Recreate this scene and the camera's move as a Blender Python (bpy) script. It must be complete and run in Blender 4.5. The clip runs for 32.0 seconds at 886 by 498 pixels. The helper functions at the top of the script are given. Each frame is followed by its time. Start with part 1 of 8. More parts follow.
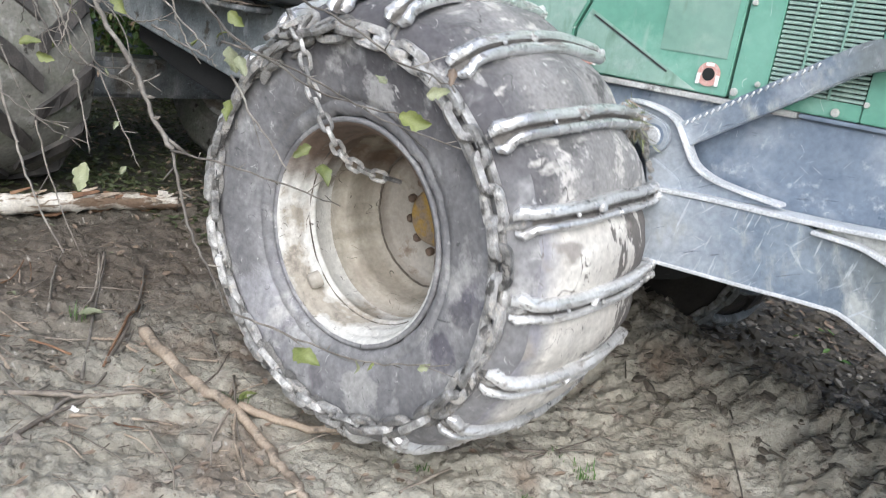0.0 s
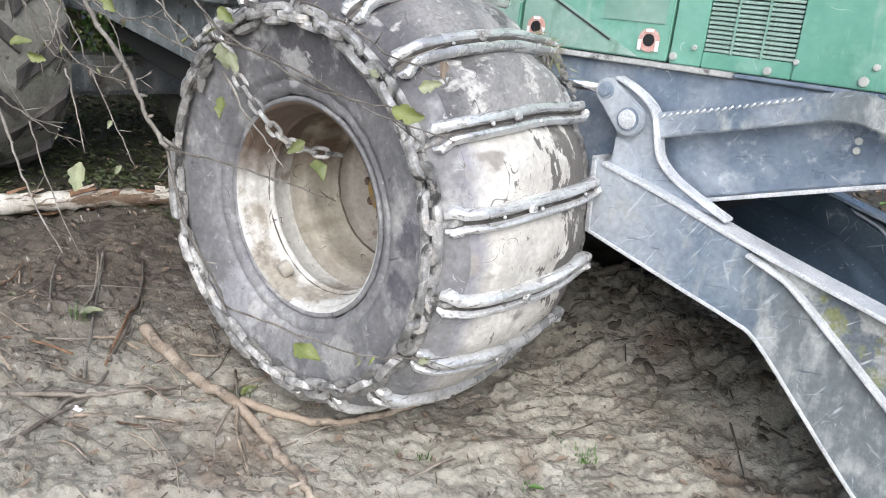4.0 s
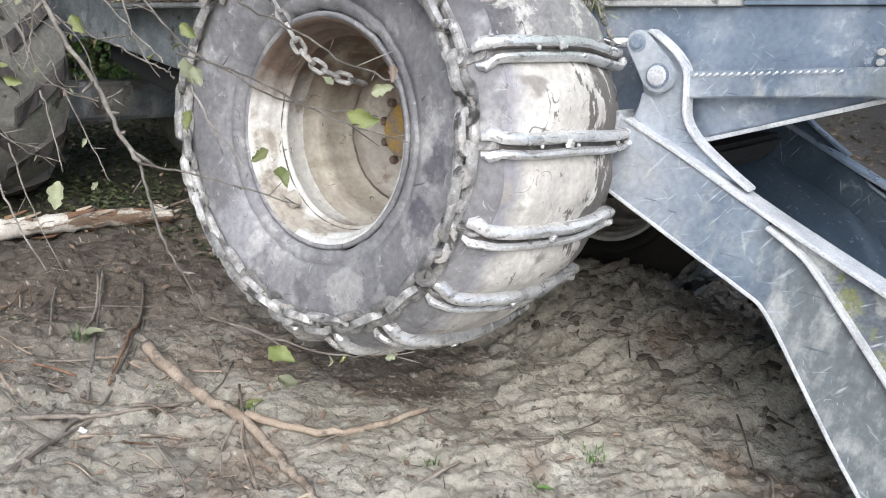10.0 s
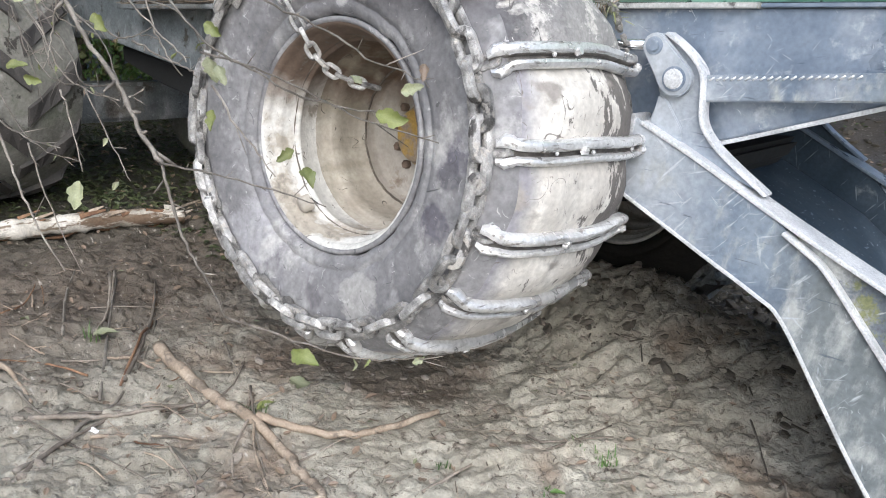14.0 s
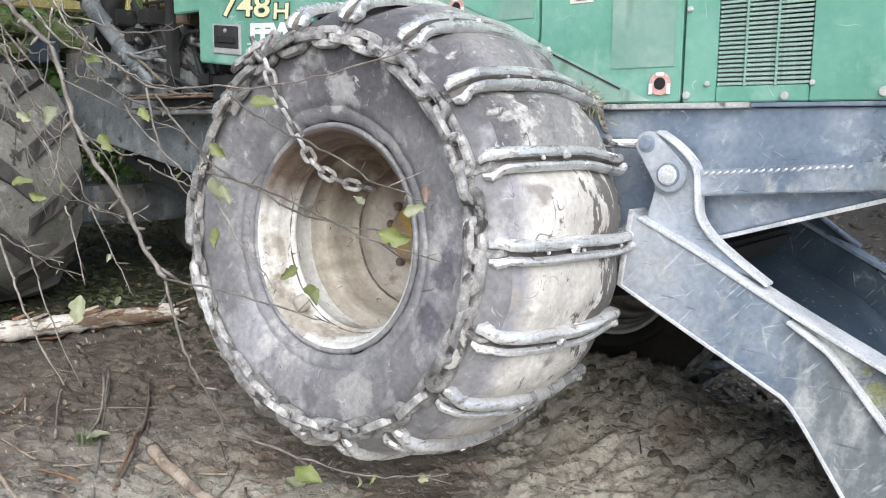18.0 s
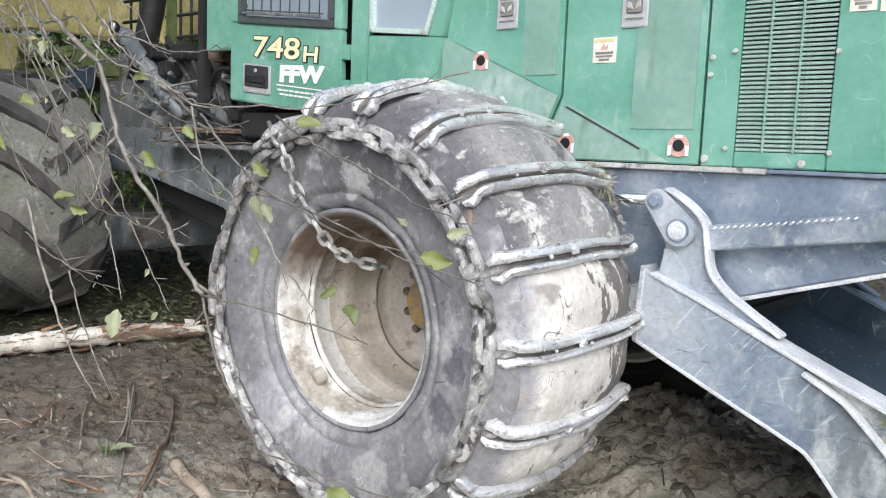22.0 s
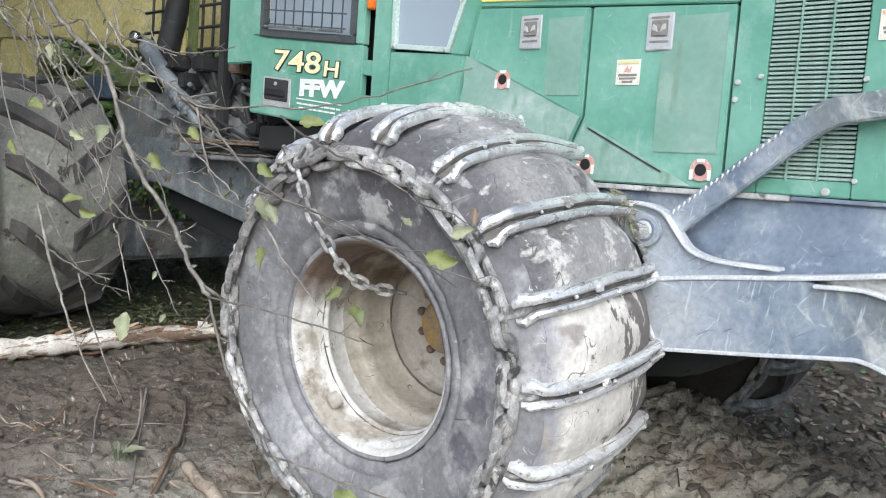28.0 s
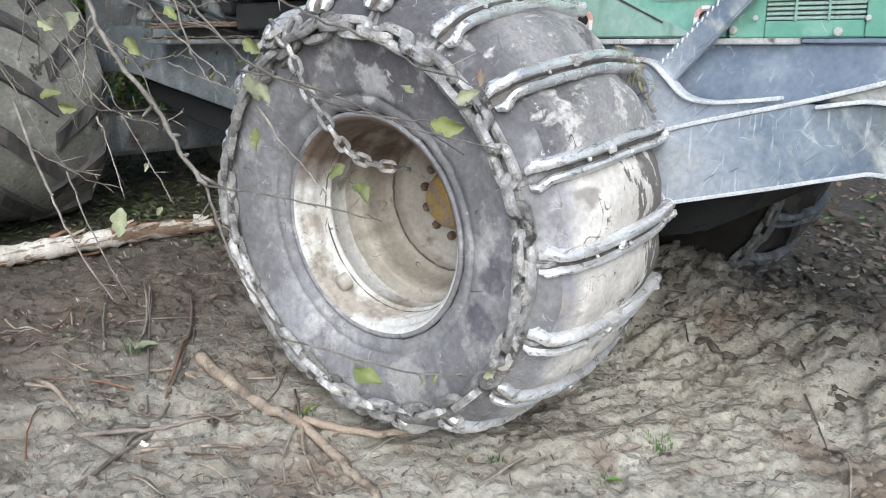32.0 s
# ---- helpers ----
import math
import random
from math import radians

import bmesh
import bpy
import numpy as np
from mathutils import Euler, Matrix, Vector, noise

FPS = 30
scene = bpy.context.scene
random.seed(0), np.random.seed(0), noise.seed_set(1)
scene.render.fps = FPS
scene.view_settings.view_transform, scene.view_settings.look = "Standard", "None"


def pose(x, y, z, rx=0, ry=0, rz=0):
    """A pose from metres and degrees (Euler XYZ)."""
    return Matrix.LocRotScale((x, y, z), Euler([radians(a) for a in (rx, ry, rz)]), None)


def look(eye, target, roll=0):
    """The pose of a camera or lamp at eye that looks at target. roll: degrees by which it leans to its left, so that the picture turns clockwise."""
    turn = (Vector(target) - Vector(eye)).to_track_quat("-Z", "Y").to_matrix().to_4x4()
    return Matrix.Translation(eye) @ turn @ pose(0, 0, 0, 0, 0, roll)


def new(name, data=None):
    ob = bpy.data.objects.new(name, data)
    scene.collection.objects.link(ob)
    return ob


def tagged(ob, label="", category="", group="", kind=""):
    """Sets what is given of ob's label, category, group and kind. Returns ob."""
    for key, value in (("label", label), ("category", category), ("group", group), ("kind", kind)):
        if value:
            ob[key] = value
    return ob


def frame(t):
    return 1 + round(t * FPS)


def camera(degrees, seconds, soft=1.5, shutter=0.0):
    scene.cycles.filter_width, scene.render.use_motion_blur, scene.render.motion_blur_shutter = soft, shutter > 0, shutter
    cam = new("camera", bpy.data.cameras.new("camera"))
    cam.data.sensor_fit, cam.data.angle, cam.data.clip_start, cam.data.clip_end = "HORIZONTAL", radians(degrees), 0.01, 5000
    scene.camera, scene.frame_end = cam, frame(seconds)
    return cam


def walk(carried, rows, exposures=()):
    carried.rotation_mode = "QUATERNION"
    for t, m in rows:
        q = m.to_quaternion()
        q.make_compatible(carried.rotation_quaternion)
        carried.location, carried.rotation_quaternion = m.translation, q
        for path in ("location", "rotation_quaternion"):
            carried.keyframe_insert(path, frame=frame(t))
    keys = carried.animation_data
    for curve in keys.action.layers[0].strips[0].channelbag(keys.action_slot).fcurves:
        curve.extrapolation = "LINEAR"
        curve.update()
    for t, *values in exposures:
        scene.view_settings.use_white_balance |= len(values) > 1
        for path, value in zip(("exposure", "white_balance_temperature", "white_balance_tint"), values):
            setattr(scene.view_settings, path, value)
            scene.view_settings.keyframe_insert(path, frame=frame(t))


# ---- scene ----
# ---------------------------------------------------------------- camera
cam = camera(56.0, 32.0, soft=1.05, shutter=0.4)
CAMERA_ROWS = [
    (0, pose(2.239, -2.129, 1.785, 72.99, -10.14, 39.70)),
    (0.5, pose(2.252, -2.128, 1.789, 70.99, -9.16, 41.01)),
    (1, pose(2.259, -2.117, 1.795, 69.20, -7.53, 41.20)),
    (1.5, pose(2.261, -2.113, 1.801, 69.65, -7.12, 40.48)),
    (2, pose(2.262, -2.112, 1.808, 71.86, -7.95, 38.82)),
    (2.5, pose(2.259, -2.111, 1.814, 72.17, -8.78, 39.46)),
    (4.5, pose(2.251, -2.117, 1.822, 71.88, -8.35, 39.16)),
    (5, pose(2.253, -2.120, 1.829, 72.60, -8.00, 38.88)),
    (5.5, pose(2.255, -2.126, 1.831, 72.60, -7.70, 38.59)),
    (6, pose(2.241, -2.122, 1.815, 72.61, -8.00, 38.86)),
    (6.5, pose(2.226, -2.123, 1.796, 72.63, -7.92, 38.98)),
    (7, pose(2.241, -2.138, 1.811, 73.18, -8.22, 38.97)),
    (7.5, pose(2.244, -2.144, 1.813, 73.02, -8.32, 39.07)),
    (8, pose(2.239, -2.137, 1.812, 72.25, -7.74, 39.54)),
    (8.5, pose(2.236, -2.129, 1.808, 71.76, -8.14, 40.14)),
    (9, pose(2.243, -2.118, 1.809, 70.64, -7.21, 40.71)),
    (9.5, pose(2.255, -2.111, 1.812, 72.40, -6.91, 40.32)),
    (10, pose(2.265, -2.102, 1.813, 72.37, -5.97, 38.65)),
    (10.5, pose(2.269, -2.101, 1.815, 72.80, -5.13, 38.86)),
    (11, pose(2.265, -2.103, 1.814, 72.81, -5.76, 39.19)),
    (11.5, pose(2.258, -2.105, 1.811, 72.97, -6.24, 38.93)),
    (12, pose(2.254, -2.105, 1.807, 72.63, -5.94, 39.03)),
    (12.5, pose(2.252, -2.106, 1.806, 72.47, -5.94, 39.00)),
    (13, pose(2.248, -2.105, 1.805, 72.28, -6.08, 39.17)),
    (13.5, pose(2.247, -2.105, 1.806, 72.61, -6.03, 39.16)),
    (14, pose(2.245, -2.104, 1.807, 72.47, -6.11, 39.31)),
    (14.5, pose(2.246, -2.106, 1.808, 72.57, -5.88, 39.11)),
    (16.5, pose(2.247, -2.112, 1.816, 73.02, -7.59, 39.21)),
    (17, pose(2.243, -2.109, 1.827, 74.97, -8.58, 37.22)),
    (17.5, pose(2.254, -2.119, 1.843, 77.91, -5.33, 37.12)),
    (18, pose(2.257, -2.135, 1.848, 78.60, -5.17, 38.57)),
    (18.5, pose(2.260, -2.146, 1.847, 79.22, -4.92, 39.11)),
    (19, pose(2.261, -2.156, 1.846, 79.67, -5.23, 39.25)),
    (19.5, pose(2.257, -2.163, 1.845, 80.58, -5.99, 39.75)),
    (20, pose(2.257, -2.168, 1.845, 80.73, -6.43, 40.21)),
    (20.5, pose(2.253, -2.168, 1.842, 80.82, -6.38, 40.66)),
    (21, pose(2.251, -2.168, 1.839, 79.98, -6.14, 40.42)),
    (21.5, pose(2.249, -2.171, 1.836, 80.39, -6.64, 40.44)),
    (22, pose(2.246, -2.171, 1.831, 80.29, -6.60, 40.29)),
    (22.5, pose(2.238, -2.166, 1.823, 80.34, -6.51, 40.44)),
    (23, pose(2.247, -2.167, 1.830, 79.95, -6.89, 40.71)),
    (23.5, pose(2.254, -2.165, 1.840, 79.92, -7.00, 40.70)),
    (24, pose(2.256, -2.160, 1.844, 79.78, -6.91, 40.41)),
    (24.5, pose(2.256, -2.152, 1.843, 79.17, -6.87, 40.71)),
    (26.5, pose(2.238, -2.130, 1.831, 78.22, -5.10, 41.56)),
    (27, pose(2.243, -2.128, 1.830, 80.82, -5.95, 41.67)),
    (27.5, pose(2.247, -2.127, 1.829, 80.78, -5.90, 40.92)),
    (28, pose(2.251, -2.129, 1.827, 80.20, -5.89, 41.32)),
    (28.5, pose(2.242, -2.118, 1.818, 77.93, -5.47, 42.75)),
    (29, pose(2.234, -2.112, 1.816, 73.57, -6.04, 45.54)),
    (29.5, pose(2.246, -2.118, 1.822, 74.94, -3.62, 42.75)),
    (30, pose(2.240, -2.119, 1.818, 73.90, -4.74, 43.12)),
    (30.5, pose(2.228, -2.126, 1.811, 74.31, -5.50, 37.33)),
    (31, pose(2.200, -2.115, 1.796, 74.09, -0.70, 43.74)),
    (31.5, pose(2.184, -2.109, 1.783, 72.43, -1.62, 39.14)),
    (32, pose(2.170, -2.107, 1.782, 72.00, -2.12, 39.68)),
]
walk(cam, CAMERA_ROWS, exposures=[(0, 1.1, 5800, 8), (2.5, 1.1, 5800, 8), (4.5, 1.14, 5850, 9), (24.5, 1.14, 5850, 9), (27, 1.09, 5800, 8), (28.5, 1.09, 5730, 7), (32, 1.08, 5730, 7)])

# ---------------------------------------------------------------- world and light
world = bpy.data.worlds.new("overcast_sky")
scene.world = world
world.use_nodes = True
SUN_UP, SUN_TURN = radians(41), radians(140)
sky = world.node_tree.nodes.new("ShaderNodeTexSky")
sky.sky_type, sky.sun_disc = "NISHITA", False
sky.sun_elevation, sky.sun_rotation = SUN_UP, SUN_TURN
sky.air_density, sky.dust_density, sky.ozone_density = 1.0, 4.0, 1.0
background = world.node_tree.nodes["Background"]
background.inputs["Strength"].default_value = 0.088
world.node_tree.links.new(sky.outputs["Color"], background.inputs["Color"])
sun_data = bpy.data.lights.new("sun", "SUN")
sun_data.energy, sun_data.angle, sun_data.color = 1.32, radians(65), (1.0, 0.98, 0.95)
sun = new("sun", sun_data)
sun_way = Vector((math.sin(SUN_TURN) * math.cos(SUN_UP), math.cos(SUN_TURN) * math.cos(SUN_UP), math.sin(SUN_UP)))
sun.matrix_world = look(sun_way * 20, (0, 0, 0))


# ---------------------------------------------------------------- materials
def surface(name, stops, scale=3.0, detail=8.0, rough=(0.6, 0.85), metal=0.0, bump=0.3, bump_scale=None, bump_size=0.01,
            spots=None, spot_scale=6.0, spot_at=(0.55, 0.68), spot_rough=0.8, spot_metal=0.0, streaks=None, streak_scale=(60, 60, 4), streak_at=(0.62, 0.7),
            vary=0.0, coords="Object", zones=(), scratches=(), strokes=(), grain=0.28, spots2=None, spot2_scale=1.5, spot2_at=(0.5, 0.7),
            spot_bias=None, spot_stretch=None, patches=()):
    """A weathered surface: a noise ramp of base colours, patches of a second stuff, thin streaks, relief."""
    m = bpy.data.materials.new(name)
    m.use_nodes = True
    nt = m.node_tree
    n, l = nt.nodes, nt.links
    bsdf = n["Principled BSDF"]
    tc = n.new("ShaderNodeTexCoord")
    co = tc.outputs[coords]
    info = n.new("ShaderNodeObjectInfo")
    if vary:
        add = n.new("ShaderNodeVectorMath")
        add.operation = "MULTIPLY_ADD"
        add.inputs[1].default_value = (1, 1, 1)
        l.new(co, add.inputs[0])
        mul = n.new("ShaderNodeVectorMath")
        mul.operation = "SCALE"
        mul.inputs[0].default_value = (13.1, 7.7, 5.3)
        l.new(info.outputs["Random"], mul.inputs["Scale"])
        l.new(mul.outputs[0], add.inputs[2])
        co = add.outputs[0]

    def noise_node(s, d=8.0, r=0.6):
        t = n.new("ShaderNodeTexNoise")
        t.inputs["Scale"].default_value, t.inputs["Detail"].default_value, t.inputs["Roughness"].default_value = s, d, r
        l.new(co, t.inputs["Vector"])
        return t

    def ramp(src, points):
        r = n.new("ShaderNodeValToRGB")
        e = r.color_ramp.elements
        while len(e) < len(points):
            e.new(0.5)
        for el, (p, c) in zip(e, points):
            el.position, el.color = p, (*c, 1) if len(c) == 3 else c
        l.new(src, r.inputs["Fac"])
        return r

    def mask(src, lo, hi, most=1.0):
        r = n.new("ShaderNodeMapRange")
        r.inputs["From Min"].default_value, r.inputs["From Max"].default_value = lo, hi
        r.inputs["To Max"].default_value = most
        l.new(src, r.inputs["Value"])
        return r.outputs["Result"]

    def mix(f, a, b):
        x = n.new("ShaderNodeMix")
        x.data_type = "RGBA"
        l.new(f, x.inputs["Factor"])
        for s, v in ((x.inputs[6], a), (x.inputs[7], b)):
            if isinstance(v, tuple):
                s.default_value = (*v, 1)
            else:
                l.new(v, s)
        return x.outputs[2]

    base = noise_node(scale, detail)
    k = len(stops)
    col = ramp(base.outputs["Fac"], [(0.28 + 0.44 * i / max(1, k - 1), c) for i, c in enumerate(stops)]).outputs["Color"]
    fine = noise_node(scale * 14, 4.0)
    ro = n.new("ShaderNodeMapRange")
    ro.inputs["From Min"].default_value, ro.inputs["From Max"].default_value = 0.3, 0.7
    ro.inputs["To Min"].default_value, ro.inputs["To Max"].default_value = rough
    l.new(base.outputs["Fac"], ro.inputs["Value"])
    rough_out = ro.outputs["Result"]
    metal_out = None
    if spots2:
        t2 = noise_node(spot2_scale, 6.0)
        col = mix(mask(t2.outputs["Fac"], *spot2_at), col, spots2)
    for axis, lo, hi, colour, wobble in zones:
        sep = n.new("ShaderNodeSeparateXYZ")
        l.new(tc.outputs["Object"], sep.inputs[0])
        wn = noise_node(5.0, 6.0)
        wob = n.new("ShaderNodeMath")
        wob.operation = "MULTIPLY_ADD"
        l.new(wn.outputs["Fac"], wob.inputs[0])
        wob.inputs[1].default_value = wobble
        l.new(sep.outputs[axis], wob.inputs[2])
        col = mix(mask(wob.outputs[0], lo + wobble / 2, hi + wobble / 2, 0.92), col, colour)
    for centre, radius, colour, ragged, most in patches:
        far = n.new("ShaderNodeVectorMath")
        far.operation = "DISTANCE"
        far.inputs[1].default_value = centre
        l.new(tc.outputs["Object"], far.inputs[0])
        edge = n.new("ShaderNodeMath")
        edge.operation = "MULTIPLY_ADD"
        l.new(noise_node(9.0, 6.0).outputs["Fac"], edge.inputs[0])
        edge.inputs[1].default_value = ragged
        l.new(far.outputs["Value"], edge.inputs[2])
        col = mix(mask(edge.outputs[0], radius + ragged / 2, radius * 0.75 + ragged / 2, most), col, colour)
    if spots:
        t = noise_node(spot_scale, 10.0, 0.68)
        if spot_stretch:
            sm = n.new("ShaderNodeVectorMath")
            sm.operation = "MULTIPLY"
            sm.inputs[1].default_value = spot_stretch
            l.new(co, sm.inputs[0])
            l.new(sm.outputs[0], t.inputs["Vector"])
        amount = t.outputs["Fac"]
        if spot_bias:
            sb = n.new("ShaderNodeSeparateXYZ")
            l.new(tc.outputs["Object"], sb.inputs[0])
            more = n.new("ShaderNodeMath")
            l.new(amount, more.inputs[0])
            l.new(mask(sb.outputs[spot_bias[0]], spot_bias[1], spot_bias[2], spot_bias[3]), more.inputs[1])
            amount = more.outputs[0]
        f = mask(amount, *spot_at)
        col = mix(f, col, spots)
        rm = n.new("ShaderNodeMix")
        l.new(f, rm.inputs["Factor"])
        l.new(rough_out, rm.inputs[2])
        rm.inputs[3].default_value = spot_rough
        rough_out = rm.outputs[0]
        if metal or spot_metal:
            mm = n.new("ShaderNodeMix")
            l.new(f, mm.inputs["Factor"])
            mm.inputs[2].default_value, mm.inputs[3].default_value = metal, spot_metal
            metal_out = mm.outputs[0]
    if streaks:
        mp = n.new("ShaderNodeMapping")
        mp.inputs["Scale"].default_value = streak_scale
        mp.inputs["Rotation"].default_value = (0.3, 0.5, 0.2)
        l.new(co, mp.inputs["Vector"])
        st = n.new("ShaderNodeTexNoise")
        st.inputs["Scale"].default_value, st.inputs["Detail"].default_value = 1.0, 5.0
        l.new(mp.outputs["Vector"], st.inputs["Vector"])
        col = mix(mask(st.outputs["Fac"], *streak_at), col, streaks)
    for colour, turn, along, across, cover in strokes:
        mp = n.new("ShaderNodeMapping")
        mp.vector_type = "POINT"
        mp.inputs["Rotation"].default_value = (0.0, radians(turn), 0.0)
        l.new(co, mp.inputs["Vector"])
        st = n.new("ShaderNodeVectorMath")
        st.operation = "MULTIPLY"
        st.inputs[1].default_value = (along, 20.0, across)
        l.new(mp.outputs["Vector"], st.inputs[0])
        tx = n.new("ShaderNodeTexNoise")
        tx.inputs["Scale"].default_value, tx.inputs["Detail"].default_value = 1.0, 2.5
        l.new(st.outputs[0], tx.inputs["Vector"])
        col = mix(mask(tx.outputs["Fac"], cover, cover + 0.08, 0.85), col, colour)
    for colour, s_scale, width, cover in scratches:
        line = noise_node(s_scale, 1.0, 0.4)
        line.inputs["Distortion"].default_value = 0.6
        off = n.new("ShaderNodeMath")
        off.operation = "SUBTRACT"
        l.new(line.outputs["Fac"], off.inputs[0])
        off.inputs[1].default_value = 0.5
        ab = n.new("ShaderNodeMath")
        ab.operation = "ABSOLUTE"
        l.new(off.outputs[0], ab.inputs[0])
        where = noise_node(s_scale * 1.7, 4.0)
        both = n.new("ShaderNodeMath")
        both.operation = "MULTIPLY"
        l.new(mask(ab.outputs[0], width, width * 0.3), both.inputs[0])
        l.new(mask(where.outputs["Fac"], cover, cover + 0.06), both.inputs[1])
        col = mix(both.outputs[0], col, colour)
    if vary:
        hv = n.new("ShaderNodeHueSaturation")
        vr = n.new("ShaderNodeMapRange")
        vr.inputs["To Min"].default_value, vr.inputs["To Max"].default_value = 1 - vary, 1 + vary
        l.new(info.outputs["Random"], vr.inputs["Value"])
        l.new(vr.outputs["Result"], hv.inputs["Value"])
        l.new(col, hv.inputs["Color"])
        col = hv.outputs["Color"]
    gv = n.new("ShaderNodeHueSaturation")
    gr = n.new("ShaderNodeMapRange")
    gr.inputs["From Min"].default_value, gr.inputs["From Max"].default_value = 0.25, 0.75
    gr.inputs["To Min"].default_value, gr.inputs["To Max"].default_value = 1 - grain, 1 + grain
    l.new(fine.outputs["Fac"], gr.inputs["Value"])
    l.new(gr.outputs["Result"], gv.inputs["Value"])
    l.new(col, gv.inputs["Color"])
    l.new(gv.outputs["Color"], bsdf.inputs["Base Color"])
    l.new(rough_out, bsdf.inputs["Roughness"])
    if metal_out:
        l.new(metal_out, bsdf.inputs["Metallic"])
    else:
        bsdf.inputs["Metallic"].default_value = metal
    if bump:
        bn = noise_node(bump_scale or scale * 8, 8.0, 0.65)
        b = n.new("ShaderNodeBump")
        b.inputs["Strength"].default_value, b.inputs["Distance"].default_value = bump, bump_size
        l.new(bn.outputs["Fac"], b.inputs["Height"])
        l.new(b.outputs["Normal"], bsdf.inputs["Normal"])
    return m


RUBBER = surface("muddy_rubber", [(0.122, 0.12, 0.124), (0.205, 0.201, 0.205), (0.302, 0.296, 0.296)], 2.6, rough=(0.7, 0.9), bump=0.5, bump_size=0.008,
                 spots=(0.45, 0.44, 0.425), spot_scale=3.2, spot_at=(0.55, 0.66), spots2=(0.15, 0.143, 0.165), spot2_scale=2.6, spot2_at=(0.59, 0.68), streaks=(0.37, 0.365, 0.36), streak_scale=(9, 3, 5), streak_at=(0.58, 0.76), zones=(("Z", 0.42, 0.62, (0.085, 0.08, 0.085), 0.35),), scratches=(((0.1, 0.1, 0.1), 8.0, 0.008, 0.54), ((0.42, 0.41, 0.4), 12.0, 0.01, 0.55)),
                 patches=(((0.57, 0.0, -0.14), 0.075, (0.1, 0.092, 0.115), 0.14, 0.75), ((0.6, 0.0, 0.02), 0.06, (0.1, 0.095, 0.11), 0.1, 0.7), ((-0.02, 0.0, 0.56), 0.075, (0.42, 0.41, 0.4), 0.3, 0.8), ((0.3, 0.0, -0.52), 0.12, (0.4, 0.39, 0.37), 0.35, 0.6),
                          ((-0.53, 0.0, 0.02), 0.022, (0.6, 0.59, 0.57), 0.12, 0.9), ((-0.42, 0.0, -0.32), 0.02, (0.55, 0.54, 0.52), 0.16, 0.8), ((-0.35, 0.0, -0.5), 0.16, (0.36, 0.355, 0.37), 0.3, 0.6), ((0.05, 0.0, -0.6), 0.06, (0.12, 0.11, 0.12), 0.2, 0.6)))
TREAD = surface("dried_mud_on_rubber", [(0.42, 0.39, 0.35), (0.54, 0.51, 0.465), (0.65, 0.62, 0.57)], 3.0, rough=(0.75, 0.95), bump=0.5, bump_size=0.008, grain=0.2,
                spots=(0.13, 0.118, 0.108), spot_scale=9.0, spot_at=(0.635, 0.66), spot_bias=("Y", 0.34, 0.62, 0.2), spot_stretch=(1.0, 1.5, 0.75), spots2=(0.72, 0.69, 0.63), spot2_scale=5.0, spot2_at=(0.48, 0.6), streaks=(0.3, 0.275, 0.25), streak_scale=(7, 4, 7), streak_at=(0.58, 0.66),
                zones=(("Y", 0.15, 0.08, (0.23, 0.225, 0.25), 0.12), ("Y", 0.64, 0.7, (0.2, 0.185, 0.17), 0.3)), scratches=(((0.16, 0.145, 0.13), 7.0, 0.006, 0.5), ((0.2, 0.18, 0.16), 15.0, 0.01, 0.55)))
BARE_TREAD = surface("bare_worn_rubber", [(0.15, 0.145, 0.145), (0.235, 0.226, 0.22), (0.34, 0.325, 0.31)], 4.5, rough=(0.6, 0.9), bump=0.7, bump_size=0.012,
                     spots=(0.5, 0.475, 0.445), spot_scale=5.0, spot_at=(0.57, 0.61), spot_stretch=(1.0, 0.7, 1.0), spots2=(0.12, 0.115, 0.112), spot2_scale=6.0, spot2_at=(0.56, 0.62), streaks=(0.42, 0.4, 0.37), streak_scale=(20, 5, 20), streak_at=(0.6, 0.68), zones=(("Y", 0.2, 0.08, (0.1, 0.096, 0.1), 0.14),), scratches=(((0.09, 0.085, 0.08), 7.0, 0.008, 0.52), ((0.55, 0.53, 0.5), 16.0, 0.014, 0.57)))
# far front tyre: its shade is put into this near-black colour
SHADED_TYRE = surface("wet_dark_muddy_tyre", [(0.012, 0.01, 0.009), (0.024, 0.021, 0.018), (0.05, 0.044, 0.037)], 4.0, rough=(0.6, 0.85), bump=0.5, bump_size=0.01)
REAR_RUBBER = surface("mud_caked_tyre", [(0.11, 0.107, 0.09), (0.178, 0.173, 0.15), (0.255, 0.248, 0.218)], 3.0, rough=(0.75, 0.95), bump=0.6, bump_size=0.014,
                      spots=(0.04, 0.036, 0.03), spot_scale=7.0, spot_at=(0.6, 0.64), spots2=(0.15, 0.155, 0.12), spot2_scale=2.5, spot2_at=(0.5, 0.62), streaks=(0.26, 0.255, 0.23), streak_scale=(8, 8, 8), streak_at=(0.6, 0.68))
LUG_RUBBER = surface("dark_lug_rubber", [(0.028, 0.026, 0.025), (0.055, 0.05, 0.046), (0.1, 0.09, 0.08)], 7.0, rough=(0.7, 0.9), bump=0.4, bump_size=0.008,
                     spots=(0.15, 0.14, 0.12), spot_scale=6.0, spot_at=(0.64, 0.74))
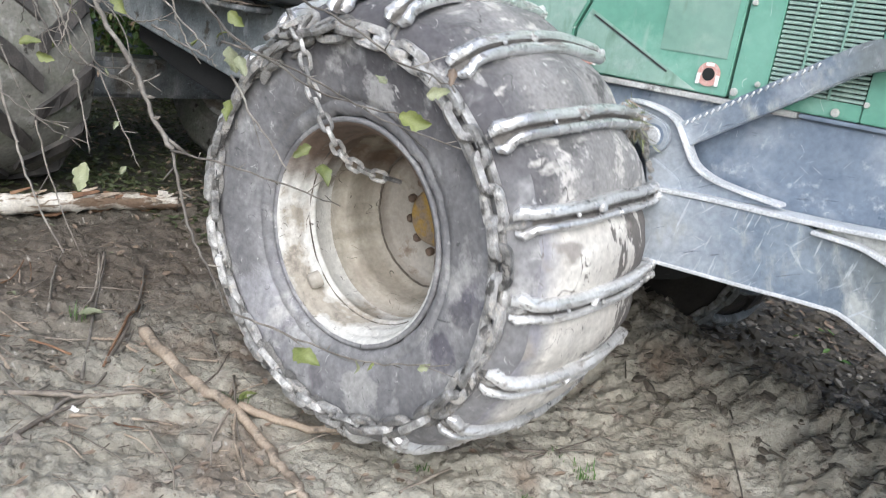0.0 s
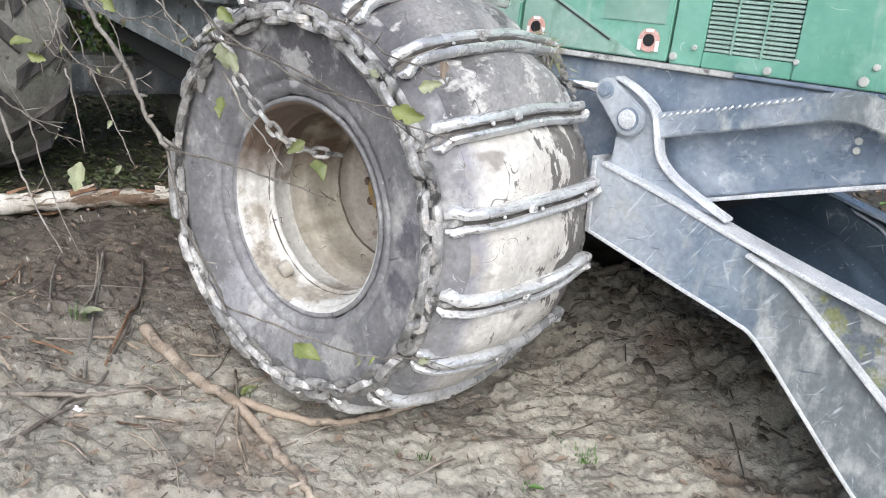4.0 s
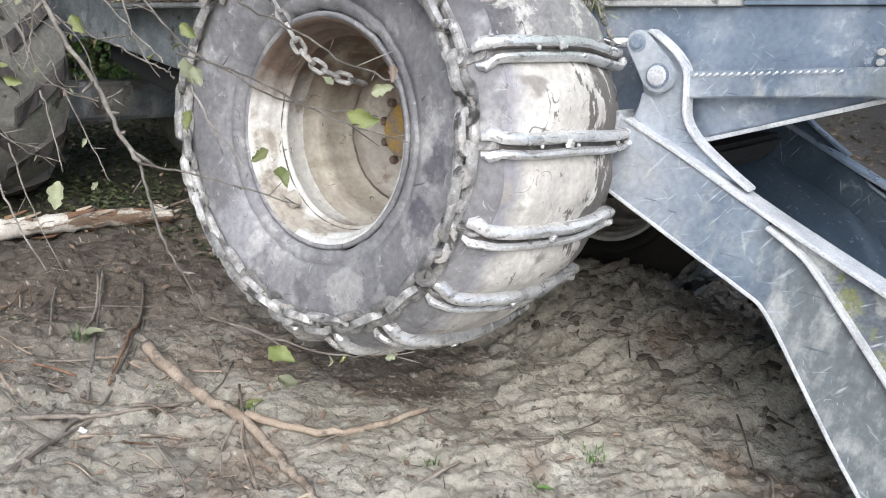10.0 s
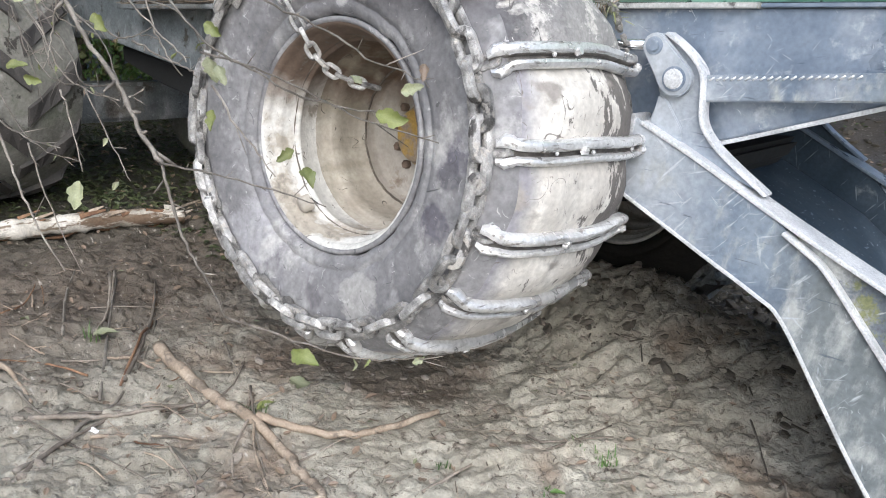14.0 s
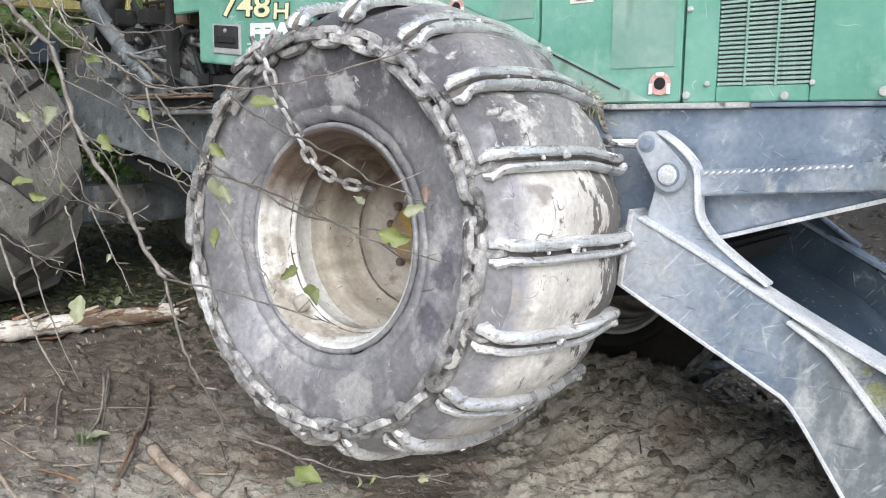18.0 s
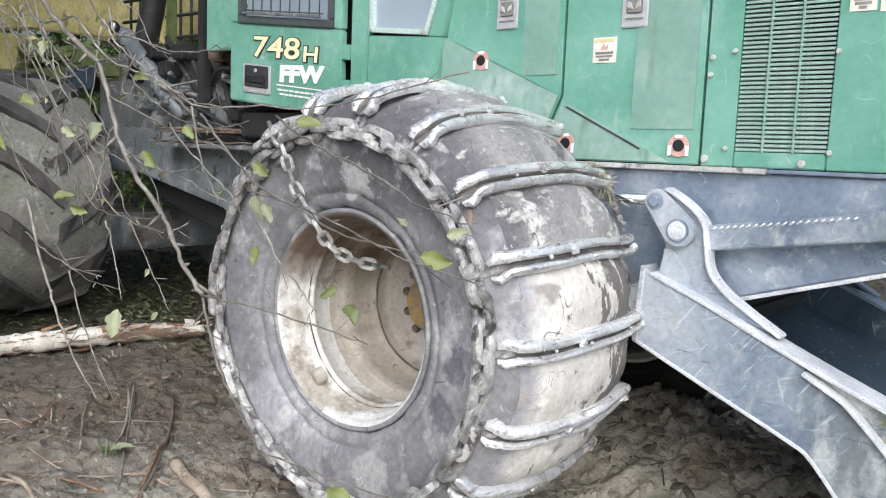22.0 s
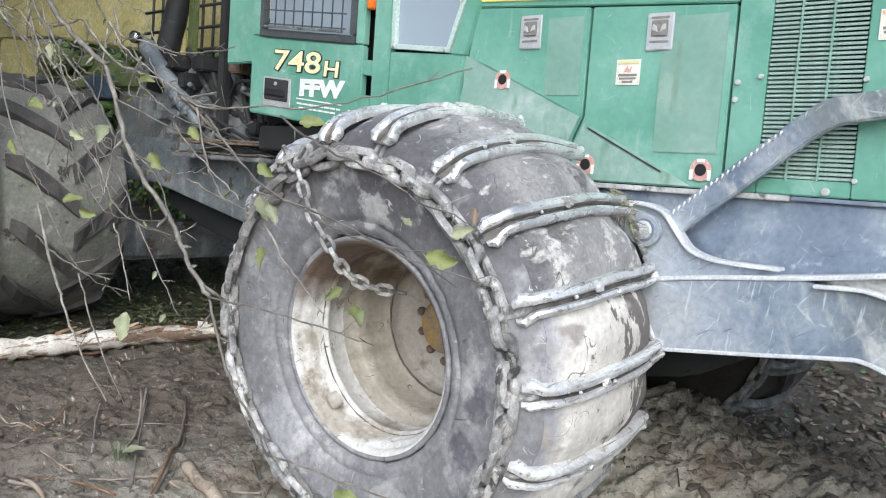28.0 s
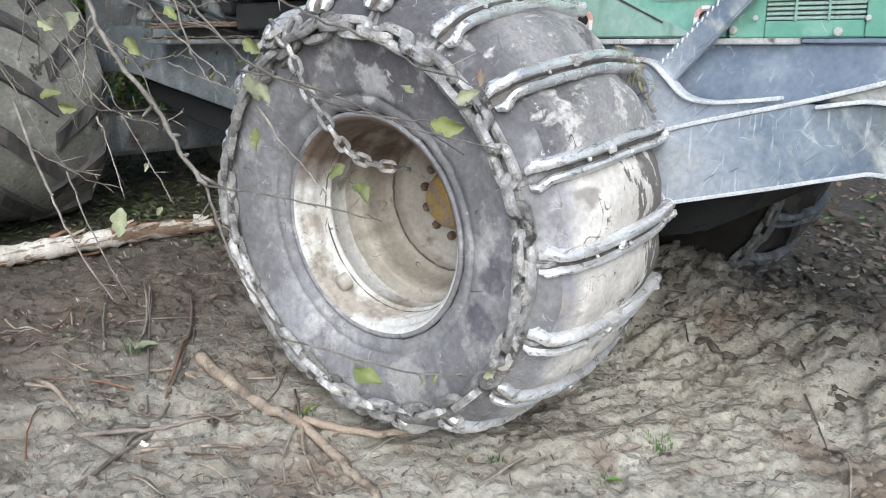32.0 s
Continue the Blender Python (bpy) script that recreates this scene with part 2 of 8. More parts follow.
# Z zones of rim, barrel and disc: rust brown with shade painted in
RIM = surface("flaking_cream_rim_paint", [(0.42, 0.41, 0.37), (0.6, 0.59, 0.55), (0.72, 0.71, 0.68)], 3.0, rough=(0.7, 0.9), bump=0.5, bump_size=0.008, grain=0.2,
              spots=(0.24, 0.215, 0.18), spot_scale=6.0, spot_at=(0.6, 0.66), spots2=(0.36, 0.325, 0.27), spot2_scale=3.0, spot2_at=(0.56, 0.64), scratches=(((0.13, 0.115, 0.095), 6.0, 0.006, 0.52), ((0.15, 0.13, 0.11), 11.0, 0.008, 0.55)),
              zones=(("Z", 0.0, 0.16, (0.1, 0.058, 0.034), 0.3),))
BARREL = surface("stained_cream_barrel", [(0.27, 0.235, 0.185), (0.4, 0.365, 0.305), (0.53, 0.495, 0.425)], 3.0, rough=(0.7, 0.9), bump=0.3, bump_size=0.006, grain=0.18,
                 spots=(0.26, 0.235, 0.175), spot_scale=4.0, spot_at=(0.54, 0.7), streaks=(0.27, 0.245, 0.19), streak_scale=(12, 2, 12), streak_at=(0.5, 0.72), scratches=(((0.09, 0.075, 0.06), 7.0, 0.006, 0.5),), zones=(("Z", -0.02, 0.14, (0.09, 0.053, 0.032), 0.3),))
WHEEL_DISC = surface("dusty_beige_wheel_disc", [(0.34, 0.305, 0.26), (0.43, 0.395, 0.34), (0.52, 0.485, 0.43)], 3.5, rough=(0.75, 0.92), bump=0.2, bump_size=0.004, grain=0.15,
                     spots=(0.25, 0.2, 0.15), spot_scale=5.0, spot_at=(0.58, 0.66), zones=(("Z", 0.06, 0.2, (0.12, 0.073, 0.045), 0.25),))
SEAM = surface("dirt_in_rim_seam", [(0.05, 0.042, 0.034), (0.12, 0.1, 0.08), (0.25, 0.22, 0.18)], 16.0, rough=(0.8, 0.95), bump=0.5, bump_size=0.004)
HUB_YELLOW = surface("worn_yellow_paint", [(0.34, 0.21, 0.045), (0.46, 0.3, 0.08)], 8.0, rough=(0.5, 0.75), bump=0.3, spots=(0.27, 0.21, 0.15), spot_scale=7.0, spot_at=(0.48, 0.56))
RUST = surface("rusty_steel", [(0.1, 0.07, 0.05), (0.17, 0.122, 0.09), (0.25, 0.195, 0.15)], 12.0, rough=(0.7, 0.9), metal=0.2, bump=0.4, bump_size=0.004)
CHAIN = surface("worn_chain_steel", [(0.12, 0.115, 0.11), (0.35, 0.34, 0.325), (0.72, 0.71, 0.69)], 20.0, rough=(0.28, 0.6), metal=0.3, bump=0.8, bump_size=0.006, grain=0.35,
                spots=(0.4, 0.375, 0.34), spot_scale=24.0, spot_at=(0.55, 0.6), spot_rough=0.9, vary=0.4, spots2=(0.09, 0.085, 0.08), spot2_scale=14.0, spot2_at=(0.57, 0.63))
BAR = surface("polished_worn_steel_bar", [(0.44, 0.432, 0.42), (0.7, 0.692, 0.68), (0.92, 0.92, 0.91)], 5.0, rough=(0.2, 0.42), metal=0.55, bump=0.25, bump_size=0.004, grain=0.2,
              spots=(0.27, 0.25, 0.23), spot_scale=10.0, spot_at=(0.6, 0.67), spot_rough=0.85, spot_stretch=(1.6, 0.5, 1.6), vary=0.12, streaks=(0.32, 0.3, 0.28), streak_scale=(80, 4, 80), streak_at=(0.56, 0.66))
# dark colour painted between a bar's ridges as the groove's shade
GROOVE = surface("mud_packed_groove", [(0.07, 0.064, 0.058), (0.15, 0.138, 0.125), (0.32, 0.3, 0.28)], 16.0, rough=(0.8, 0.95), bump=0.6, bump_size=0.005)
GREEN = surface("faded_green_paint", [(0.1, 0.265, 0.19), (0.15, 0.34, 0.255), (0.215, 0.415, 0.325)], 1.8, grain=0.08, rough=(0.28, 0.48), bump=0.05, bump_size=0.002,
                spots=(0.31, 0.49, 0.41), spot_scale=2.6, spot_at=(0.52, 0.74), spot_rough=0.6, streaks=(0.26, 0.4, 0.33), streak_scale=(25, 25, 4), streak_at=(0.62, 0.76), scratches=(((0.42, 0.52, 0.47), 6.0, 0.004, 0.56),))
GREEN_DUSTY = surface("dusty_green_paint", [(0.155, 0.285, 0.222), (0.205, 0.335, 0.272), (0.265, 0.385, 0.325)], 2.0, grain=0.08, rough=(0.45, 0.7), bump=0.05, bump_size=0.002,
                      spots=(0.3, 0.4, 0.34), spot_scale=3.0, spot_at=(0.54, 0.7), streaks=(0.17, 0.26, 0.19), streak_scale=(14, 14, 3), streak_at=(0.6, 0.72))
GREEN_PALE = surface("chalky_green_paint", [(0.185, 0.315, 0.25), (0.255, 0.385, 0.32), (0.33, 0.455, 0.39)], 2.2, grain=0.1, rough=(0.4, 0.65), bump=0.05, bump_size=0.002, spots=(0.42, 0.5, 0.46), spot_scale=4.0, spot_at=(0.54, 0.7), streaks=(0.17, 0.28, 0.21), streak_scale=(14, 14, 5), streak_at=(0.58, 0.7))
BLUE = surface("scratched_blue_grey_paint", [(0.105, 0.135, 0.185), (0.18, 0.22, 0.28), (0.27, 0.315, 0.37)], 3.2, rough=(0.22, 0.45), metal=0.1, bump=0.12, bump_size=0.003, grain=0.16,
               spots=(0.47, 0.5, 0.53), spot_scale=8.0, spot_at=(0.56, 0.68), spot_rough=0.5, spot_metal=0.2, spots2=(0.34, 0.375, 0.42), spot2_scale=2.4, spot2_at=(0.52, 0.66),
               strokes=(((0.48, 0.5, 0.53), 58, 8.0, 70.0, 0.71), ((0.44, 0.47, 0.5), 24, 6.0, 80.0, 0.72), ((0.46, 0.48, 0.51), -32, 9.0, 90.0, 0.72), ((0.07, 0.09, 0.12), 5, 9.0, 70.0, 0.7)),
               scratches=(((0.64, 0.66, 0.68), 10.0, 0.0035, 0.57),))
ARM_BLUE = surface("rubbed_blue_grey_paint", [(0.1, 0.13, 0.175), (0.17, 0.21, 0.265), (0.26, 0.305, 0.355)], 3.2, rough=(0.25, 0.5), metal=0.1, bump=0.15, bump_size=0.003, grain=0.2,
                   zones=(("X", 0.6, 0.0, (0.48, 0.505, 0.53), 0.6), ("X", 0.75, 0.95, (0.17, 0.19, 0.195), 0.5)), spots=(0.38, 0.395, 0.385), spot_scale=8.0, spot_at=(0.54, 0.7), spot_bias=("X", 0.7, 1.0, 0.05), spot_stretch=(1.5, 1.0, 0.7), spot_rough=0.7, spot_metal=0.0, spots2=(0.34, 0.37, 0.41), spot2_scale=2.4, spot2_at=(0.52, 0.66),
                   strokes=(((0.5, 0.53, 0.56), 58, 7.0, 60.0, 0.66), ((0.45, 0.48, 0.52), 24, 6.0, 75.0, 0.68), ((0.48, 0.51, 0.54), -32, 8.0, 60.0, 0.68), ((0.42, 0.45, 0.48), 110, 9.0, 50.0, 0.69), ((0.09, 0.11, 0.14), 5, 8.0, 70.0, 0.69)),
                   scratches=(((0.6, 0.62, 0.64), 10.0, 0.003, 0.56),))
ARM_DIRT = surface("dried_dirt_on_steel", [(0.2, 0.205, 0.2), (0.33, 0.335, 0.32), (0.46, 0.46, 0.43)], 6.0, rough=(0.7, 0.95), bump=0.5, bump_size=0.006,
                   spots=(0.17, 0.18, 0.085), spot_scale=7.0, spot_at=(0.56, 0.62), spots2=(0.11, 0.125, 0.145), spot2_scale=5.0, spot2_at=(0.53, 0.6), strokes=(((0.5, 0.51, 0.5), 40, 7.0, 60.0, 0.68),))
# navy plates, and the far arm's blue-grey paint with shade put into the colour
NAVY_AND_SHADED_BLUE = surface("dark_blue_paint", [(0.016, 0.028, 0.042), (0.03, 0.047, 0.068), (0.06, 0.082, 0.105)], 4.0, rough=(0.35, 0.6), metal=0.0, bump=0.15, bump_size=0.003,
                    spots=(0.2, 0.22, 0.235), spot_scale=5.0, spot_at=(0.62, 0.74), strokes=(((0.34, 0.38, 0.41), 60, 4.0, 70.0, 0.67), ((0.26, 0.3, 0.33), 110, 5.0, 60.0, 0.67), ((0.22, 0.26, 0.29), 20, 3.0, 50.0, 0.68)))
WORN_EDGE = surface("bare_worn_steel_edge", [(0.5, 0.51, 0.52), (0.66, 0.67, 0.68), (0.82, 0.82, 0.82)], 9.0, rough=(0.3, 0.55), metal=0.35, bump=0.25, bump_size=0.003,
                    spots=(0.3, 0.32, 0.35), spot_scale=7.0, spot_at=(0.58, 0.68))
MUDDY_STEEL = surface("mud_caked_steel", [(0.062, 0.07, 0.073), (0.14, 0.15, 0.152), (0.25, 0.26, 0.255)], 5.0, rough=(0.4, 0.85), bump=0.6, bump_size=0.012,
                      spots=(0.045, 0.04, 0.035), spot_scale=6.0, spots2=(0.16, 0.14, 0.11), spot2_scale=3.0, streaks=(0.26, 0.265, 0.26), streak_scale=(10, 10, 3), streak_at=(0.57, 0.66), scratches=(((0.33, 0.34, 0.34), 9.0, 0.008, 0.54),))
GREASY = surface("greasy_blue_grey_steel", [(0.075, 0.09, 0.098), (0.155, 0.172, 0.18), (0.28, 0.295, 0.3)], 5.0, rough=(0.3, 0.65), metal=0.1, bump=0.4, bump_size=0.006, spots=(0.06, 0.055, 0.045), spot_scale=7.0, spot_at=(0.57, 0.64), streaks=(0.3, 0.32, 0.33), streak_scale=(14, 14, 5), streak_at=(0.6, 0.68))
LEDGE = surface("pale_worn_ledge", [(0.3, 0.3, 0.29), (0.46, 0.46, 0.44), (0.6, 0.6, 0.58)], 7.0, rough=(0.4, 0.7), metal=0.2, bump=0.3, bump_size=0.004, spots=(0.12, 0.115, 0.11), spot_scale=9.0, spot_at=(0.56, 0.63))
YELLOW_PAINT = surface("weathered_yellow_paint", [(0.36, 0.31, 0.1), (0.48, 0.42, 0.18), (0.58, 0.52, 0.28)], 2.0, rough=(0.5, 0.7), bump=0.1, spots=(0.2, 0.17, 0.08), spot_scale=3.0, spot_at=(0.55, 0.7))
MOSS = surface("mossy_dirt", [(0.05, 0.07, 0.02), (0.1, 0.13, 0.04), (0.16, 0.14, 0.09)], 6.0, rough=(0.85, 0.95), bump=0.8, bump_size=0.02)
WEED_MOSS = surface("bright_moss", [(0.06, 0.1, 0.02), (0.12, 0.17, 0.04), (0.19, 0.24, 0.08)], 12.0, rough=(0.85, 0.95), bump=0.9, bump_size=0.02)
BLACK = surface("black_rubber_hose", [(0.012, 0.012, 0.012), (0.03, 0.03, 0.03)], 9.0, rough=(0.5, 0.7), bump=0.1, spots=(0.14, 0.13, 0.12), spot_scale=8.0, spot_at=(0.6, 0.75))
# near-black put in for shade inside the hood and cab and under frames
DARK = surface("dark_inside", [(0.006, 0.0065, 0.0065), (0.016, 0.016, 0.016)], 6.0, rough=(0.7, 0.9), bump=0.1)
CHROME = surface("chrome_rod", [(0.7, 0.7, 0.7), (0.85, 0.85, 0.85)], 6.0, rough=(0.1, 0.25), metal=1.0, bump=0.0, spots=(0.25, 0.22, 0.2), spot_scale=18.0, spot_at=(0.66, 0.75))
BOLT = surface("pale_bolt_head", [(0.5, 0.5, 0.46), (0.66, 0.66, 0.62)], 20.0, rough=(0.35, 0.55), metal=0.5, bump=0.1)
WHITE = surface("white_decal", [(0.72, 0.72, 0.7), (0.82, 0.82, 0.8)], 20.0, rough=(0.4, 0.6), bump=0.0)
CREAM = surface("cream_decal", [(0.82, 0.72, 0.42), (0.86, 0.78, 0.5)], 20.0, rough=(0.4, 0.6), bump=0.0)
YELLOW = surface("yellow_decal", [(0.72, 0.58, 0.12), (0.8, 0.66, 0.2)], 9.0, rough=(0.4, 0.6), bump=0.0)
SLAT = surface("pale_dusty_slat", [(0.27, 0.4, 0.34), (0.42, 0.53, 0.475)], 8.0, rough=(0.4, 0.6), bump=0.0)
STICKER = surface("faded_sticker", [(0.66, 0.63, 0.52), (0.76, 0.74, 0.66)], 20.0, rough=(0.45, 0.65), bump=0.0, spots=(0.42, 0.46, 0.4), spot_scale=30.0, spot_at=(0.56, 0.64))
FADED_PRINT = surface("faded_print", [(0.13, 0.12, 0.11), (0.3, 0.28, 0.25)], 60.0, rough=(0.5, 0.65), bump=0.0)
FADED_YELLOW = surface("faded_yellow_band", [(0.6, 0.53, 0.26), (0.66, 0.6, 0.36)], 20.0, rough=(0.45, 0.6), bump=0.0)
FADED_ORANGE = surface("faded_orange_band", [(0.62, 0.35, 0.2), (0.66, 0.45, 0.3)], 20.0, rough=(0.45, 0.6), bump=0.0)
SCREEN = surface("dusty_radiator_screen", [(0.06, 0.085, 0.075), (0.12, 0.16, 0.145), (0.22, 0.27, 0.25)], 7.0, rough=(0.7, 0.9), bump=0.2, bump_size=0.003)
CAKED = surface("caked_grey_mud", [(0.1, 0.095, 0.088), (0.22, 0.21, 0.195), (0.4, 0.385, 0.36)], 10.0, rough=(0.8, 0.95), bump=0.7, bump_size=0.01, vary=0.45)
RED = surface("red_decal", [(0.52, 0.25, 0.21), (0.6, 0.4, 0.35)], 30.0, rough=(0.4, 0.6), bump=0.0, spots=(0.6, 0.5, 0.45), spot_scale=40.0)
ORANGE = surface("orange_lens", [(0.6, 0.14, 0.02), (0.75, 0.22, 0.03)], 9.0, rough=(0.2, 0.3), bump=0.0)
PRINT = surface("dark_print", [(0.02, 0.02, 0.022), (0.05, 0.05, 0.05)], 20.0, rough=(0.5, 0.6), bump=0.0)
SILVER = surface("silver_plate", [(0.5, 0.5, 0.5), (0.62, 0.62, 0.62)], 20.0, rough=(0.35, 0.5), metal=0.4, bump=0.0)
WINDOW_FRAME = surface("grey_window_frame", [(0.05, 0.055, 0.06), (0.09, 0.1, 0.1)], 8.0, rough=(0.5, 0.7), bump=0.1)
PANE_FRAME = surface("pale_green_window_frame", [(0.4, 0.5, 0.45), (0.5, 0.6, 0.55)], 6.0, rough=(0.4, 0.6), bump=0.0)
# zones: brown soil by the log; shade painted in under and behind the machine
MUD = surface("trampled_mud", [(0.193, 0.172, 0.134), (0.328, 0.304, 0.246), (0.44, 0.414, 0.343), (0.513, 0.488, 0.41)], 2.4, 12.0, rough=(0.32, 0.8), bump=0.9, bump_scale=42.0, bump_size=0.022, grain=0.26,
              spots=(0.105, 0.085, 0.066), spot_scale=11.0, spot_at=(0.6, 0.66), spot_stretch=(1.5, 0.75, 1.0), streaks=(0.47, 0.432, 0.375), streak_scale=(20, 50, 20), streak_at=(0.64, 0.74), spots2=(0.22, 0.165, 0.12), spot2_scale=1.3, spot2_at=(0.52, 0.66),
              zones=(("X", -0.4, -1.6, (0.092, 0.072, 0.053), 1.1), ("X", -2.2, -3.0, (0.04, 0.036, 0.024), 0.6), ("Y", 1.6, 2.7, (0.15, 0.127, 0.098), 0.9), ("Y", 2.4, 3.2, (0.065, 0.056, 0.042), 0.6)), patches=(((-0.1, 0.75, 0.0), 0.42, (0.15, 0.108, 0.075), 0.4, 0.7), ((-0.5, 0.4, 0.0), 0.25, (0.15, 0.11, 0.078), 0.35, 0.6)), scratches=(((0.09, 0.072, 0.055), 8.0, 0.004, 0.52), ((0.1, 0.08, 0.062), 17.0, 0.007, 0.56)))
# same brown soil, and the shade painted in under the machine
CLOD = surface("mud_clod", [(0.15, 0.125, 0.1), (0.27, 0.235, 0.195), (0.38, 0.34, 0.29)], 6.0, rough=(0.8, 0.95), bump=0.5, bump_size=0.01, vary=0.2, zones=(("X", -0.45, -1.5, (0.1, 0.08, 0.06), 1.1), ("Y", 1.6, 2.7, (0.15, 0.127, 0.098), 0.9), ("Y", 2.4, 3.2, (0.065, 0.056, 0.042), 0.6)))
TWIG = surface("weathered_twig", [(0.085, 0.072, 0.058), (0.165, 0.146, 0.123), (0.31, 0.285, 0.247)], 14.0, rough=(0.55, 0.8), bump=0.5, bump_size=0.003, vary=0.35)
UNDERGROWTH_LEAF = surface("dark_weed_leaf", [(0.025, 0.036, 0.012), (0.06, 0.075, 0.028), (0.11, 0.105, 0.05)], 9.0, rough=(0.5, 0.7), bump=0.2, bump_size=0.002)
BARK = surface("twig_bark", [(0.1, 0.082, 0.064), (0.2, 0.17, 0.138), (0.32, 0.28, 0.235)], 9.0, rough=(0.7, 0.9), bump=0.4, bump_size=0.004, vary=0.4)
ASPEN = surface("grey_green_aspen_bark", [(0.12, 0.12, 0.088), (0.21, 0.208, 0.165), (0.32, 0.31, 0.26)], 4.0, rough=(0.7, 0.9), bump=0.5, bump_size=0.01, spots=(0.1, 0.12, 0.05), spot_scale=3.0, spot_at=(0.54, 0.66), streaks=(0.1, 0.085, 0.07), streak_scale=(6, 6, 30), streak_at=(0.64, 0.68))
PEELED = surface("peeled_pale_wood", [(0.24, 0.182, 0.13), (0.37, 0.295, 0.222), (0.52, 0.445, 0.355)], 7.0, rough=(0.6, 0.85), bump=0.4, bump_size=0.006, spots=(0.16, 0.13, 0.1), spot_scale=8.0, spot_at=(0.5, 0.6))
BIRCH = surface("pale_birch_bark", [(0.36, 0.32, 0.26), (0.56, 0.52, 0.45), (0.72, 0.68, 0.62)], 5.0, rough=(0.6, 0.85), bump=0.6, bump_size=0.01, spots=(0.17, 0.115, 0.075), spot_scale=6.0, spot_at=(0.56, 0.62), spot_stretch=(1.6, 0.35, 1.6), spot_bias=("Y", 0.35, 0.9, 0.1), streaks=(0.2, 0.155, 0.11), streak_scale=(40, 4, 40), streak_at=(0.56, 0.62))


def leaf_material(name, a, b):
    m = surface(name, [a, b], 30.0, rough=(0.45, 0.65), bump=0.15, bump_size=0.002, vary=0.25)
    bs = m.node_tree.nodes["Principled BSDF"]
    bs.inputs["Subsurface Weight"].default_value = 0.15
    bs.inputs["Subsurface Radius"].default_value = (0.01, 0.01, 0.005)
    return m


LEAF_GREEN = leaf_material("yellow_green_leaf", (0.105, 0.13, 0.032), (0.19, 0.205, 0.075))
LEAF_PALE = leaf_material("pale_dry_leaf", (0.2, 0.22, 0.12), (0.33, 0.34, 0.22))
LEAF_BROWN = leaf_material("brown_dead_leaf", (0.15, 0.108, 0.075), (0.27, 0.205, 0.15))
GRASS = leaf_material("grass_blades", (0.05, 0.11, 0.02), (0.12, 0.2, 0.05))
LEAF_YELLOW = leaf_material("autumn_yellow_leaf", (0.36, 0.3, 0.08), (0.56, 0.48, 0.18))


def glass(name, colour):
    m = bpy.data.materials.new(name)
    m.use_nodes = True
    b = m.node_tree.nodes["Principled BSDF"]
    b.inputs["Base Color"].default_value, b.inputs["Roughness"].default_value = (*colour, 1), 0.08
    b.inputs["Transmission Weight"].default_value, b.inputs["IOR"].default_value = 0.55, 1.5
    return m


# pale blue body colour painted in for the sky's reflection
GLASS = glass("dusty_window_glass", (0.62, 0.72, 0.8))


# ---------------------------------------------------------------- mesh helpers
def mesh_of(name, verts, faces, smooth=False):
    me = bpy.data.meshes.new(name)
    me.from_pydata([tuple(v) for v in verts], [], faces)
    me.validate()
    if smooth:
        me.polygons.foreach_set("use_smooth", [True] * len(me.polygons))
    me.update()
    return me


def place(name, me, material, parent=None, label="", m=None):
    if not me.materials:
        me.materials.append(material)
    ob = new(name, me)
    if parent:
        ob.parent = parent
    if m is not None:
        ob.matrix_basis = m
    if label:
        tagged(ob, label)
    return ob


def part(name, bm, material, parent, label="", smooth=False):
    me = bpy.data.meshes.new(name)
    bm.normal_update()
    bm.to_mesh(me)
    bm.free()
    if smooth:
        me.polygons.foreach_set("use_smooth", [True] * len(me.polygons))
    return place(name, me, material, parent, label)


def plate_bm(outline, y0, y1, bevel=0.004):
    """A plate with an outline in x and z, from y0 (near) to y1."""
    bm = bmesh.new()
    a = [bm.verts.new((x, y0, z)) for x, z in outline]
    b = [bm.verts.new((x, y1, z)) for x, z in outline]
    bm.faces.new(a)
    bm.faces.new(b[::-1])
    for i in range(len(a)):
        j = (i + 1) % len(a)
        bm.faces.new((a[j], a[i], b[i], b[j]))
    bmesh.ops.recalc_face_normals(bm, faces=bm.faces)
    if bevel:
        bmesh.ops.bevel(bm, geom=list(bm.edges), offset=bevel, segments=2, affect="EDGES", clamp_overlap=True)
    return bm


def plate(name, outline, y0, y1, material, parent, label="", bevel=0.004):
    return part(name, plate_bm(outline, y0, y1, bevel), material, parent, label)


def rect(x0, x1, z0, z1):
    return [(x0, z0), (x1, z0), (x1, z1), (x0, z1)]


def box(name, x0, x1, y0, y1, z0, z1, material, parent, label="", bevel=0.004):
    return plate(name, rect(x0, x1, z0, z1), y0, y1, material, parent, label, bevel)


def disc_outline(x, z, r, n=20):
    return [(x + r * math.cos(2 * math.pi * i / n), z + r * math.sin(2 * math.pi * i / n)) for i in range(n)]


def pear_outline(a, ra, b, rb, n=12):
    """The hull of two circles."""
    d = math.atan2(b[1] - a[1], b[0] - a[0])
    pts = []
    for (c, r, s) in ((b, rb, -math.pi / 2), (a, ra, math.pi / 2)):
        pts += [(c[0] + r * math.cos(d + s + math.pi * i / n), c[1] + r * math.sin(d + s + math.pi * i / n)) for i in range(n + 1)]
    return pts


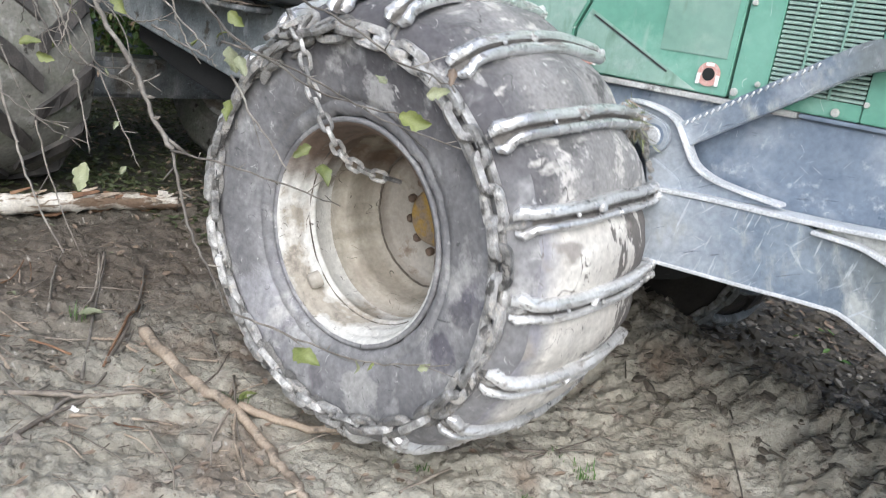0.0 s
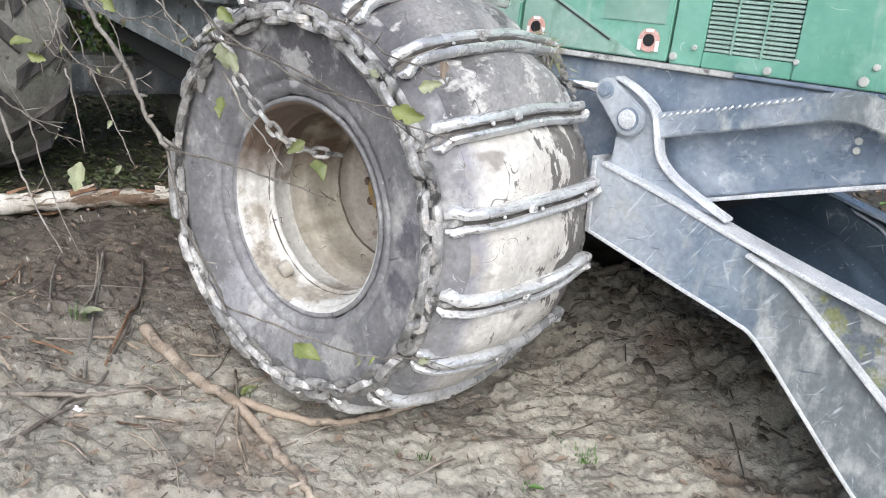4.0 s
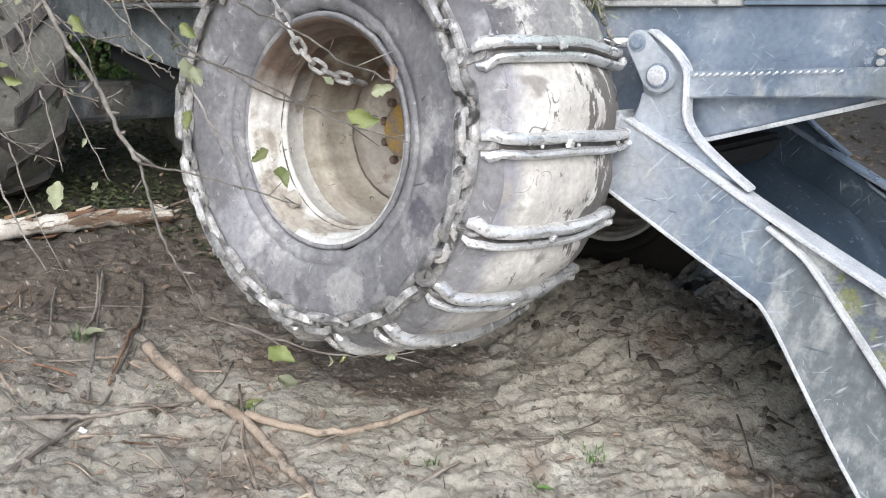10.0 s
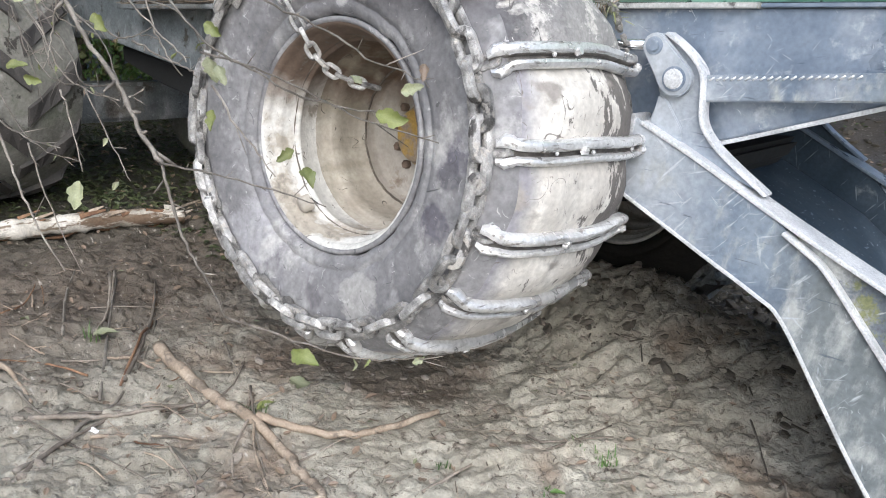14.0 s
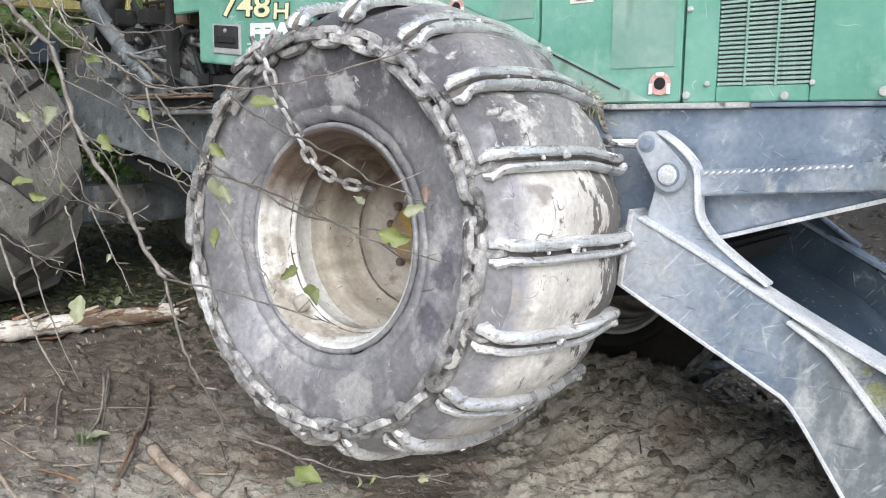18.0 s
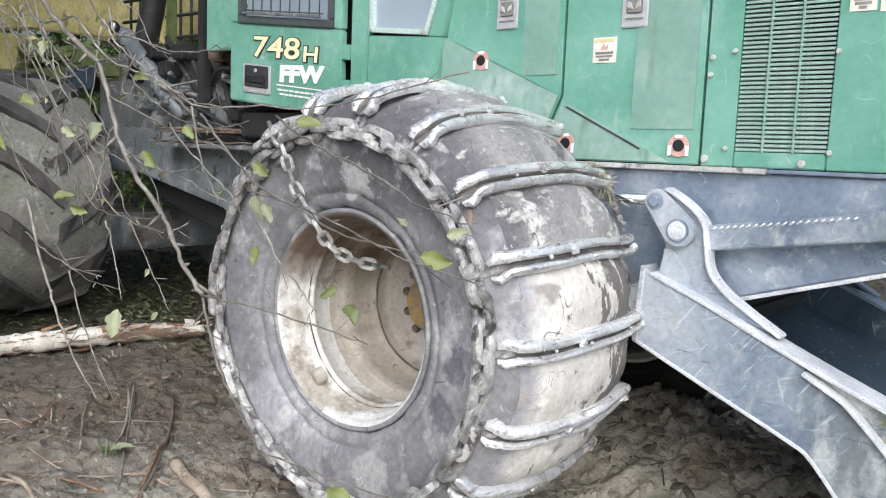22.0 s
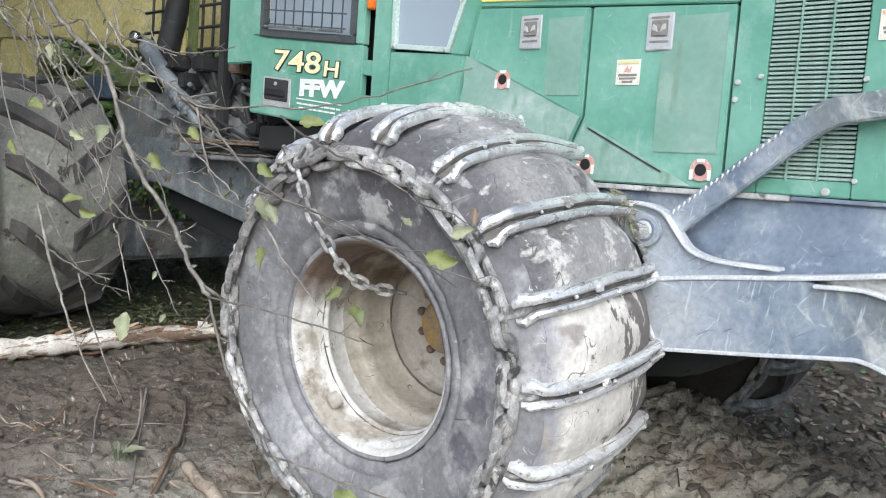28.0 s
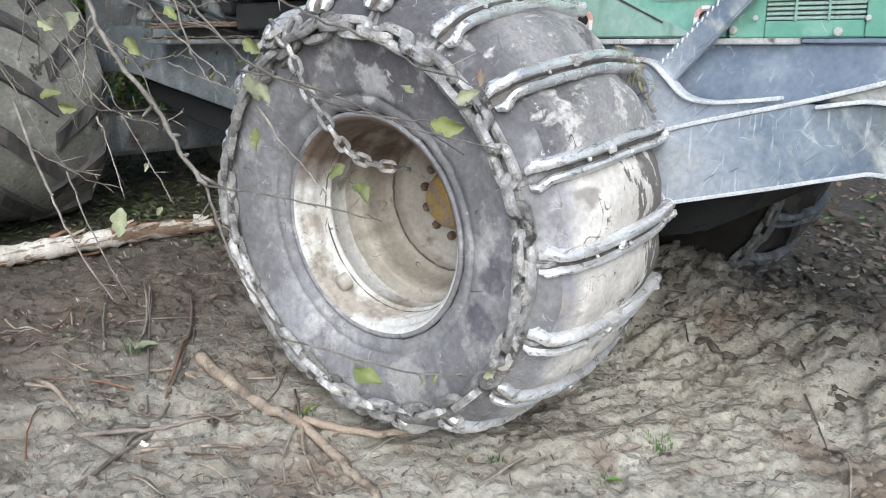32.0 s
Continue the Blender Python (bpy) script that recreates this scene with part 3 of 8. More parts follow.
def tube_mesh(name, pts, radii, n=8, seed=0, rough=0.0):
    """A tapered tube along points, with capped ends."""
    pts = [Vector(p) for p in pts]
    if not hasattr(radii, "__len__"):
        radii = [radii] * len(pts)
    rng = random.Random(seed)
    verts, faces = [], []
    up = Vector((0.13, 0.29, 0.95))
    for i, p in enumerate(pts):
        d = (pts[min(i + 1, len(pts) - 1)] - pts[max(i - 1, 0)]).normalized()
        s = d.cross(up)
        if s.length < 0.05:
            s = d.cross(Vector((1, 0, 0)))
        s.normalize()
        u = s.cross(d)
        for k in range(n):
            a = 2 * math.pi * k / n
            r = radii[i] * (1 + rough * rng.uniform(-1, 1))
            verts.append(p + (s * math.cos(a) + u * math.sin(a)) * r)
    for i in range(len(pts) - 1):
        for k in range(n):
            q = (k + 1) % n
            faces.append((i * n + k, i * n + q, (i + 1) * n + q, (i + 1) * n + k))
    faces.append(tuple(range(n))[::-1])
    faces.append(tuple((len(pts) - 1) * n + k for k in range(n)))
    return mesh_of(name, verts, faces, True)


def smooth_path(pts, steps=5):
    """Catmull-Rom points through pts."""
    p = [Vector(q) for q in pts]
    p = [p[0] * 2 - p[1]] + p + [p[-1] * 2 - p[-2]]
    out = []
    for i in range(1, len(p) - 2):
        for k in range(steps):
            t = k / steps
            out.append(0.5 * (2 * p[i] + (p[i + 1] - p[i - 1]) * t + (2 * p[i - 1] - 5 * p[i] + 4 * p[i + 1] - p[i + 2]) * t * t
                              + (3 * p[i] - p[i - 1] - 3 * p[i + 1] + p[i + 2]) * t ** 3))
    out.append(p[-2])
    return out


def value_noise(x, y, seed=0):
    """Smooth lattice noise in -1..1 on numpy arrays."""
    xi, yi = np.floor(x).astype(np.int64), np.floor(y).astype(np.int64)
    fx, fy = x - xi, y - yi
    fx, fy = fx * fx * (3 - 2 * fx), fy * fy * (3 - 2 * fy)

    def h(a, b):
        v = np.sin(a * 127.1 + b * 311.7 + seed * 74.7) * 43758.5453
        return (v - np.floor(v)) * 2 - 1
    return (h(xi, yi) * (1 - fx) + h(xi + 1, yi) * fx) * (1 - fy) + (h(xi, yi + 1) * (1 - fx) + h(xi + 1, yi + 1) * fx) * fy


def fractal(x, y, seed=0, octaves=5, gain=0.5):
    s, a = 0, 1
    for i in range(octaves):
        s = s + a * value_noise(x * 2 ** i + 5.3 * i, y * 2 ** i + 9.1 * i, seed + i)
        a *= gain
    return s


def lathe_mesh(name, profile, n=96, bumps=0.0, seed=0, freq=5.0, swell=0.0, sector=None):
    """A body turned about the y axis, from (radius, y) pairs."""
    verts, faces = [], []
    pr = np.array(profile)
    m = len(pr)
    for i in range(n):
        a = 2 * math.pi * i / n
        r = pr[:, 0].copy()
        if bumps:
            r = r + bumps * fractal(pr[:, 1] * freq * 2 + pr[:, 0] * freq * 2 + 20, np.full(m, 0) + abs(a - math.pi) * freq * 1.7, seed, 4)
        if swell:
            r = r + swell * (tyre_swell(a) - 0.45) * np.clip((pr[:, 1] - 0.035) / 0.1, 0, 1) * np.clip((0.81 - pr[:, 1]) / 0.06, 0, 1)
            r = r + tyre_lift(a) * np.clip((pr[:, 1] - 0.06) / 0.25, 0, 1) * np.clip((0.82 - pr[:, 1]) / 0.2, 0, 1)
            r = r + tyre_dent(a) * np.clip((pr[:, 0] - 0.52) / 0.2, 0, 1)
        for k in range(m):
            verts.append((r[k] * math.cos(a), pr[k, 1], r[k] * math.sin(a)))
    for i in range(n):
        j = (i + 1) % n
        if sector and not any(sector[0] <= 360 * (i + 0.5) / n + w < sector[1] for w in (-360, 0, 360)):
            continue
        for k in range(m - 1):
            faces.append((i * m + k, i * m + k + 1, j * m + k + 1, j * m + k))
    return mesh_of(name, verts, faces, True)


def fine_profile(profile, step=0.02):
    out = []
    for (r0, y0), (r1, y1) in zip(profile, profile[1:]):
        k = max(1, int(math.hypot(r1 - r0, y1 - y0) / step))
        out += [(r0 + (r1 - r0) * i / k, y0 + (y1 - y0) * i / k) for i in range(k)]
    return out + [profile[-1]]


# ---------------------------------------------------------------- ground
def ground_height(x, y):
    """Height of the mud over the plan, on numpy arrays."""
    x, y = np.asarray(x, float), np.asarray(y, float)
    near = np.clip((x + 3.5) / 0.6, 0, 1) * np.clip((2.6 - x) / 0.5, 0, 1) * np.clip((y + 1.75) / 0.5, 0, 1) * np.clip((3.6 - y) / 0.5, 0, 1)
    far = np.exp(-((x / 8) ** 2 + ((y - 1) / 8) ** 2))
    h = 0.035 * (0.25 + 0.75 * far) * fractal(x * 1.1, y * 1.1, 3, 2) + 0.02 * near * fractal(x * 4.2, y * 4.2, 11, 2)
    # smeared along the track: flakes and slabs with sharp torn edges
    u, v = 0.8 * x - 0.6 * y, 0.6 * x + 0.8 * y
    bend = 0.35 * fractal(x * 2.3, y * 2.3, 41, 2)
    for f, amp, sd, soft in ((3.4, 0.03, 51, 0.1), (8.0, 0.022, 57, 0.09), (15.0, 0.015, 61, 0.12), (27.0, 0.007, 67, 0.2)):
        t = np.clip((fractal(u * f * 1.25 + bend, v * f * 0.7 - bend, sd, 3) + 0.1) / soft, 0, 1)
        h = h + near * amp * (1 + 0.5 * np.clip((y - 1.2) / 0.9, 0, 1)) * (t * t * (3 - 2 * t) - 0.5)
    # narrow cracks
    for f, deep, sd in ((4.5, 0.016, 23), (10.0, 0.009, 29)):
        c = np.abs(fractal(u * f * 1.3 + 3, v * f * 0.7, sd, 3))
        gap = np.clip(fractal(x * 2.6, y * 2.6, sd + 40, 2) + 0.25, 0, 0.5) * 2
        h = h - near * deep * gap * np.exp(-((c / 0.05) ** 2))
    h = h + near * 0.003 * fractal(x * 40, y * 40, 31, 2)
    # the hollow that the front tyre has pressed, and the bank beside it
    bed = np.exp(-((x / 0.5) ** 4)) * np.exp(-(((y - 0.42) / 0.52) ** 4))
    h = h * (1 - 0.55 * bed) + 0.012 * bed
    h = h + 0.05 * np.exp(-(((x - 0.8) / 0.3) ** 2)) * np.exp(-(((y - 0.7) / 0.7) ** 2))
    # a berm under the machine, added to hide the far tyre from view
    h = h + 0.33 * np.exp(-(((y - 2.05 - 0.08 * np.sin(2.1 * x)) / 0.42) ** 2)) * np.clip((x + 1.6) / 0.8, 0, 1) * np.clip((2.6 - x) / 0.8, 0, 1) * (1 + 0.3 * fractal(x * 2.2, y * 2.2, 71, 3))
    # a bank rises beyond the machine
    h = h + 1.6 / (1 + np.exp(-(y - 9.5) / 0.9)) + 0.25 * np.clip((y - 3.5) / 4, 0, 1)
    return h


def build_ground():
    def axis(lo, hi, a, b, fine):
        mid = np.arange(a, b, fine)
        left = a - np.concatenate([np.arange(1, 36) * 0.12, np.geomspace(4.5, a - lo, 40)])
        right = b + np.concatenate([np.arange(1, 36) * 0.12, np.geomspace(4.5, hi - b, 40)])
        return np.concatenate([left[::-1], mid, right])
    xs = axis(-400, 400, -3.5, 2.6, 0.0115)
    ys = axis(-400, 400, -1.75, 3.6, 0.0115)
    gx, gy = np.meshgrid(xs, ys)
    z = ground_height(gx, gy)
    nx, ny = len(xs), len(ys)
    verts = np.stack([gx.ravel(), gy.ravel(), z.ravel()], 1)
    i = np.arange(nx * ny).reshape(ny, nx)
    quads = np.stack([i[:-1, :-1], i[:-1, 1:], i[1:, 1:], i[1:, :-1]], -1).reshape(-1, 4)
    me = bpy.data.meshes.new("ground")
    me.vertices.add(len(verts))
    me.vertices.foreach_set("co", verts.ravel())
    me.loops.add(quads.size)
    me.loops.foreach_set("vertex_index", quads.ravel())
    me.polygons.add(len(quads))
    me.polygons.foreach_set("loop_start", np.arange(0, quads.size, 4))
    me.polygons.foreach_set("use_smooth", [True] * len(quads))
    me.update(calc_edges=True)
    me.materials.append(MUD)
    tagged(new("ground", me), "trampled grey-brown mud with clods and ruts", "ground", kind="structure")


build_ground()


GRID_X, GRID_Y = np.arange(-7, 6.2, 0.02), np.arange(-2, 9.2, 0.02)
GRID_Z = ground_height(*np.meshgrid(GRID_X, GRID_Y))


def gz(x, y):
    """The mud's height at a place."""
    i, j = int((x + 7) / 0.02), int((y + 2) / 0.02)
    if 0 <= i < len(GRID_X) and 0 <= j < len(GRID_Y):
        return float(GRID_Z[j, i])
    return float(ground_height(np.array([x]), np.array([y]))[0])


# ---------------------------------------------------------------- the skidder
skidder = tagged(new("skidder"), "green logging skidder with blue-grey frame and chained tyres", "vehicle")

# --- wheels
TYRE = [(0.425, 0.12), (0.433, 0.07), (0.441, 0.05), (0.456, 0.037), (0.484, 0.025), (0.492, 0.03), (0.499, 0.03), (0.506, 0.019), (0.53, 0.012), (0.60, 0.0), (0.68, -0.008), (0.735, -0.004), (0.775, 0.01), (0.812, 0.04), (0.835, 0.09),
        (0.86, 0.2), (0.873, 0.31), (0.878, 0.42), (0.873, 0.53), (0.86, 0.64), (0.838, 0.74), (0.81, 0.795), (0.75, 0.83), (0.6, 0.84), (0.45, 0.79), (0.43, 0.72)]
RIM_PROFILE = [(0.428, 0.075), (0.43, 0.055), (0.422, 0.047), (0.408, 0.052), (0.4, 0.075), (0.396, 0.1), (0.384, 0.106), (0.38, 0.13), (0.376, 0.19), (0.366, 0.196), (0.362, 0.204), (0.366, 0.214), (0.374, 0.22), (0.372, 0.3),
               (0.366, 0.36), (0.354, 0.366), (0.345, 0.372), (0.342, 0.42), (0.338, 0.5), (0.325, 0.52), (0.306, 0.524), (0.3, 0.53), (0.298, 0.57), (0.288, 0.59), (0.276, 0.586), (0.268, 0.596), (0.26, 0.6), (0.17, 0.6), (0.0, 0.6)]


def link_mesh(length=0.14, width=0.067, wire=0.0158, square=0.5):
    pts, n = [], 7
    r = (width - 2 * wire) / 2 + wire * 0.5
    h = length / 2 - r - wire * 0.5
    for s, c in ((1, h), (-1, -h)):
        for i in range(n):
            a = -math.pi / 2 + math.pi * i / (n - 1)
            pts.append(Vector((c + s * r * math.cos(a), s * r * math.sin(a), 0)))
    verts, faces, k = [], [], 8
    m = len(pts)
    for i, p in enumerate(pts):
        d = (pts[(i + 1) % m] - pts[i - 1]).normalized()
        s = Vector((d.y, -d.x, 0))
        for j in range(k):
            a = 2 * math.pi * j / k
            ca, sa = math.cos(a), math.sin(a)
            q = wire / (abs(ca) ** (2 / square) + abs(sa) ** (2 / square)) ** (square / 2)
            verts.append(p + s * ca * q + Vector((0, 0, 1)) * sa * q)
    for i in range(m):
        q = (i + 1) % m
        for j in range(k):
            w = (j + 1) % k
            faces.append((i * k + j, q * k + j, q * k + w, i * k + w))
    return mesh_of("chain_link", verts, faces, False)


LINK = link_mesh()
SMALL_LINK = link_mesh(0.074, 0.044, 0.0082)


def tyre_swell(a):
    """How far the tread bulges between the bars, 0 under a bar and 1 half way."""
    f = ((math.degrees(a) - 30.8) / 20.0) % 1.0
    return math.sin(math.pi * f) ** 0.7


def tyre_lift(a):
    """Extra height above the axle, shaped to fit the outline the camera sees."""
    return 0.038 * max(0.0, math.sin(a)) ** 2


def tyre_dent(a):
    """Pressed in below the axle to match the tyre's outline in the camera's view."""
    return -0.038 * max(0.0, -math.sin(a + 0.1)) ** 2


def bar_mesh(seed):
    """A cross bar with two ridges, bent over the tread."""
    rng = random.Random(seed)
    section = [(-0.04, -0.026), (-0.044, -0.006), (-0.041, 0.01), (-0.033, 0.02), (-0.023, 0.022), (-0.011, 0.019), (-0.004, 0.009), (-0.0015, -0.014), (0.0085, -0.015), (0.012, 0.001), (0.019, 0.014), (0.03, 0.015), (0.039, 0.007), (0.043, -0.008), (0.037, -0.026)]
    path = smooth_path([(-0.006, 0, 0.76), (0.012, 0, 0.79), (0.04, 0, 0.822), (0.09, 0, 0.846), (0.2, 0, 0.873), (0.31, 0, 0.886), (0.42, 0, 0.891), (0.53, 0, 0.886), (0.64, 0, 0.873), (0.75, 0, 0.857), (0.815, 0, 0.848), (0.832, 0, 0.84)], 4)
    verts, faces, m = [], [], len(section)
    for i, p in enumerate(path):
        t = (path[min(i + 1, len(path) - 1)] - path[max(i - 1, 0)]).normalized()
        nrm = Vector((-t.z, 0, t.x))
        end = min(1, i / 2.5, (len(path) - 1 - i) / 2.0)
        wide = 0.7 + 0.3 * end + (0.12 if 3 <= i <= 6 else 0)
        chip = 0.005 if rng.random() < 0.08 else 0.0
        wob = 0.0025 * math.sin(i * 0.35 + seed)
        for s, hgt in section:
            v = p + nrm * ((hgt - (chip if hgt > 0.01 else 0)) * (0.6 + 0.4 * end) * rng.uniform(0.96, 1.03))
            s += math.copysign(0.013 * max(0.0, 1 - i / 7), s)
            verts.append((s * wide + wob + rng.uniform(-0.0009, 0.0009), v.x, v.z))
    for i in range(len(path) - 1):
        for j in range(m):
            q = (j + 1) % m
            faces.append((i * m + j, i * m + q, (i + 1) * m + q, (i + 1) * m + j))
    faces.append(tuple(range(m))[::-1])
    faces.append(tuple((len(path) - 1) * m + j for j in range(m)))
    me = mesh_of("cross_bar", verts, faces, False)
    # a worn knob at the inner end
    bm = bmesh.new()
    bm.from_mesh(me)
    k = bmesh.ops.create_icosphere(bm, subdivisions=1, radius=0.019)
    bmesh.ops.translate(bm, verts=k["verts"], vec=(0.012, 0.822, 0.858))
    k = bmesh.ops.create_cone(bm, cap_ends=True, segments=6, radius1=0.016, radius2=0.014, depth=0.02)
    bmesh.ops.translate(bm, verts=k["verts"], vec=(-0.004, 0.27 + rng.uniform(-0.05, 0.08), 0.902))
    # worn studs standing in the groove
    for y, z in ((0.17 + rng.uniform(-0.03, 0.03), 0.873), (0.4 + rng.uniform(-0.06, 0.06), 0.9), (0.66 + rng.uniform(-0.03, 0.03), 0.877)):
        k = bmesh.ops.create_icosphere(bm, subdivisions=1, radius=rng.uniform(0.007, 0.0105))
        bmesh.ops.translate(bm, verts=k["verts"], vec=(0.003 + rng.choice((-0.026, 0.0, 0.024)), y, z + 0.004))
    bm.to_mesh(me)
    bm.free()
    me.materials.append(BAR)
    me.materials.append(GROOVE)
    sides = (len(path) - 1) * m
    me.polygons.foreach_set("material_index", [1 if i < sides and i % m in (6, 7, 8) else 0 for i in range(len(me.polygons))])
    me.polygons.foreach_set("use_smooth", [True] * len(me.polygons))
    me.set_sharp_from_angle(angle=radians(38))
    return me


def ring_pose(r, y, a, spin, out=0.0):
    """A link's pose on a ring about y: long axis along the ring, turned by spin about it."""
    pos = Vector((r * math.cos(a), y, r * math.sin(a)))
    tangent = Vector((-math.sin(a), 0, math.cos(a)))
    radial = Vector((math.cos(a), 0, math.sin(a)))
    axis = Vector((0, 1, 0))
    s, c = math.sin(spin), math.cos(spin)
    yv = radial * c + axis * s
    zv = tangent.cross(yv)
    m = Matrix((tangent, yv, zv)).transposed().to_4x4()
    return Matrix.Translation(pos) @ m


BAR_ANGLES = [30.8 - 20 * k for k in range(-8, 10)]
front_wheel = new("front_wheel")
front_wheel.parent = skidder
tagged(front_wheel, "muddy front tyre wrapped in steel ring chains")
profile = fine_profile(TYRE, 0.022)
side_end = next(i for i, (r, y) in enumerate(profile) if r > 0.8 and y > 0.06)
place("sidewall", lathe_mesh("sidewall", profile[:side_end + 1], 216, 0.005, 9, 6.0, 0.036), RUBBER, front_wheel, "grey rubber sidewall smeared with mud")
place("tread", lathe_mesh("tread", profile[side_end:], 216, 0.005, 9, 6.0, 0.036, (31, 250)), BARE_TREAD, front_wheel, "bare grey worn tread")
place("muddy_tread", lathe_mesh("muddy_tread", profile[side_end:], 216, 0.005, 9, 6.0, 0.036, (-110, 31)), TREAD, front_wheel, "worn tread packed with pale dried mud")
place("rim", lathe_mesh("rim", RIM_PROFILE[:14], 120, 0.002, 2), RIM, front_wheel, "flaking cream painted rim with mud, rust and painted shade")
place("rim_barrel", lathe_mesh("rim_barrel", RIM_PROFILE[13:22], 120, 0.0015, 2), BARREL, front_wheel, "stained cream inner barrel of the rim with painted upper shade")
place("wheel_disc", lathe_mesh("wheel_disc", RIM_PROFILE[21:], 120, 0.0008, 2), WHEEL_DISC, front_wheel, "dusty beige wheel disc deep in the rim with painted upper shade")
for r, y, w in ((0.3765, 0.188, 0.004), (0.3, 0.527, 0.005)):
    place("rim_seam", lathe_mesh("rim_seam", [(r + w, y - 0.002), (r, y - w), (r - w, y), (r, y + w), (r + w, y + 0.002)], 120, 0.004, 7), SEAM, front_wheel, "dark line along a rim seam")
place("rim_flange", lathe_mesh("rim_flange", [(0.414, 0.056), (0.42, 0.044), (0.43, 0.041), (0.437, 0.046), (0.438, 0.058), (0.434, 0.066)], 96, 0.001, 3), RUBBER, front_wheel)
place("hub", lathe_mesh("hub", [(0.136, 0.598), (0.134, 0.57), (0.122, 0.562), (0.116, 0.53), (0.1, 0.515), (0.0, 0.51)], 40), HUB_YELLOW, front_wheel, "yellow hub with worn paint")
for i in range(12):
    a = 2 * math.pi * i / 12
    place("lug_nut", bpy.data.meshes.get("lug_nut") or lathe_mesh("lug_nut", [(0.019, 0.03), (0.019, 0.005), (0.012, 0.0), (0.0, 0.0)], 6), RUST, front_wheel, "", Matrix.Translation((0.172 * math.cos(a), 0.572, 0.172 * math.sin(a))))
place("valve_cap", lathe_mesh("valve_cap", [(0.034, 0.05), (0.034, 0.012), (0.026, 0.003), (0.012, 0.0), (0.0, 0.0)], 18), WHEEL_DISC, front_wheel, "bolted plug in the rim", Matrix.Translation((-0.175, 0.09, -0.325)) @ pose(0, 0, 0, 25, 0, -15))
for k, deg in enumerate(BAR_ANGLES):
    a = radians(deg + random.uniform(-0.8, 0.8))
    me = bpy.data.meshes.get("cross_bar_%d" % (k % 6)) or bar_mesh(k)
    me.name = "cross_bar_%d" % (k % 6)
    bar = place("cross_bar", me, BAR, front_wheel, "", pose(0, 0, 0, 0, 90 - math.degrees(a), random.uniform(-0.8, 0.8)) @ Matrix.Translation((0, 0, 0.009 + 0.9 * tyre_lift(a) + tyre_dent(a))))
    place("end_link", LINK, CHAIN, front_wheel, "", Matrix.Translation((0, 0.012, 0)) @ ring_pose(0.768 + tyre_dent(a), 0, a + 0.01, 0.5) @ pose(0, 0, 0, 0, 0, 90) @ Matrix.Scale(0.6, 4))
for ring, (r, y, count) in enumerate(((0.735, -0.03, 49), (0.76, 0.862, 49))):
    for i in range(count):
        a = 2 * math.pi * (i + random.uniform(-0.12, 0.12)) / count
        place("chain_link", LINK, CHAIN, front_wheel, "", ring_pose(r + tyre_dent(a) + random.uniform(-0.006, 0.006), y + random.uniform(-0.004, 0.004), a, (0.2 if i % 2 else 1.2) + random.uniform(-0.45, 0.45)))
tail = smooth_path([(-0.45, -0.05, 0.66), (-0.365, -0.055, 0.597), (-0.283, -0.05, 0.478), (-0.165, -0.03, 0.36), (-0.136, 0.05, 0.262), (-0.097, 0.15, 0.207), (-0.03, 0.27, 0.185)], 30)
run, last, flip = 0.0, None, 0
for p, q in zip(tail, tail[1:]):
    run += (q - p).length
    if last is None or run - last >= 0.054:
        d = (q - p).normalized()
        s = d.cross(Vector((0.3, 1, 0.2))).normalized()
        m = Matrix((d, s, d.cross(s))).transposed().to_4x4()
        place("tail_link", SMALL_LINK, CHAIN, front_wheel, "", Matrix.Translation(p) @ m @ pose(0, 0, 0, 75 * (flip % 2) + 20, 0, 0))
        last, flip = run, flip + 1


for a, r, tilt in ((118, 0.765, 0.2), (123, 0.785, 1.2), (112, 0.75, 0.8), (128, 0.77, 0.5), (133, 0.785, 1.1)):
    place("shackle", LINK, BAR, front_wheel, "bright steel shackle", ring_pose(r, -0.05, radians(a), tilt) @ pose(0, 0, 0, 0, 0, 35 * math.sin(a)) @ Matrix.Scale(0.72, 4))
lump_rng = random.Random(52)
LUMPS = []
for k in range(5):
    lump = bmesh.new()
    bmesh.ops.create_icosphere(lump, subdivisions=2, radius=1)
    for v in lump.verts:
        v.co *= 1 + 0.35 * float(value_noise(np.array([v.co.x * 1.7 + 9 * k]), np.array([v.co.y * 1.7 + v.co.z * 2.3]), k)[0]) + lump_rng.uniform(-0.08, 0.08)
    LUMPS.append(bpy.data.meshes.new("mud_lump"))
    lump.to_mesh(LUMPS[-1])
    lump.free()
for k in range(260):
    a = radians(lump_rng.choice((lump_rng.uniform(125, 290), lump_rng.uniform(180, 285), lump_rng.uniform(100, 280))))
    r, size = 0.738 + lump_rng.gauss(0, 0.018), lump_rng.uniform(0.007, 0.024)
    r += tyre_dent(a)
    place("mud_lump", lump_rng.choice(LUMPS), CAKED, front_wheel, "", Matrix.Translation((r * math.cos(a), -0.022 + lump_rng.gauss(0, 0.008), r * math.sin(a))) @ pose(0, 0, 0, 0, 90 - math.degrees(a) + lump_rng.uniform(-25, 25), 0) @ Matrix.Diagonal((size * lump_rng.uniform(1.3, 2.6), size * 0.6, size * lump_rng.uniform(0.6, 1.1), 1)))
clump_rng = random.Random(31)
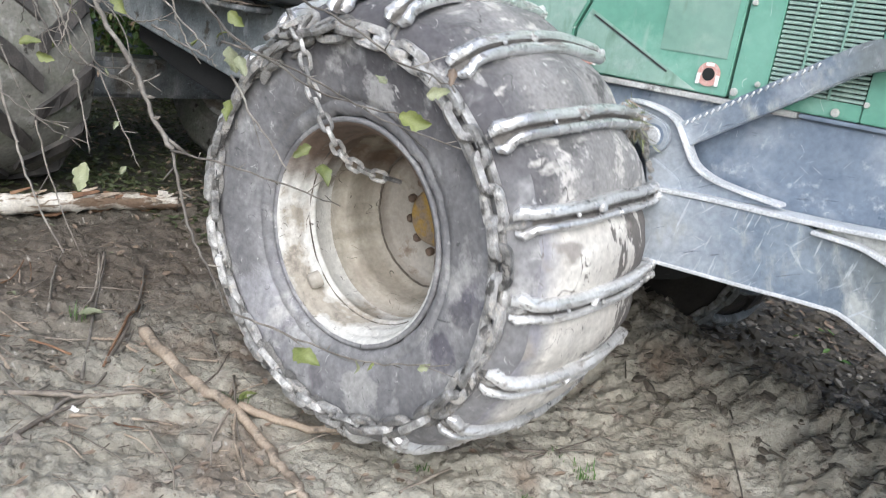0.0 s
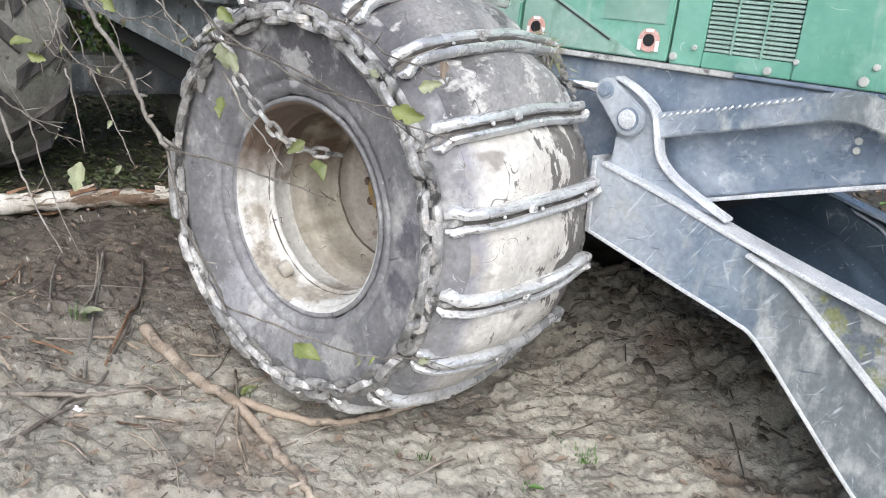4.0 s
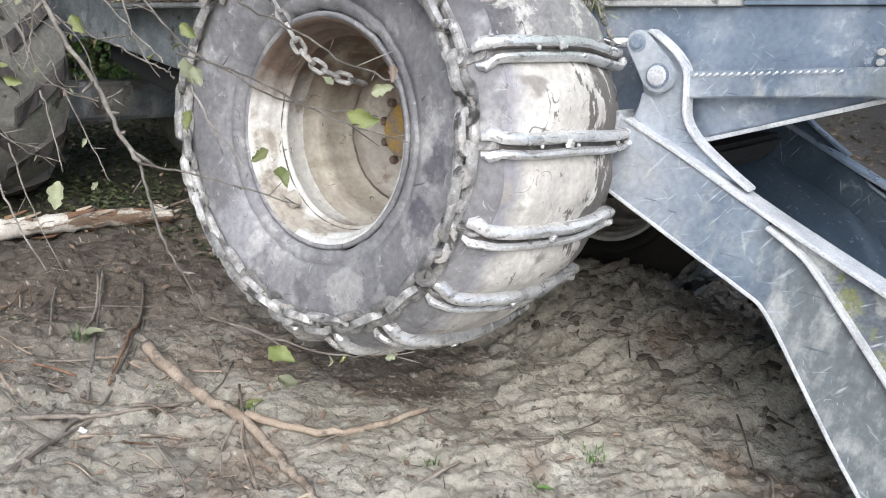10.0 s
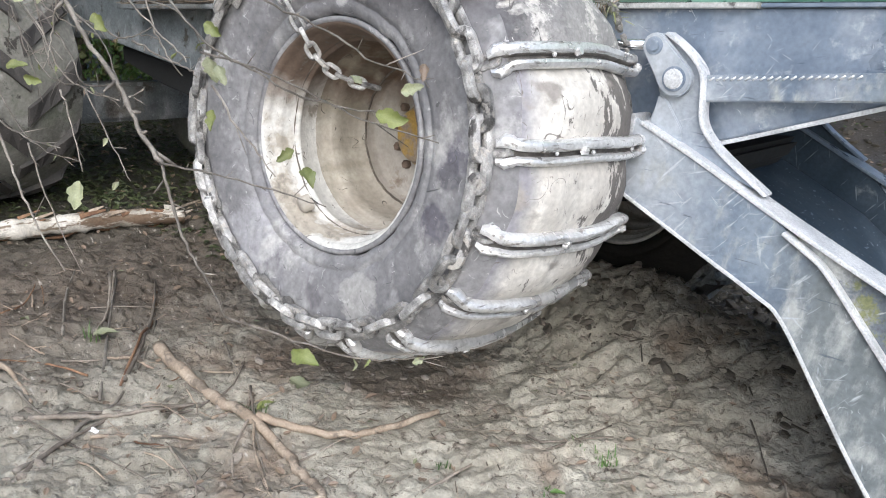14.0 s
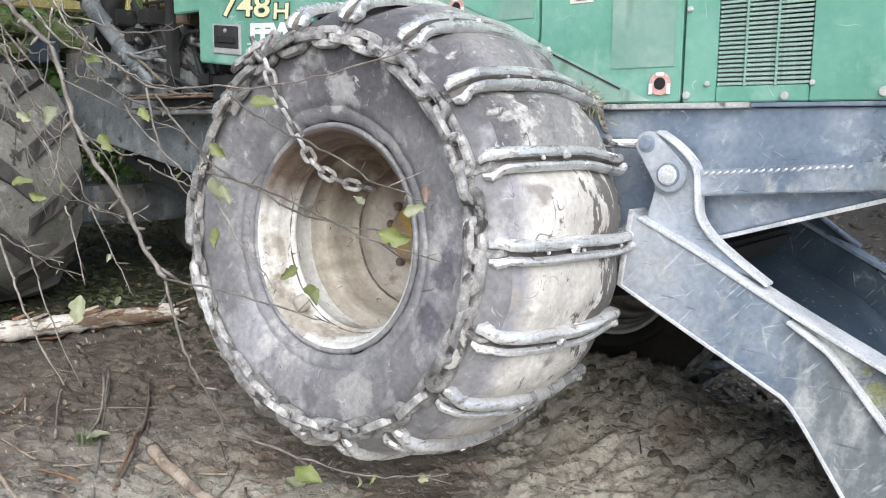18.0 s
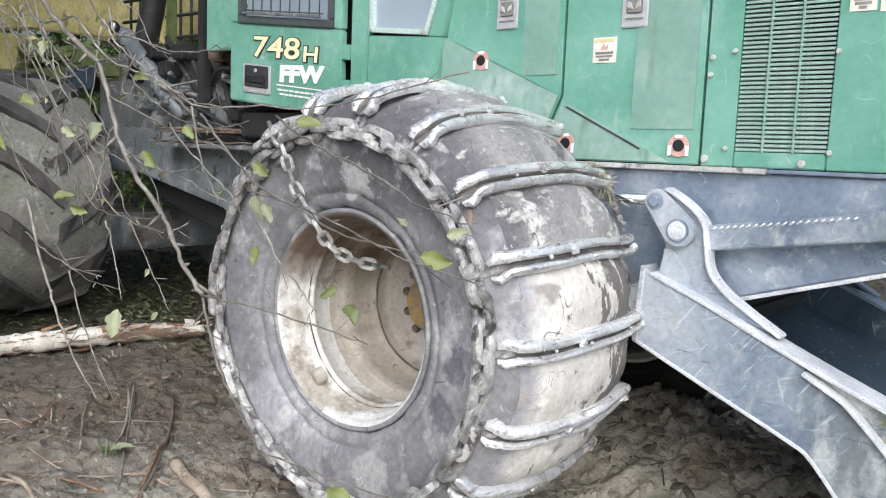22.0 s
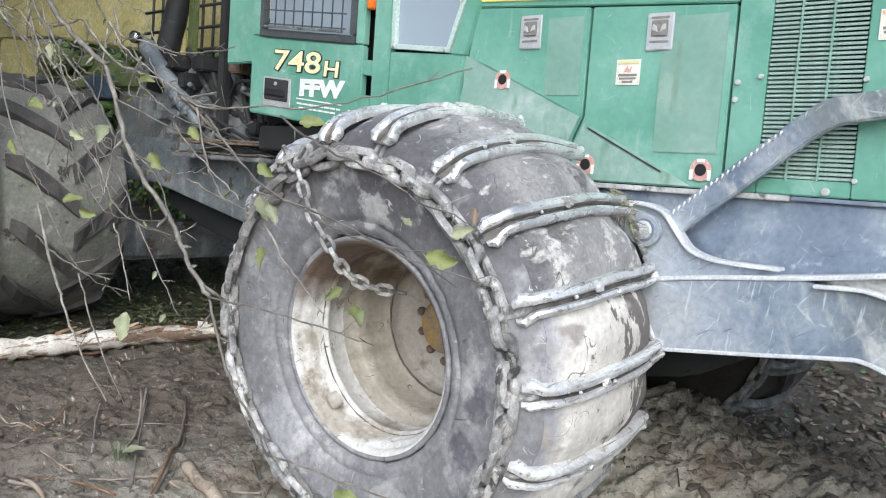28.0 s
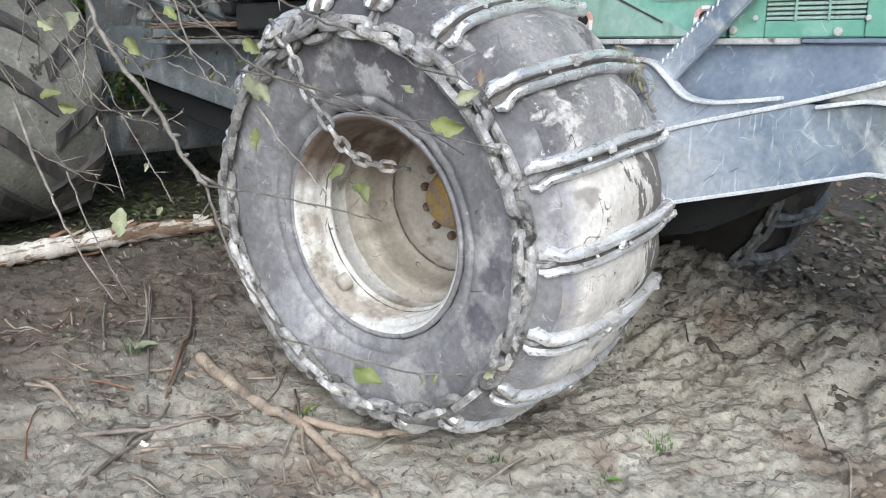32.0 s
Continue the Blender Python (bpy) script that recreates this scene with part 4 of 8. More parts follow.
for mt, count, far in ((LEAF_GREEN, 60, 0.055), (LEAF_PALE, 90, 0.07), (PEELED, 50, 0.09)):
    verts, faces = [], []
    for k in range(count):
        a = radians(50.8 + clump_rng.gauss(0, 2.4))
        base = Vector((0.885 * math.cos(a), 0.79 + clump_rng.gauss(0, 0.03), 0.885 * math.sin(a)))
        d = Vector((clump_rng.uniform(-0.2, 0.9), clump_rng.uniform(-0.5, 0.5), clump_rng.uniform(-1.6, 0.25))).normalized() * clump_rng.uniform(0.03, far)
        w = d.cross(Vector((clump_rng.uniform(-1, 1), clump_rng.uniform(-1, 1), 0.3))).normalized() * clump_rng.uniform(0.0015, 0.0035)
        o = len(verts)
        verts += [tuple(base - w), tuple(base + w), tuple(base + d * 0.6 + w * 0.8), tuple(base + d), tuple(base + d * 0.6 - w * 0.8)]
        faces += [(o, o + 1, o + 2, o + 4), (o + 4, o + 2, o + 3)]
    tagged(place("grass_clump", mesh_of("grass_clump", verts, faces), mt, front_wheel), "torn grass caught under a bar", kind="stuff")


for k in range(22):
    f = clump_rng.random() ** 1.5
    a = radians(50.8 - 15 * f + clump_rng.gauss(0, 1.2))
    r, size = 0.885 - 0.03 * f, clump_rng.uniform(0.008, 0.02) * (1 - 0.4 * f)
    place("mud_lump", clump_rng.choice(LUMPS), TREAD, front_wheel, "", Matrix.Translation((r * math.cos(a), 0.79 + 0.015 * f + clump_rng.gauss(0, 0.012), r * math.sin(a))) @ pose(0, 0, 0, clump_rng.uniform(-40, 40), 90 - math.degrees(a), 0) @ Matrix.Diagonal((size * 1.3, size * 0.9, size, 1)))


def lug_tyre(name, rubber, shift=0.0, chained=False):
    """A tyre with chevron lugs, for the wheels without chains."""
    w = new(name)
    w.parent = skidder
    lug_rng = random.Random(17)
    place("tyre", lathe_mesh("plain_tyre", [(r - (0.03 if r > 0.8 else 0), y) for r, y in fine_profile(TYRE, 0.03)], 96, 0.006, 4), rubber, w, "tyre caked in brown mud", Matrix.Translation((0, shift, 0)))
    place("rim", lathe_mesh("plain_rim", RIM_PROFILE, 48), RIM, w, "", Matrix.Translation((0, shift, 0)))
    for side in (0, 1):
        for i in range(12):
            me = bpy.data.meshes.get("lug_%d" % side)
            if me is None:
                pts = []
                for k in range(7):
                    f = k / 6
                    yy = 0.03 + 0.40 * f if side == 0 else 0.81 - 0.40 * f
                    ang = 0.40 * f
                    rr = 0.83 - 0.09 * max(0, 1 - f * 4) ** 2
                    pts.append((yy, ang, rr))
                verts, faces = [], []
                for yy, ang, rr in pts:
                    for da, dr in ((-0.082, -0.03), (-0.062, 0.045), (0.062, 0.045), (0.082, -0.03)):
                        rr_ = rr + dr + lug_rng.uniform(-0.007, 0.007)
                        verts.append((rr_ * math.sin(ang + da + lug_rng.uniform(-0.012, 0.012)), yy + lug_rng.uniform(-0.006, 0.006), rr_ * math.cos(ang + da)))
                for k in range(6):
                    for j in range(3):
                        faces.append((k * 4 + j, k * 4 + j + 1, k * 4 + j + 5, k * 4 + j + 4))
                faces += [(0, 1, 2, 3), (27, 26, 25, 24)]
                me = mesh_of("lug", verts, faces)
                me.name = "lug_%d" % side
            place("lug", me, LUG_RUBBER, w, "", Matrix.Translation((0, shift, 0)) @ pose(0, 0, 0, 0, 360 / 12 * (i + 0.5 * side), 0))
    if chained:
        dark_link = LINK.copy()
        dark_link.materials.clear()
        for i in range(49):
            a = 2 * math.pi * i / 49
            place("chain_link", dark_link, MUDDY_STEEL, w, "", ring_pose(0.79, shift - 0.02, a, 0.2 if i % 2 else 1.2))
        for k in range(18):
            me = bpy.data.meshes["cross_bar_%d" % (k % 6)].copy()
            me.materials.clear()
            place("cross_bar", me, MUDDY_STEEL, w, "", Matrix.Translation((0, shift, 0)) @ pose(0, 0, 0, 0, 20 * k, 0))
    return w


rear_wheel = tagged(lug_tyre("rear_wheel", REAR_RUBBER), "rear tyre with deep chevron lugs caked in mud")
rear_wheel_far = lug_tyre("rear_wheel", REAR_RUBBER, -0.84)
front_wheel_far = lug_tyre("front_wheel", SHADED_TYRE, -0.84, True)

# --- front frame
frame_side = [(-1.2, 0.70), (2.1, 0.70), (2.1, 0.52), (1.70, 0.40), (1.164, 0.232), (0.9, 0.17), (-1.2, 0.17)]
plate("frame_side", frame_side, -0.62, -0.58, BLUE, skidder, "scratched blue-grey side plate of the frame", 0.006)
plate("frame_side", frame_side, 0.58, 0.62, BLUE, skidder, "", 0.006)
plate("frame_floor", [(-1.2, 0.19), (0.9, 0.19), (1.164, 0.25), (1.7, 0.42), (2.1, 0.54), (2.1, 0.58), (1.7, 0.46), (1.164, 0.29), (0.9, 0.23), (-1.2, 0.23)], -0.578, 0.578, NAVY_AND_SHADED_BLUE, skidder, "", 0)
plate("bottom_flange", [(0.9, 0.158), (1.164, 0.214), (1.70, 0.382), (2.1, 0.50), (2.1, 0.516), (1.70, 0.398), (1.164, 0.23), (0.9, 0.174)], -0.645, -0.5, WORN_EDGE, skidder, "worn bare edge of the frame flange", 0.003)
box("frame_lip", -0.3, 1.23, -0.655, -0.56, 0.699, 0.7205, LEDGE, skidder, "grey ledge under the hood", 0.003)
box("frame_lip", 1.235, 2.1, -0.638, -0.56, 0.703, 0.7185, BLUE, skidder, "", 0.003)
# dark block added where only underside shade is black
plate("belly_guard", [(-0.9, 0.165), (1.12, 0.165), (1.05, 0.05), (0.85, -0.06), (0.5, -0.12), (-0.9, -0.12)], -0.5, 0.5, DARK, skidder, "dark block added for the shade under the frame", 0.03)
box("axle_housing", -0.16, 0.16, -0.95, 0.95, -0.14, 0.16, MUDDY_STEEL, skidder, "muddy axle housing", 0.03)
for x, z in ((1.70, 0.555), (1.70, 0.522)):
    plate("bolt", disc_outline(x, z, 0.014, 6), -0.634, -0.618, BOLT, skidder, "", 0.003)

# --- hood
SIDE = -0.63
box("hood_core", -0.40, 2.05, -0.56, 0.56, 0.715, 1.72, DARK, skidder, "near-black box for the shaded engine bay", 0.01)
box("hood_top", -0.42, 2.06, -0.63, 0.63, 1.722, 1.76, GREEN, skidder, "green hood top", 0.015)
box("hood_side", -0.40, 2.05, 0.60, 0.63, 0.72, 1.72, GREEN, skidder, "", 0.006)
plate("hood_door", [(-0.385, 1.06), (-0.37, 0.725), (0.268, 0.725), (0.268, 0.892), (0.316, 1.0), (0.316, 1.465), (-0.30, 1.505)], SIDE, SIDE + 0.04, GREEN, skidder, "green engine door with a latch", 0.005)
plate("hood_door", [(0.282, 0.725), (0.96, 0.725), (0.96, 1.43), (0.33, 1.464), (0.33, 1.0), (0.282, 0.892)], SIDE, SIDE + 0.04, GREEN, skidder, "green engine door with a latch", 0.005)
plate("kick_panel", [(-0.36, 1.29), (-0.36, 0.73), (0.262, 0.73), (0.262, 0.892), (0.308, 1.0)], SIDE - 0.005, SIDE - 0.001, GREEN_PALE, skidder, "dusty lower triangle of the door", 0.0015)
plate("kick_panel", [(0.336, 0.975), (0.29, 0.88), (0.29, 0.73), (0.845, 0.73)], SIDE - 0.005, SIDE - 0.001, GREEN_PALE, skidder, "dusty lower triangle of the door", 0.0015)
# raised dark strip, the crease's shade painted as a line
plate("crease", [(0.358, 0.954), (0.714, 0.784), (0.711, 0.778), (0.355, 0.948)], SIDE - 0.009, SIDE - 0.004, PRINT, skidder, "", 0)
plate("crease", [(-0.27, 1.262), (0.25, 1.035), (0.248, 1.029), (-0.272, 1.256)], SIDE - 0.008, SIDE - 0.004, GREEN, skidder, "", 0)
for x0, x1, z0, z1 in ((0.665, 0.935, 0.86, 1.40), (0.11, 0.295, 1.09, 1.43)):
    plate("pressed_field", rect(x0, x1, z0, z1), SIDE - 0.004, SIDE - 0.001, GREEN_DUSTY, skidder, "faded pressed field in the door", 0.0015)
for x0, x1, z0, z1 in ((0.972, 1.098, 0.722, 1.62), (1.432, 2.05, 0.722, 1.62), (1.10, 1.43, 0.722, 0.78), (1.10, 1.43, 1.545, 1.62)):
    box("grille_panel", x0, x1, SIDE, SIDE + 0.035, z0, z1, GREEN, skidder, "", 0.004)
plate("upper_rail", [(-0.36, 1.513), (0.96, 1.436), (0.96, 1.72), (-0.36, 1.72)], SIDE + 0.002, SIDE + 0.04, GREEN, skidder, "", 0.005)
box("upper_rail", 0.972, 2.05, SIDE + 0.002, SIDE + 0.04, 1.624, 1.72, GREEN, skidder, "", 0.005)
plate("decal_strip", [(-0.3, 1.535), (0.93, 1.465), (0.93, 1.57), (-0.3, 1.64)], SIDE - 0.004, SIDE + 0.001, YELLOW, skidder, "yellow strip with dark lettering bars", 0)
for i in range(9):
    x, z = -0.05 + 0.075 * i, 1.552 - 0.0045 * i
    box("lettering_bar", x, x + 0.05, SIDE - 0.007, SIDE - 0.0045, z, z + 0.055, PRINT, skidder, "", 0)
slat = plate_bm([(-0.163, -0.004), (0.163, -0.004), (0.163, 0.004), (-0.163, 0.004)], -0.010, 0.008, 0.0015)
slat_mesh = bpy.data.meshes.new("slat")
slat.to_mesh(slat_mesh)
slat.free()
for i in range(46):
    place("slat", slat_mesh, SLAT, skidder, "", pose(1.265, SIDE + 0.012, 0.79 + 0.0164 * i, 22, 0, 0))
plate("grille_screen", [(1.09, 0.77), (1.375, 0.77), (1.36, 0.95), (1.335, 1.0), (1.345, 1.2), (1.32, 1.26), (1.33, 1.56), (1.09, 1.56)], SIDE + 0.04, SIDE + 0.045, SCREEN, skidder, "dusty radiator screen behind the slats", 0)
for x in (1.205, 1.315):
    box("grille_stay", x - 0.004, x + 0.004, SIDE - 0.004, SIDE + 0.004, 0.778, 1.547, GREEN_DUSTY, skidder, "", 0.001)


def bolt(x, z, r, y):
    plate("bolt", disc_outline(x, z, r, 10), y - 0.013, y + 0.002, BOLT, skidder, "", 0.004)


for x, z, r in ((0.994, 1.134, 0.012), (0.99, 1.069, 0.012), (0.989, 0.75, 0.016), (1.351, 0.742, 0.016), (1.08, 1.154, 0.011), (1.068, 0.791, 0.011), (1.442, 0.785, 0.011),
                (1.444, 1.137, 0.011), (1.67, 0.75, 0.018), (1.70, 0.80, 0.013), (1.53, 1.40, 0.012), (1.70, 1.18, 0.013)):
    bolt(x, z, r, SIDE)
for x, z in ((0.361, 0.795), (0.881, 0.797), (-0.12, 1.166)):
    ring = plate_bm(disc_outline(x, z, 0.045, 24), SIDE - 0.009, SIDE - 0.0055, 0.001)
    part("tie_down_decal", ring, RED, skidder, "faded red and white decal round a hole")
    # raised near-black disc painted in for the hole's shaded depth
    plate("hole", disc_outline(x, z, 0.024, 18), SIDE - 0.0125, SIDE - 0.0085, DARK, skidder, "near-black disc put in for a hole's shade", 0.001)
    for dx, dz, w, h in ((-0.037, -0.02, 0.007, 0.02), (0.037, -0.02, 0.007, 0.02), (0.0, 0.036, 0.016, 0.006)):
        box("decal_mark", x + dx - w, x + dx + w, SIDE - 0.0115, SIDE - 0.0092, z + dz - h, z + dz + h, WHITE, skidder, "", 0)
for x, z in ((0.018, 1.375), (0.654, 1.342)):
    box("latch_plate", x - 0.058, x + 0.058, SIDE - 0.010, SIDE, z - 0.075, z + 0.075, SILVER, skidder, "silver latch plate with dark paddle", 0.004)
    box("latch_paddle", x - 0.036, x + 0.036, SIDE - 0.017, SIDE - 0.009, z - 0.02, z + 0.045, FADED_PRINT, skidder, "dark worn paddle", 0.004)
    # two pale triangles drawn on the paddle as glints
    for side in (-1, 1):
        plate("latch_key", [(x + side * 0.004, z - 0.004), (x + side * 0.03, z + 0.006), (x + side * 0.028, z + 0.03), (x + side * 0.012, z + 0.022)][::side], SIDE - 0.022, SIDE - 0.016, BOLT, skidder, "pale triangle put in for a glint on the latch", 0.002)
    box("latch_text_bar", x - 0.04, x + 0.04, SIDE - 0.0125, SIDE - 0.0102, z - 0.045, z - 0.036, FADED_PRINT, skidder, "", 0)
    box("latch_text_bar", x - 0.04, x + 0.04, SIDE - 0.0125, SIDE - 0.0102, z + 0.052, z + 0.06, FADED_PRINT, skidder, "", 0)


def sticker(x0, x1, z0, z1, top, mark):
    box("warning_sticker", x0, x1, SIDE - 0.004, SIDE, z0, z1, STICKER, skidder, "faded cream warning sticker with small print", 0)
    h, c = z1 - z0, (x0 + x1) / 2
    box("sticker_band", x0 + 0.006, x1 - 0.006, SIDE - 0.0065, SIDE - 0.0042, z1 - 0.17 * h, z1 - 0.05 * h, top, skidder, "", 0)
    w = 0.16 * (x1 - x0)
    plate("sticker_mark", [(c - w, z0 + 0.52 * h), (c - 0.2 * w, z0 + 0.76 * h), (c + 0.3 * w, z0 + 0.6 * h), (c + w, z0 + 0.74 * h), (c + 0.8 * w, z0 + 0.5 * h)], SIDE - 0.0065, SIDE - 0.0042, mark, skidder, "", 0)
    for f, g, inset in ((0.08, 0.16, 0.03), (0.21, 0.29, 0.016), (0.34, 0.43, 0.012)):
        box("sticker_text_bar", x0 + inset, x1 - inset, SIDE - 0.0065, SIDE - 0.0042, z0 + f * h, z0 + g * h, FADED_PRINT, skidder, "", 0)


sticker(0.47, 0.578, 1.132, 1.236, FADED_YELLOW, RED)
sticker(1.465, 1.55, 1.268, 1.372, FADED_ORANGE, FADED_PRINT)
sticker(1.562, 1.65, 1.262, 1.366, FADED_ORANGE, FADED_PRINT)

# --- cab, its outlines sheared down to the front to fit the camera's view
CAB = -0.66
FALL = 0.105


def cab_outline(points):
    return [(x, z - FALL * (x + 1.5)) for x, z in points]


def cbox(name, x0, x1, y0, y1, z0, z1, material, label="", bevel=0.004):
    return plate(name, cab_outline(rect(x0, x1, z0, z1)), y0, y1, material, skidder, label, bevel)


box("cab_body", -2.0, -0.45, -0.55, 0.55, 0.95, 2.3, DARK, skidder, "near-black box for the shaded cab inside", 0.01)
box("cab_roof", -2.15, -0.25, -0.68, 0.68, 2.36, 2.42, GREEN, skidder, "", 0.02)
cbox("cab_door_panel", -2.03, -1.052, CAB, CAB + 0.05, 0.95, 1.41, GREEN, "green lower cab door", 0.008)
cbox("cab_door_post", -2.03, -1.952, CAB, CAB + 0.05, 1.413, 2.3, GREEN, "", 0.008)
cbox("cab_door_post", -1.112, -1.052, CAB, CAB + 0.05, 1.413, 2.3, GREEN, "", 0.006)
for x0, x1, z0, z1 in ((-1.95, -1.115, 1.41, 1.455), (-1.95, -1.905, 1.458, 2.25), (-1.155, -1.115, 1.458, 2.25)):
    cbox("door_window_frame", x0, x1, CAB - 0.012, CAB + 0.03, z0, z1, WINDOW_FRAME, "dark grey window frame", 0.006)
cbox("door_window_pane", -1.905, -1.155, CAB + 0.03, CAB + 0.036, 1.458, 2.25, GLASS, "", 0)
for i in range(9):
    x = -1.87 + 0.083 * i
    z = FALL * (x + 1.5)
    place("guard_wire", tube_mesh("guard_wire", [(x, CAB - 0.02, 1.47 - z), (x, CAB - 0.02, 2.2 - z)], 0.004, 6), WINDOW_FRAME, skidder)
for i in range(8):
    z = 1.485 + 0.08 * i
    place("guard_wire", tube_mesh("guard_wire", [(-1.89, CAB - 0.026, z + 0.041), (-1.17, CAB - 0.026, z - 0.035)], 0.004, 6), WINDOW_FRAME, skidder)
cbox("window_sill_bar", -1.88, -1.2, CAB - 0.03, CAB - 0.012, 1.462, 1.476, MUDDY_STEEL, "", 0.003)
cbox("cab_hinge_post", -0.975, -0.85, CAB, CAB + 0.05, 0.95, 2.3, GREEN, "", 0.006)
cbox("hinge_bridge", -1.05, -0.977, CAB + 0.004, CAB + 0.04, 1.255, 1.335, GREEN, "", 0.004)
cbox("hinge_bridge", -1.05, -0.977, CAB + 0.004, CAB + 0.04, 0.95, 1.15, GREEN, "", 0.004)
cbox("marker_lamp", -1.046, -0.98, CAB + 0.0, CAB + 0.05, 1.60, 1.8, ORANGE, "orange marker lamp in the door gap", 0.008)
plate("cab_front_panel", [(-0.845, 0.88), (-0.41, 0.84), (-0.378, 1.10), (-0.35, 1.285), (-0.845, 1.32)], CAB, CAB + 0.05, GREEN, skidder, "", 0.006)
plate("cab_front_post", [(-0.435, 1.29), (-0.35, 1.285), (-0.292, 1.48), (-0.16, 2.3), (-0.26, 2.3), (-0.345, 1.57)], CAB, CAB + 0.05, GREEN, skidder, "", 0.004)
pane = [(-0.835, 1.335), (-0.44, 1.298), (-0.345, 1.57), (-0.26, 2.25), (-0.86, 2.25)]
plate("front_side_pane", pane, CAB + 0.02, CAB + 0.026, GLASS, skidder, "pane with pale reflected sky put into its colour", 0)
for a, b in zip(pane, pane[1:] + pane[:1]):
    d = Vector((b[0] - a[0], b[1] - a[1])).normalized() * 0.026
    nrm = Vector((-d.y, d.x))
    plate("pane_frame", [(a[0], a[1]), (b[0], b[1]), (b[0] + nrm.x, b[1] + nrm.y), (a[0] + nrm.x, a[1] + nrm.y)], CAB - 0.006, CAB + 0.03, PANE_FRAME, skidder, "", 0.002)
for x, z in ((-0.815, 1.35), (-0.465, 1.315), (-0.375, 1.54)):
    plate("bolt", disc_outline(x, z, 0.011, 8), CAB - 0.018, CAB - 0.004, BOLT, skidder, "", 0.003)
cbox("door_latch", -1.89, -1.63, CAB - 0.008, CAB, 1.01, 1.18, SILVER, "black recessed door latch", 0.012)
cbox("latch_recess", -1.87, -1.65, CAB - 0.014, CAB - 0.006, 1.045, 1.17, PRINT, "", 0.01)
cbox("latch_handle", -1.85, -1.67, CAB - 0.024, CAB - 0.012, 1.07, 1.11, BLACK, "", 0.006)
plate("latch_lock", disc_outline(-1.76, 1.17, 0.012, 12), CAB - 0.022, CAB - 0.012, SILVER, skidder, "", 0.002)
box("cab_back_panel", -2.4, -2.05, -0.58, -0.53, 1.32, 2.4, GREEN, skidder, "", 0.008)
box("step_box", -2.0, -1.1, -0.6, -0.5, 0.78, 0.93, BLACK, skidder, "", 0.01)


def lettering(name, text, x, z, size, y, material, label, bold=0.0, squeeze=1.0, tilt=5.0):
    cu = bpy.data.curves.new(name, "FONT")
    cu.body, cu.size, cu.extrude, cu.offset = text, size, 0.0012, bold
    ob = bpy.data.objects.new(name, cu)
    scene.collection.objects.link(ob)
    dg = bpy.context.evaluated_depsgraph_get()
    me = bpy.data.meshes.new_from_object(ob.evaluated_get(dg))
    bpy.data.objects.remove(ob)
    me.materials.clear()
    return place(name, me, material, skidder, label, pose(x, y, z - FALL * (x + 1.5), 0, tilt, 0) @ pose(0, 0, 0, 90, 0, 0) @ Matrix.Diagonal((squeeze, 1, 1, 1)))


for dx, y, mt, off in ((0.0, CAB - 0.0035, PRINT, 0.0075), (0.0, CAB - 0.0065, CREAM, 0.002)):
    lettering("model_number", "748", -1.81, 1.225, 0.165, y, mt, "cream model number with dark outline", off, 1.75)
    lettering("model_number", "H", -1.36, 1.222, 0.12, y, mt, "cream model number with dark outline", off, 1.6)
lettering("model_letters", "FFW", -1.555, 1.1, 0.122, CAB - 0.004, WHITE, "white model letters", 0.0075, 1.52, 3.0)
for x0, x1, z0 in ((-1.58, -1.19, 1.074),):
    cbox("letter_rule", x0, x1, CAB - 0.004, CAB - 0.001, z0, z0 + 0.007, WHITE, "", 0)

for row, (x0, x1) in enumerate(((-1.57, -1.2), (-1.55, -1.24))):
    x = x0
    while x < x1:
        w = 0.018 + 0.03 * ((x * 37.7) % 1.0)
        cbox("small_print_bar", x, min(x + w, x1), CAB - 0.004, CAB - 0.001, 1.046 - 0.024 * row, 1.056 - 0.024 * row, WHITE, "", 0)
        x += w + 0.01

# --- rear frame, boom and hoses
plate("rear_frame_side", [(-4.6, 0.86), (-2.4, 0.80), (-1.75, 0.74), (-1.75, 0.3), (-2.27, 0.28), (-3.5, 0.5), (-4.6, 0.5)], -0.42, -0.36, GREASY, skidder, "mud-caked rear frame plate", 0.01)
plate("rear_frame_side", [(-4.6, 0.86), (-2.4, 0.80), (-1.75, 0.74), (-1.75, 0.3), (-2.27, 0.28), (-3.5, 0.5), (-4.6, 0.5)], 0.36, 0.42, MUDDY_STEEL, skidder, "", 0.01)
box("rear_frame_deck", -4.6, -1.75, -0.36, 0.36, 0.70, 0.74, MUDDY_STEEL, skidder, "", 0.01)
box("joint_block", -2.2, -1.6, -0.3, 0.3, 0.2, 0.95, MUDDY_STEEL, skidder, "muddy articulation joint", 0.03)
box("side_step", -3.0, -1.9, -0.62, -0.4, 0.70, 0.73, MUDDY_STEEL, skidder, "", 0.006)
box("side_step", -2.85, -2.0, -0.64, -0.42, 0.80, 0.815, RUST, skidder, "", 0.004)
box("rear_axle_housing", -4.15, -3.8, -0.95, 0.95, -0.13, 0.17, MUDDY_STEEL, skidder, "", 0.03)
place("boom_cylinder", tube_mesh("boom_cylinder", [(-3.68, -0.45, 1.545), (-3.62, -0.45, 1.5), (-3.0, -0.45, 1.02), (-2.86, -0.45, 0.92)], [0.045, 0.062, 0.062, 0.04], 14), GREASY, skidder, "grey boom cylinder")
for x, z, r in ((-3.6, 1.487, 0.07), (-3.2, 1.18, 0.07), (-3.0, 1.02, 0.068)):
    place("cylinder_collar", tube_mesh("cylinder_collar", [(x - 0.02, -0.45, z + 0.016), (x + 0.02, -0.45, z - 0.016)], r, 14), MUDDY_STEEL, skidder)
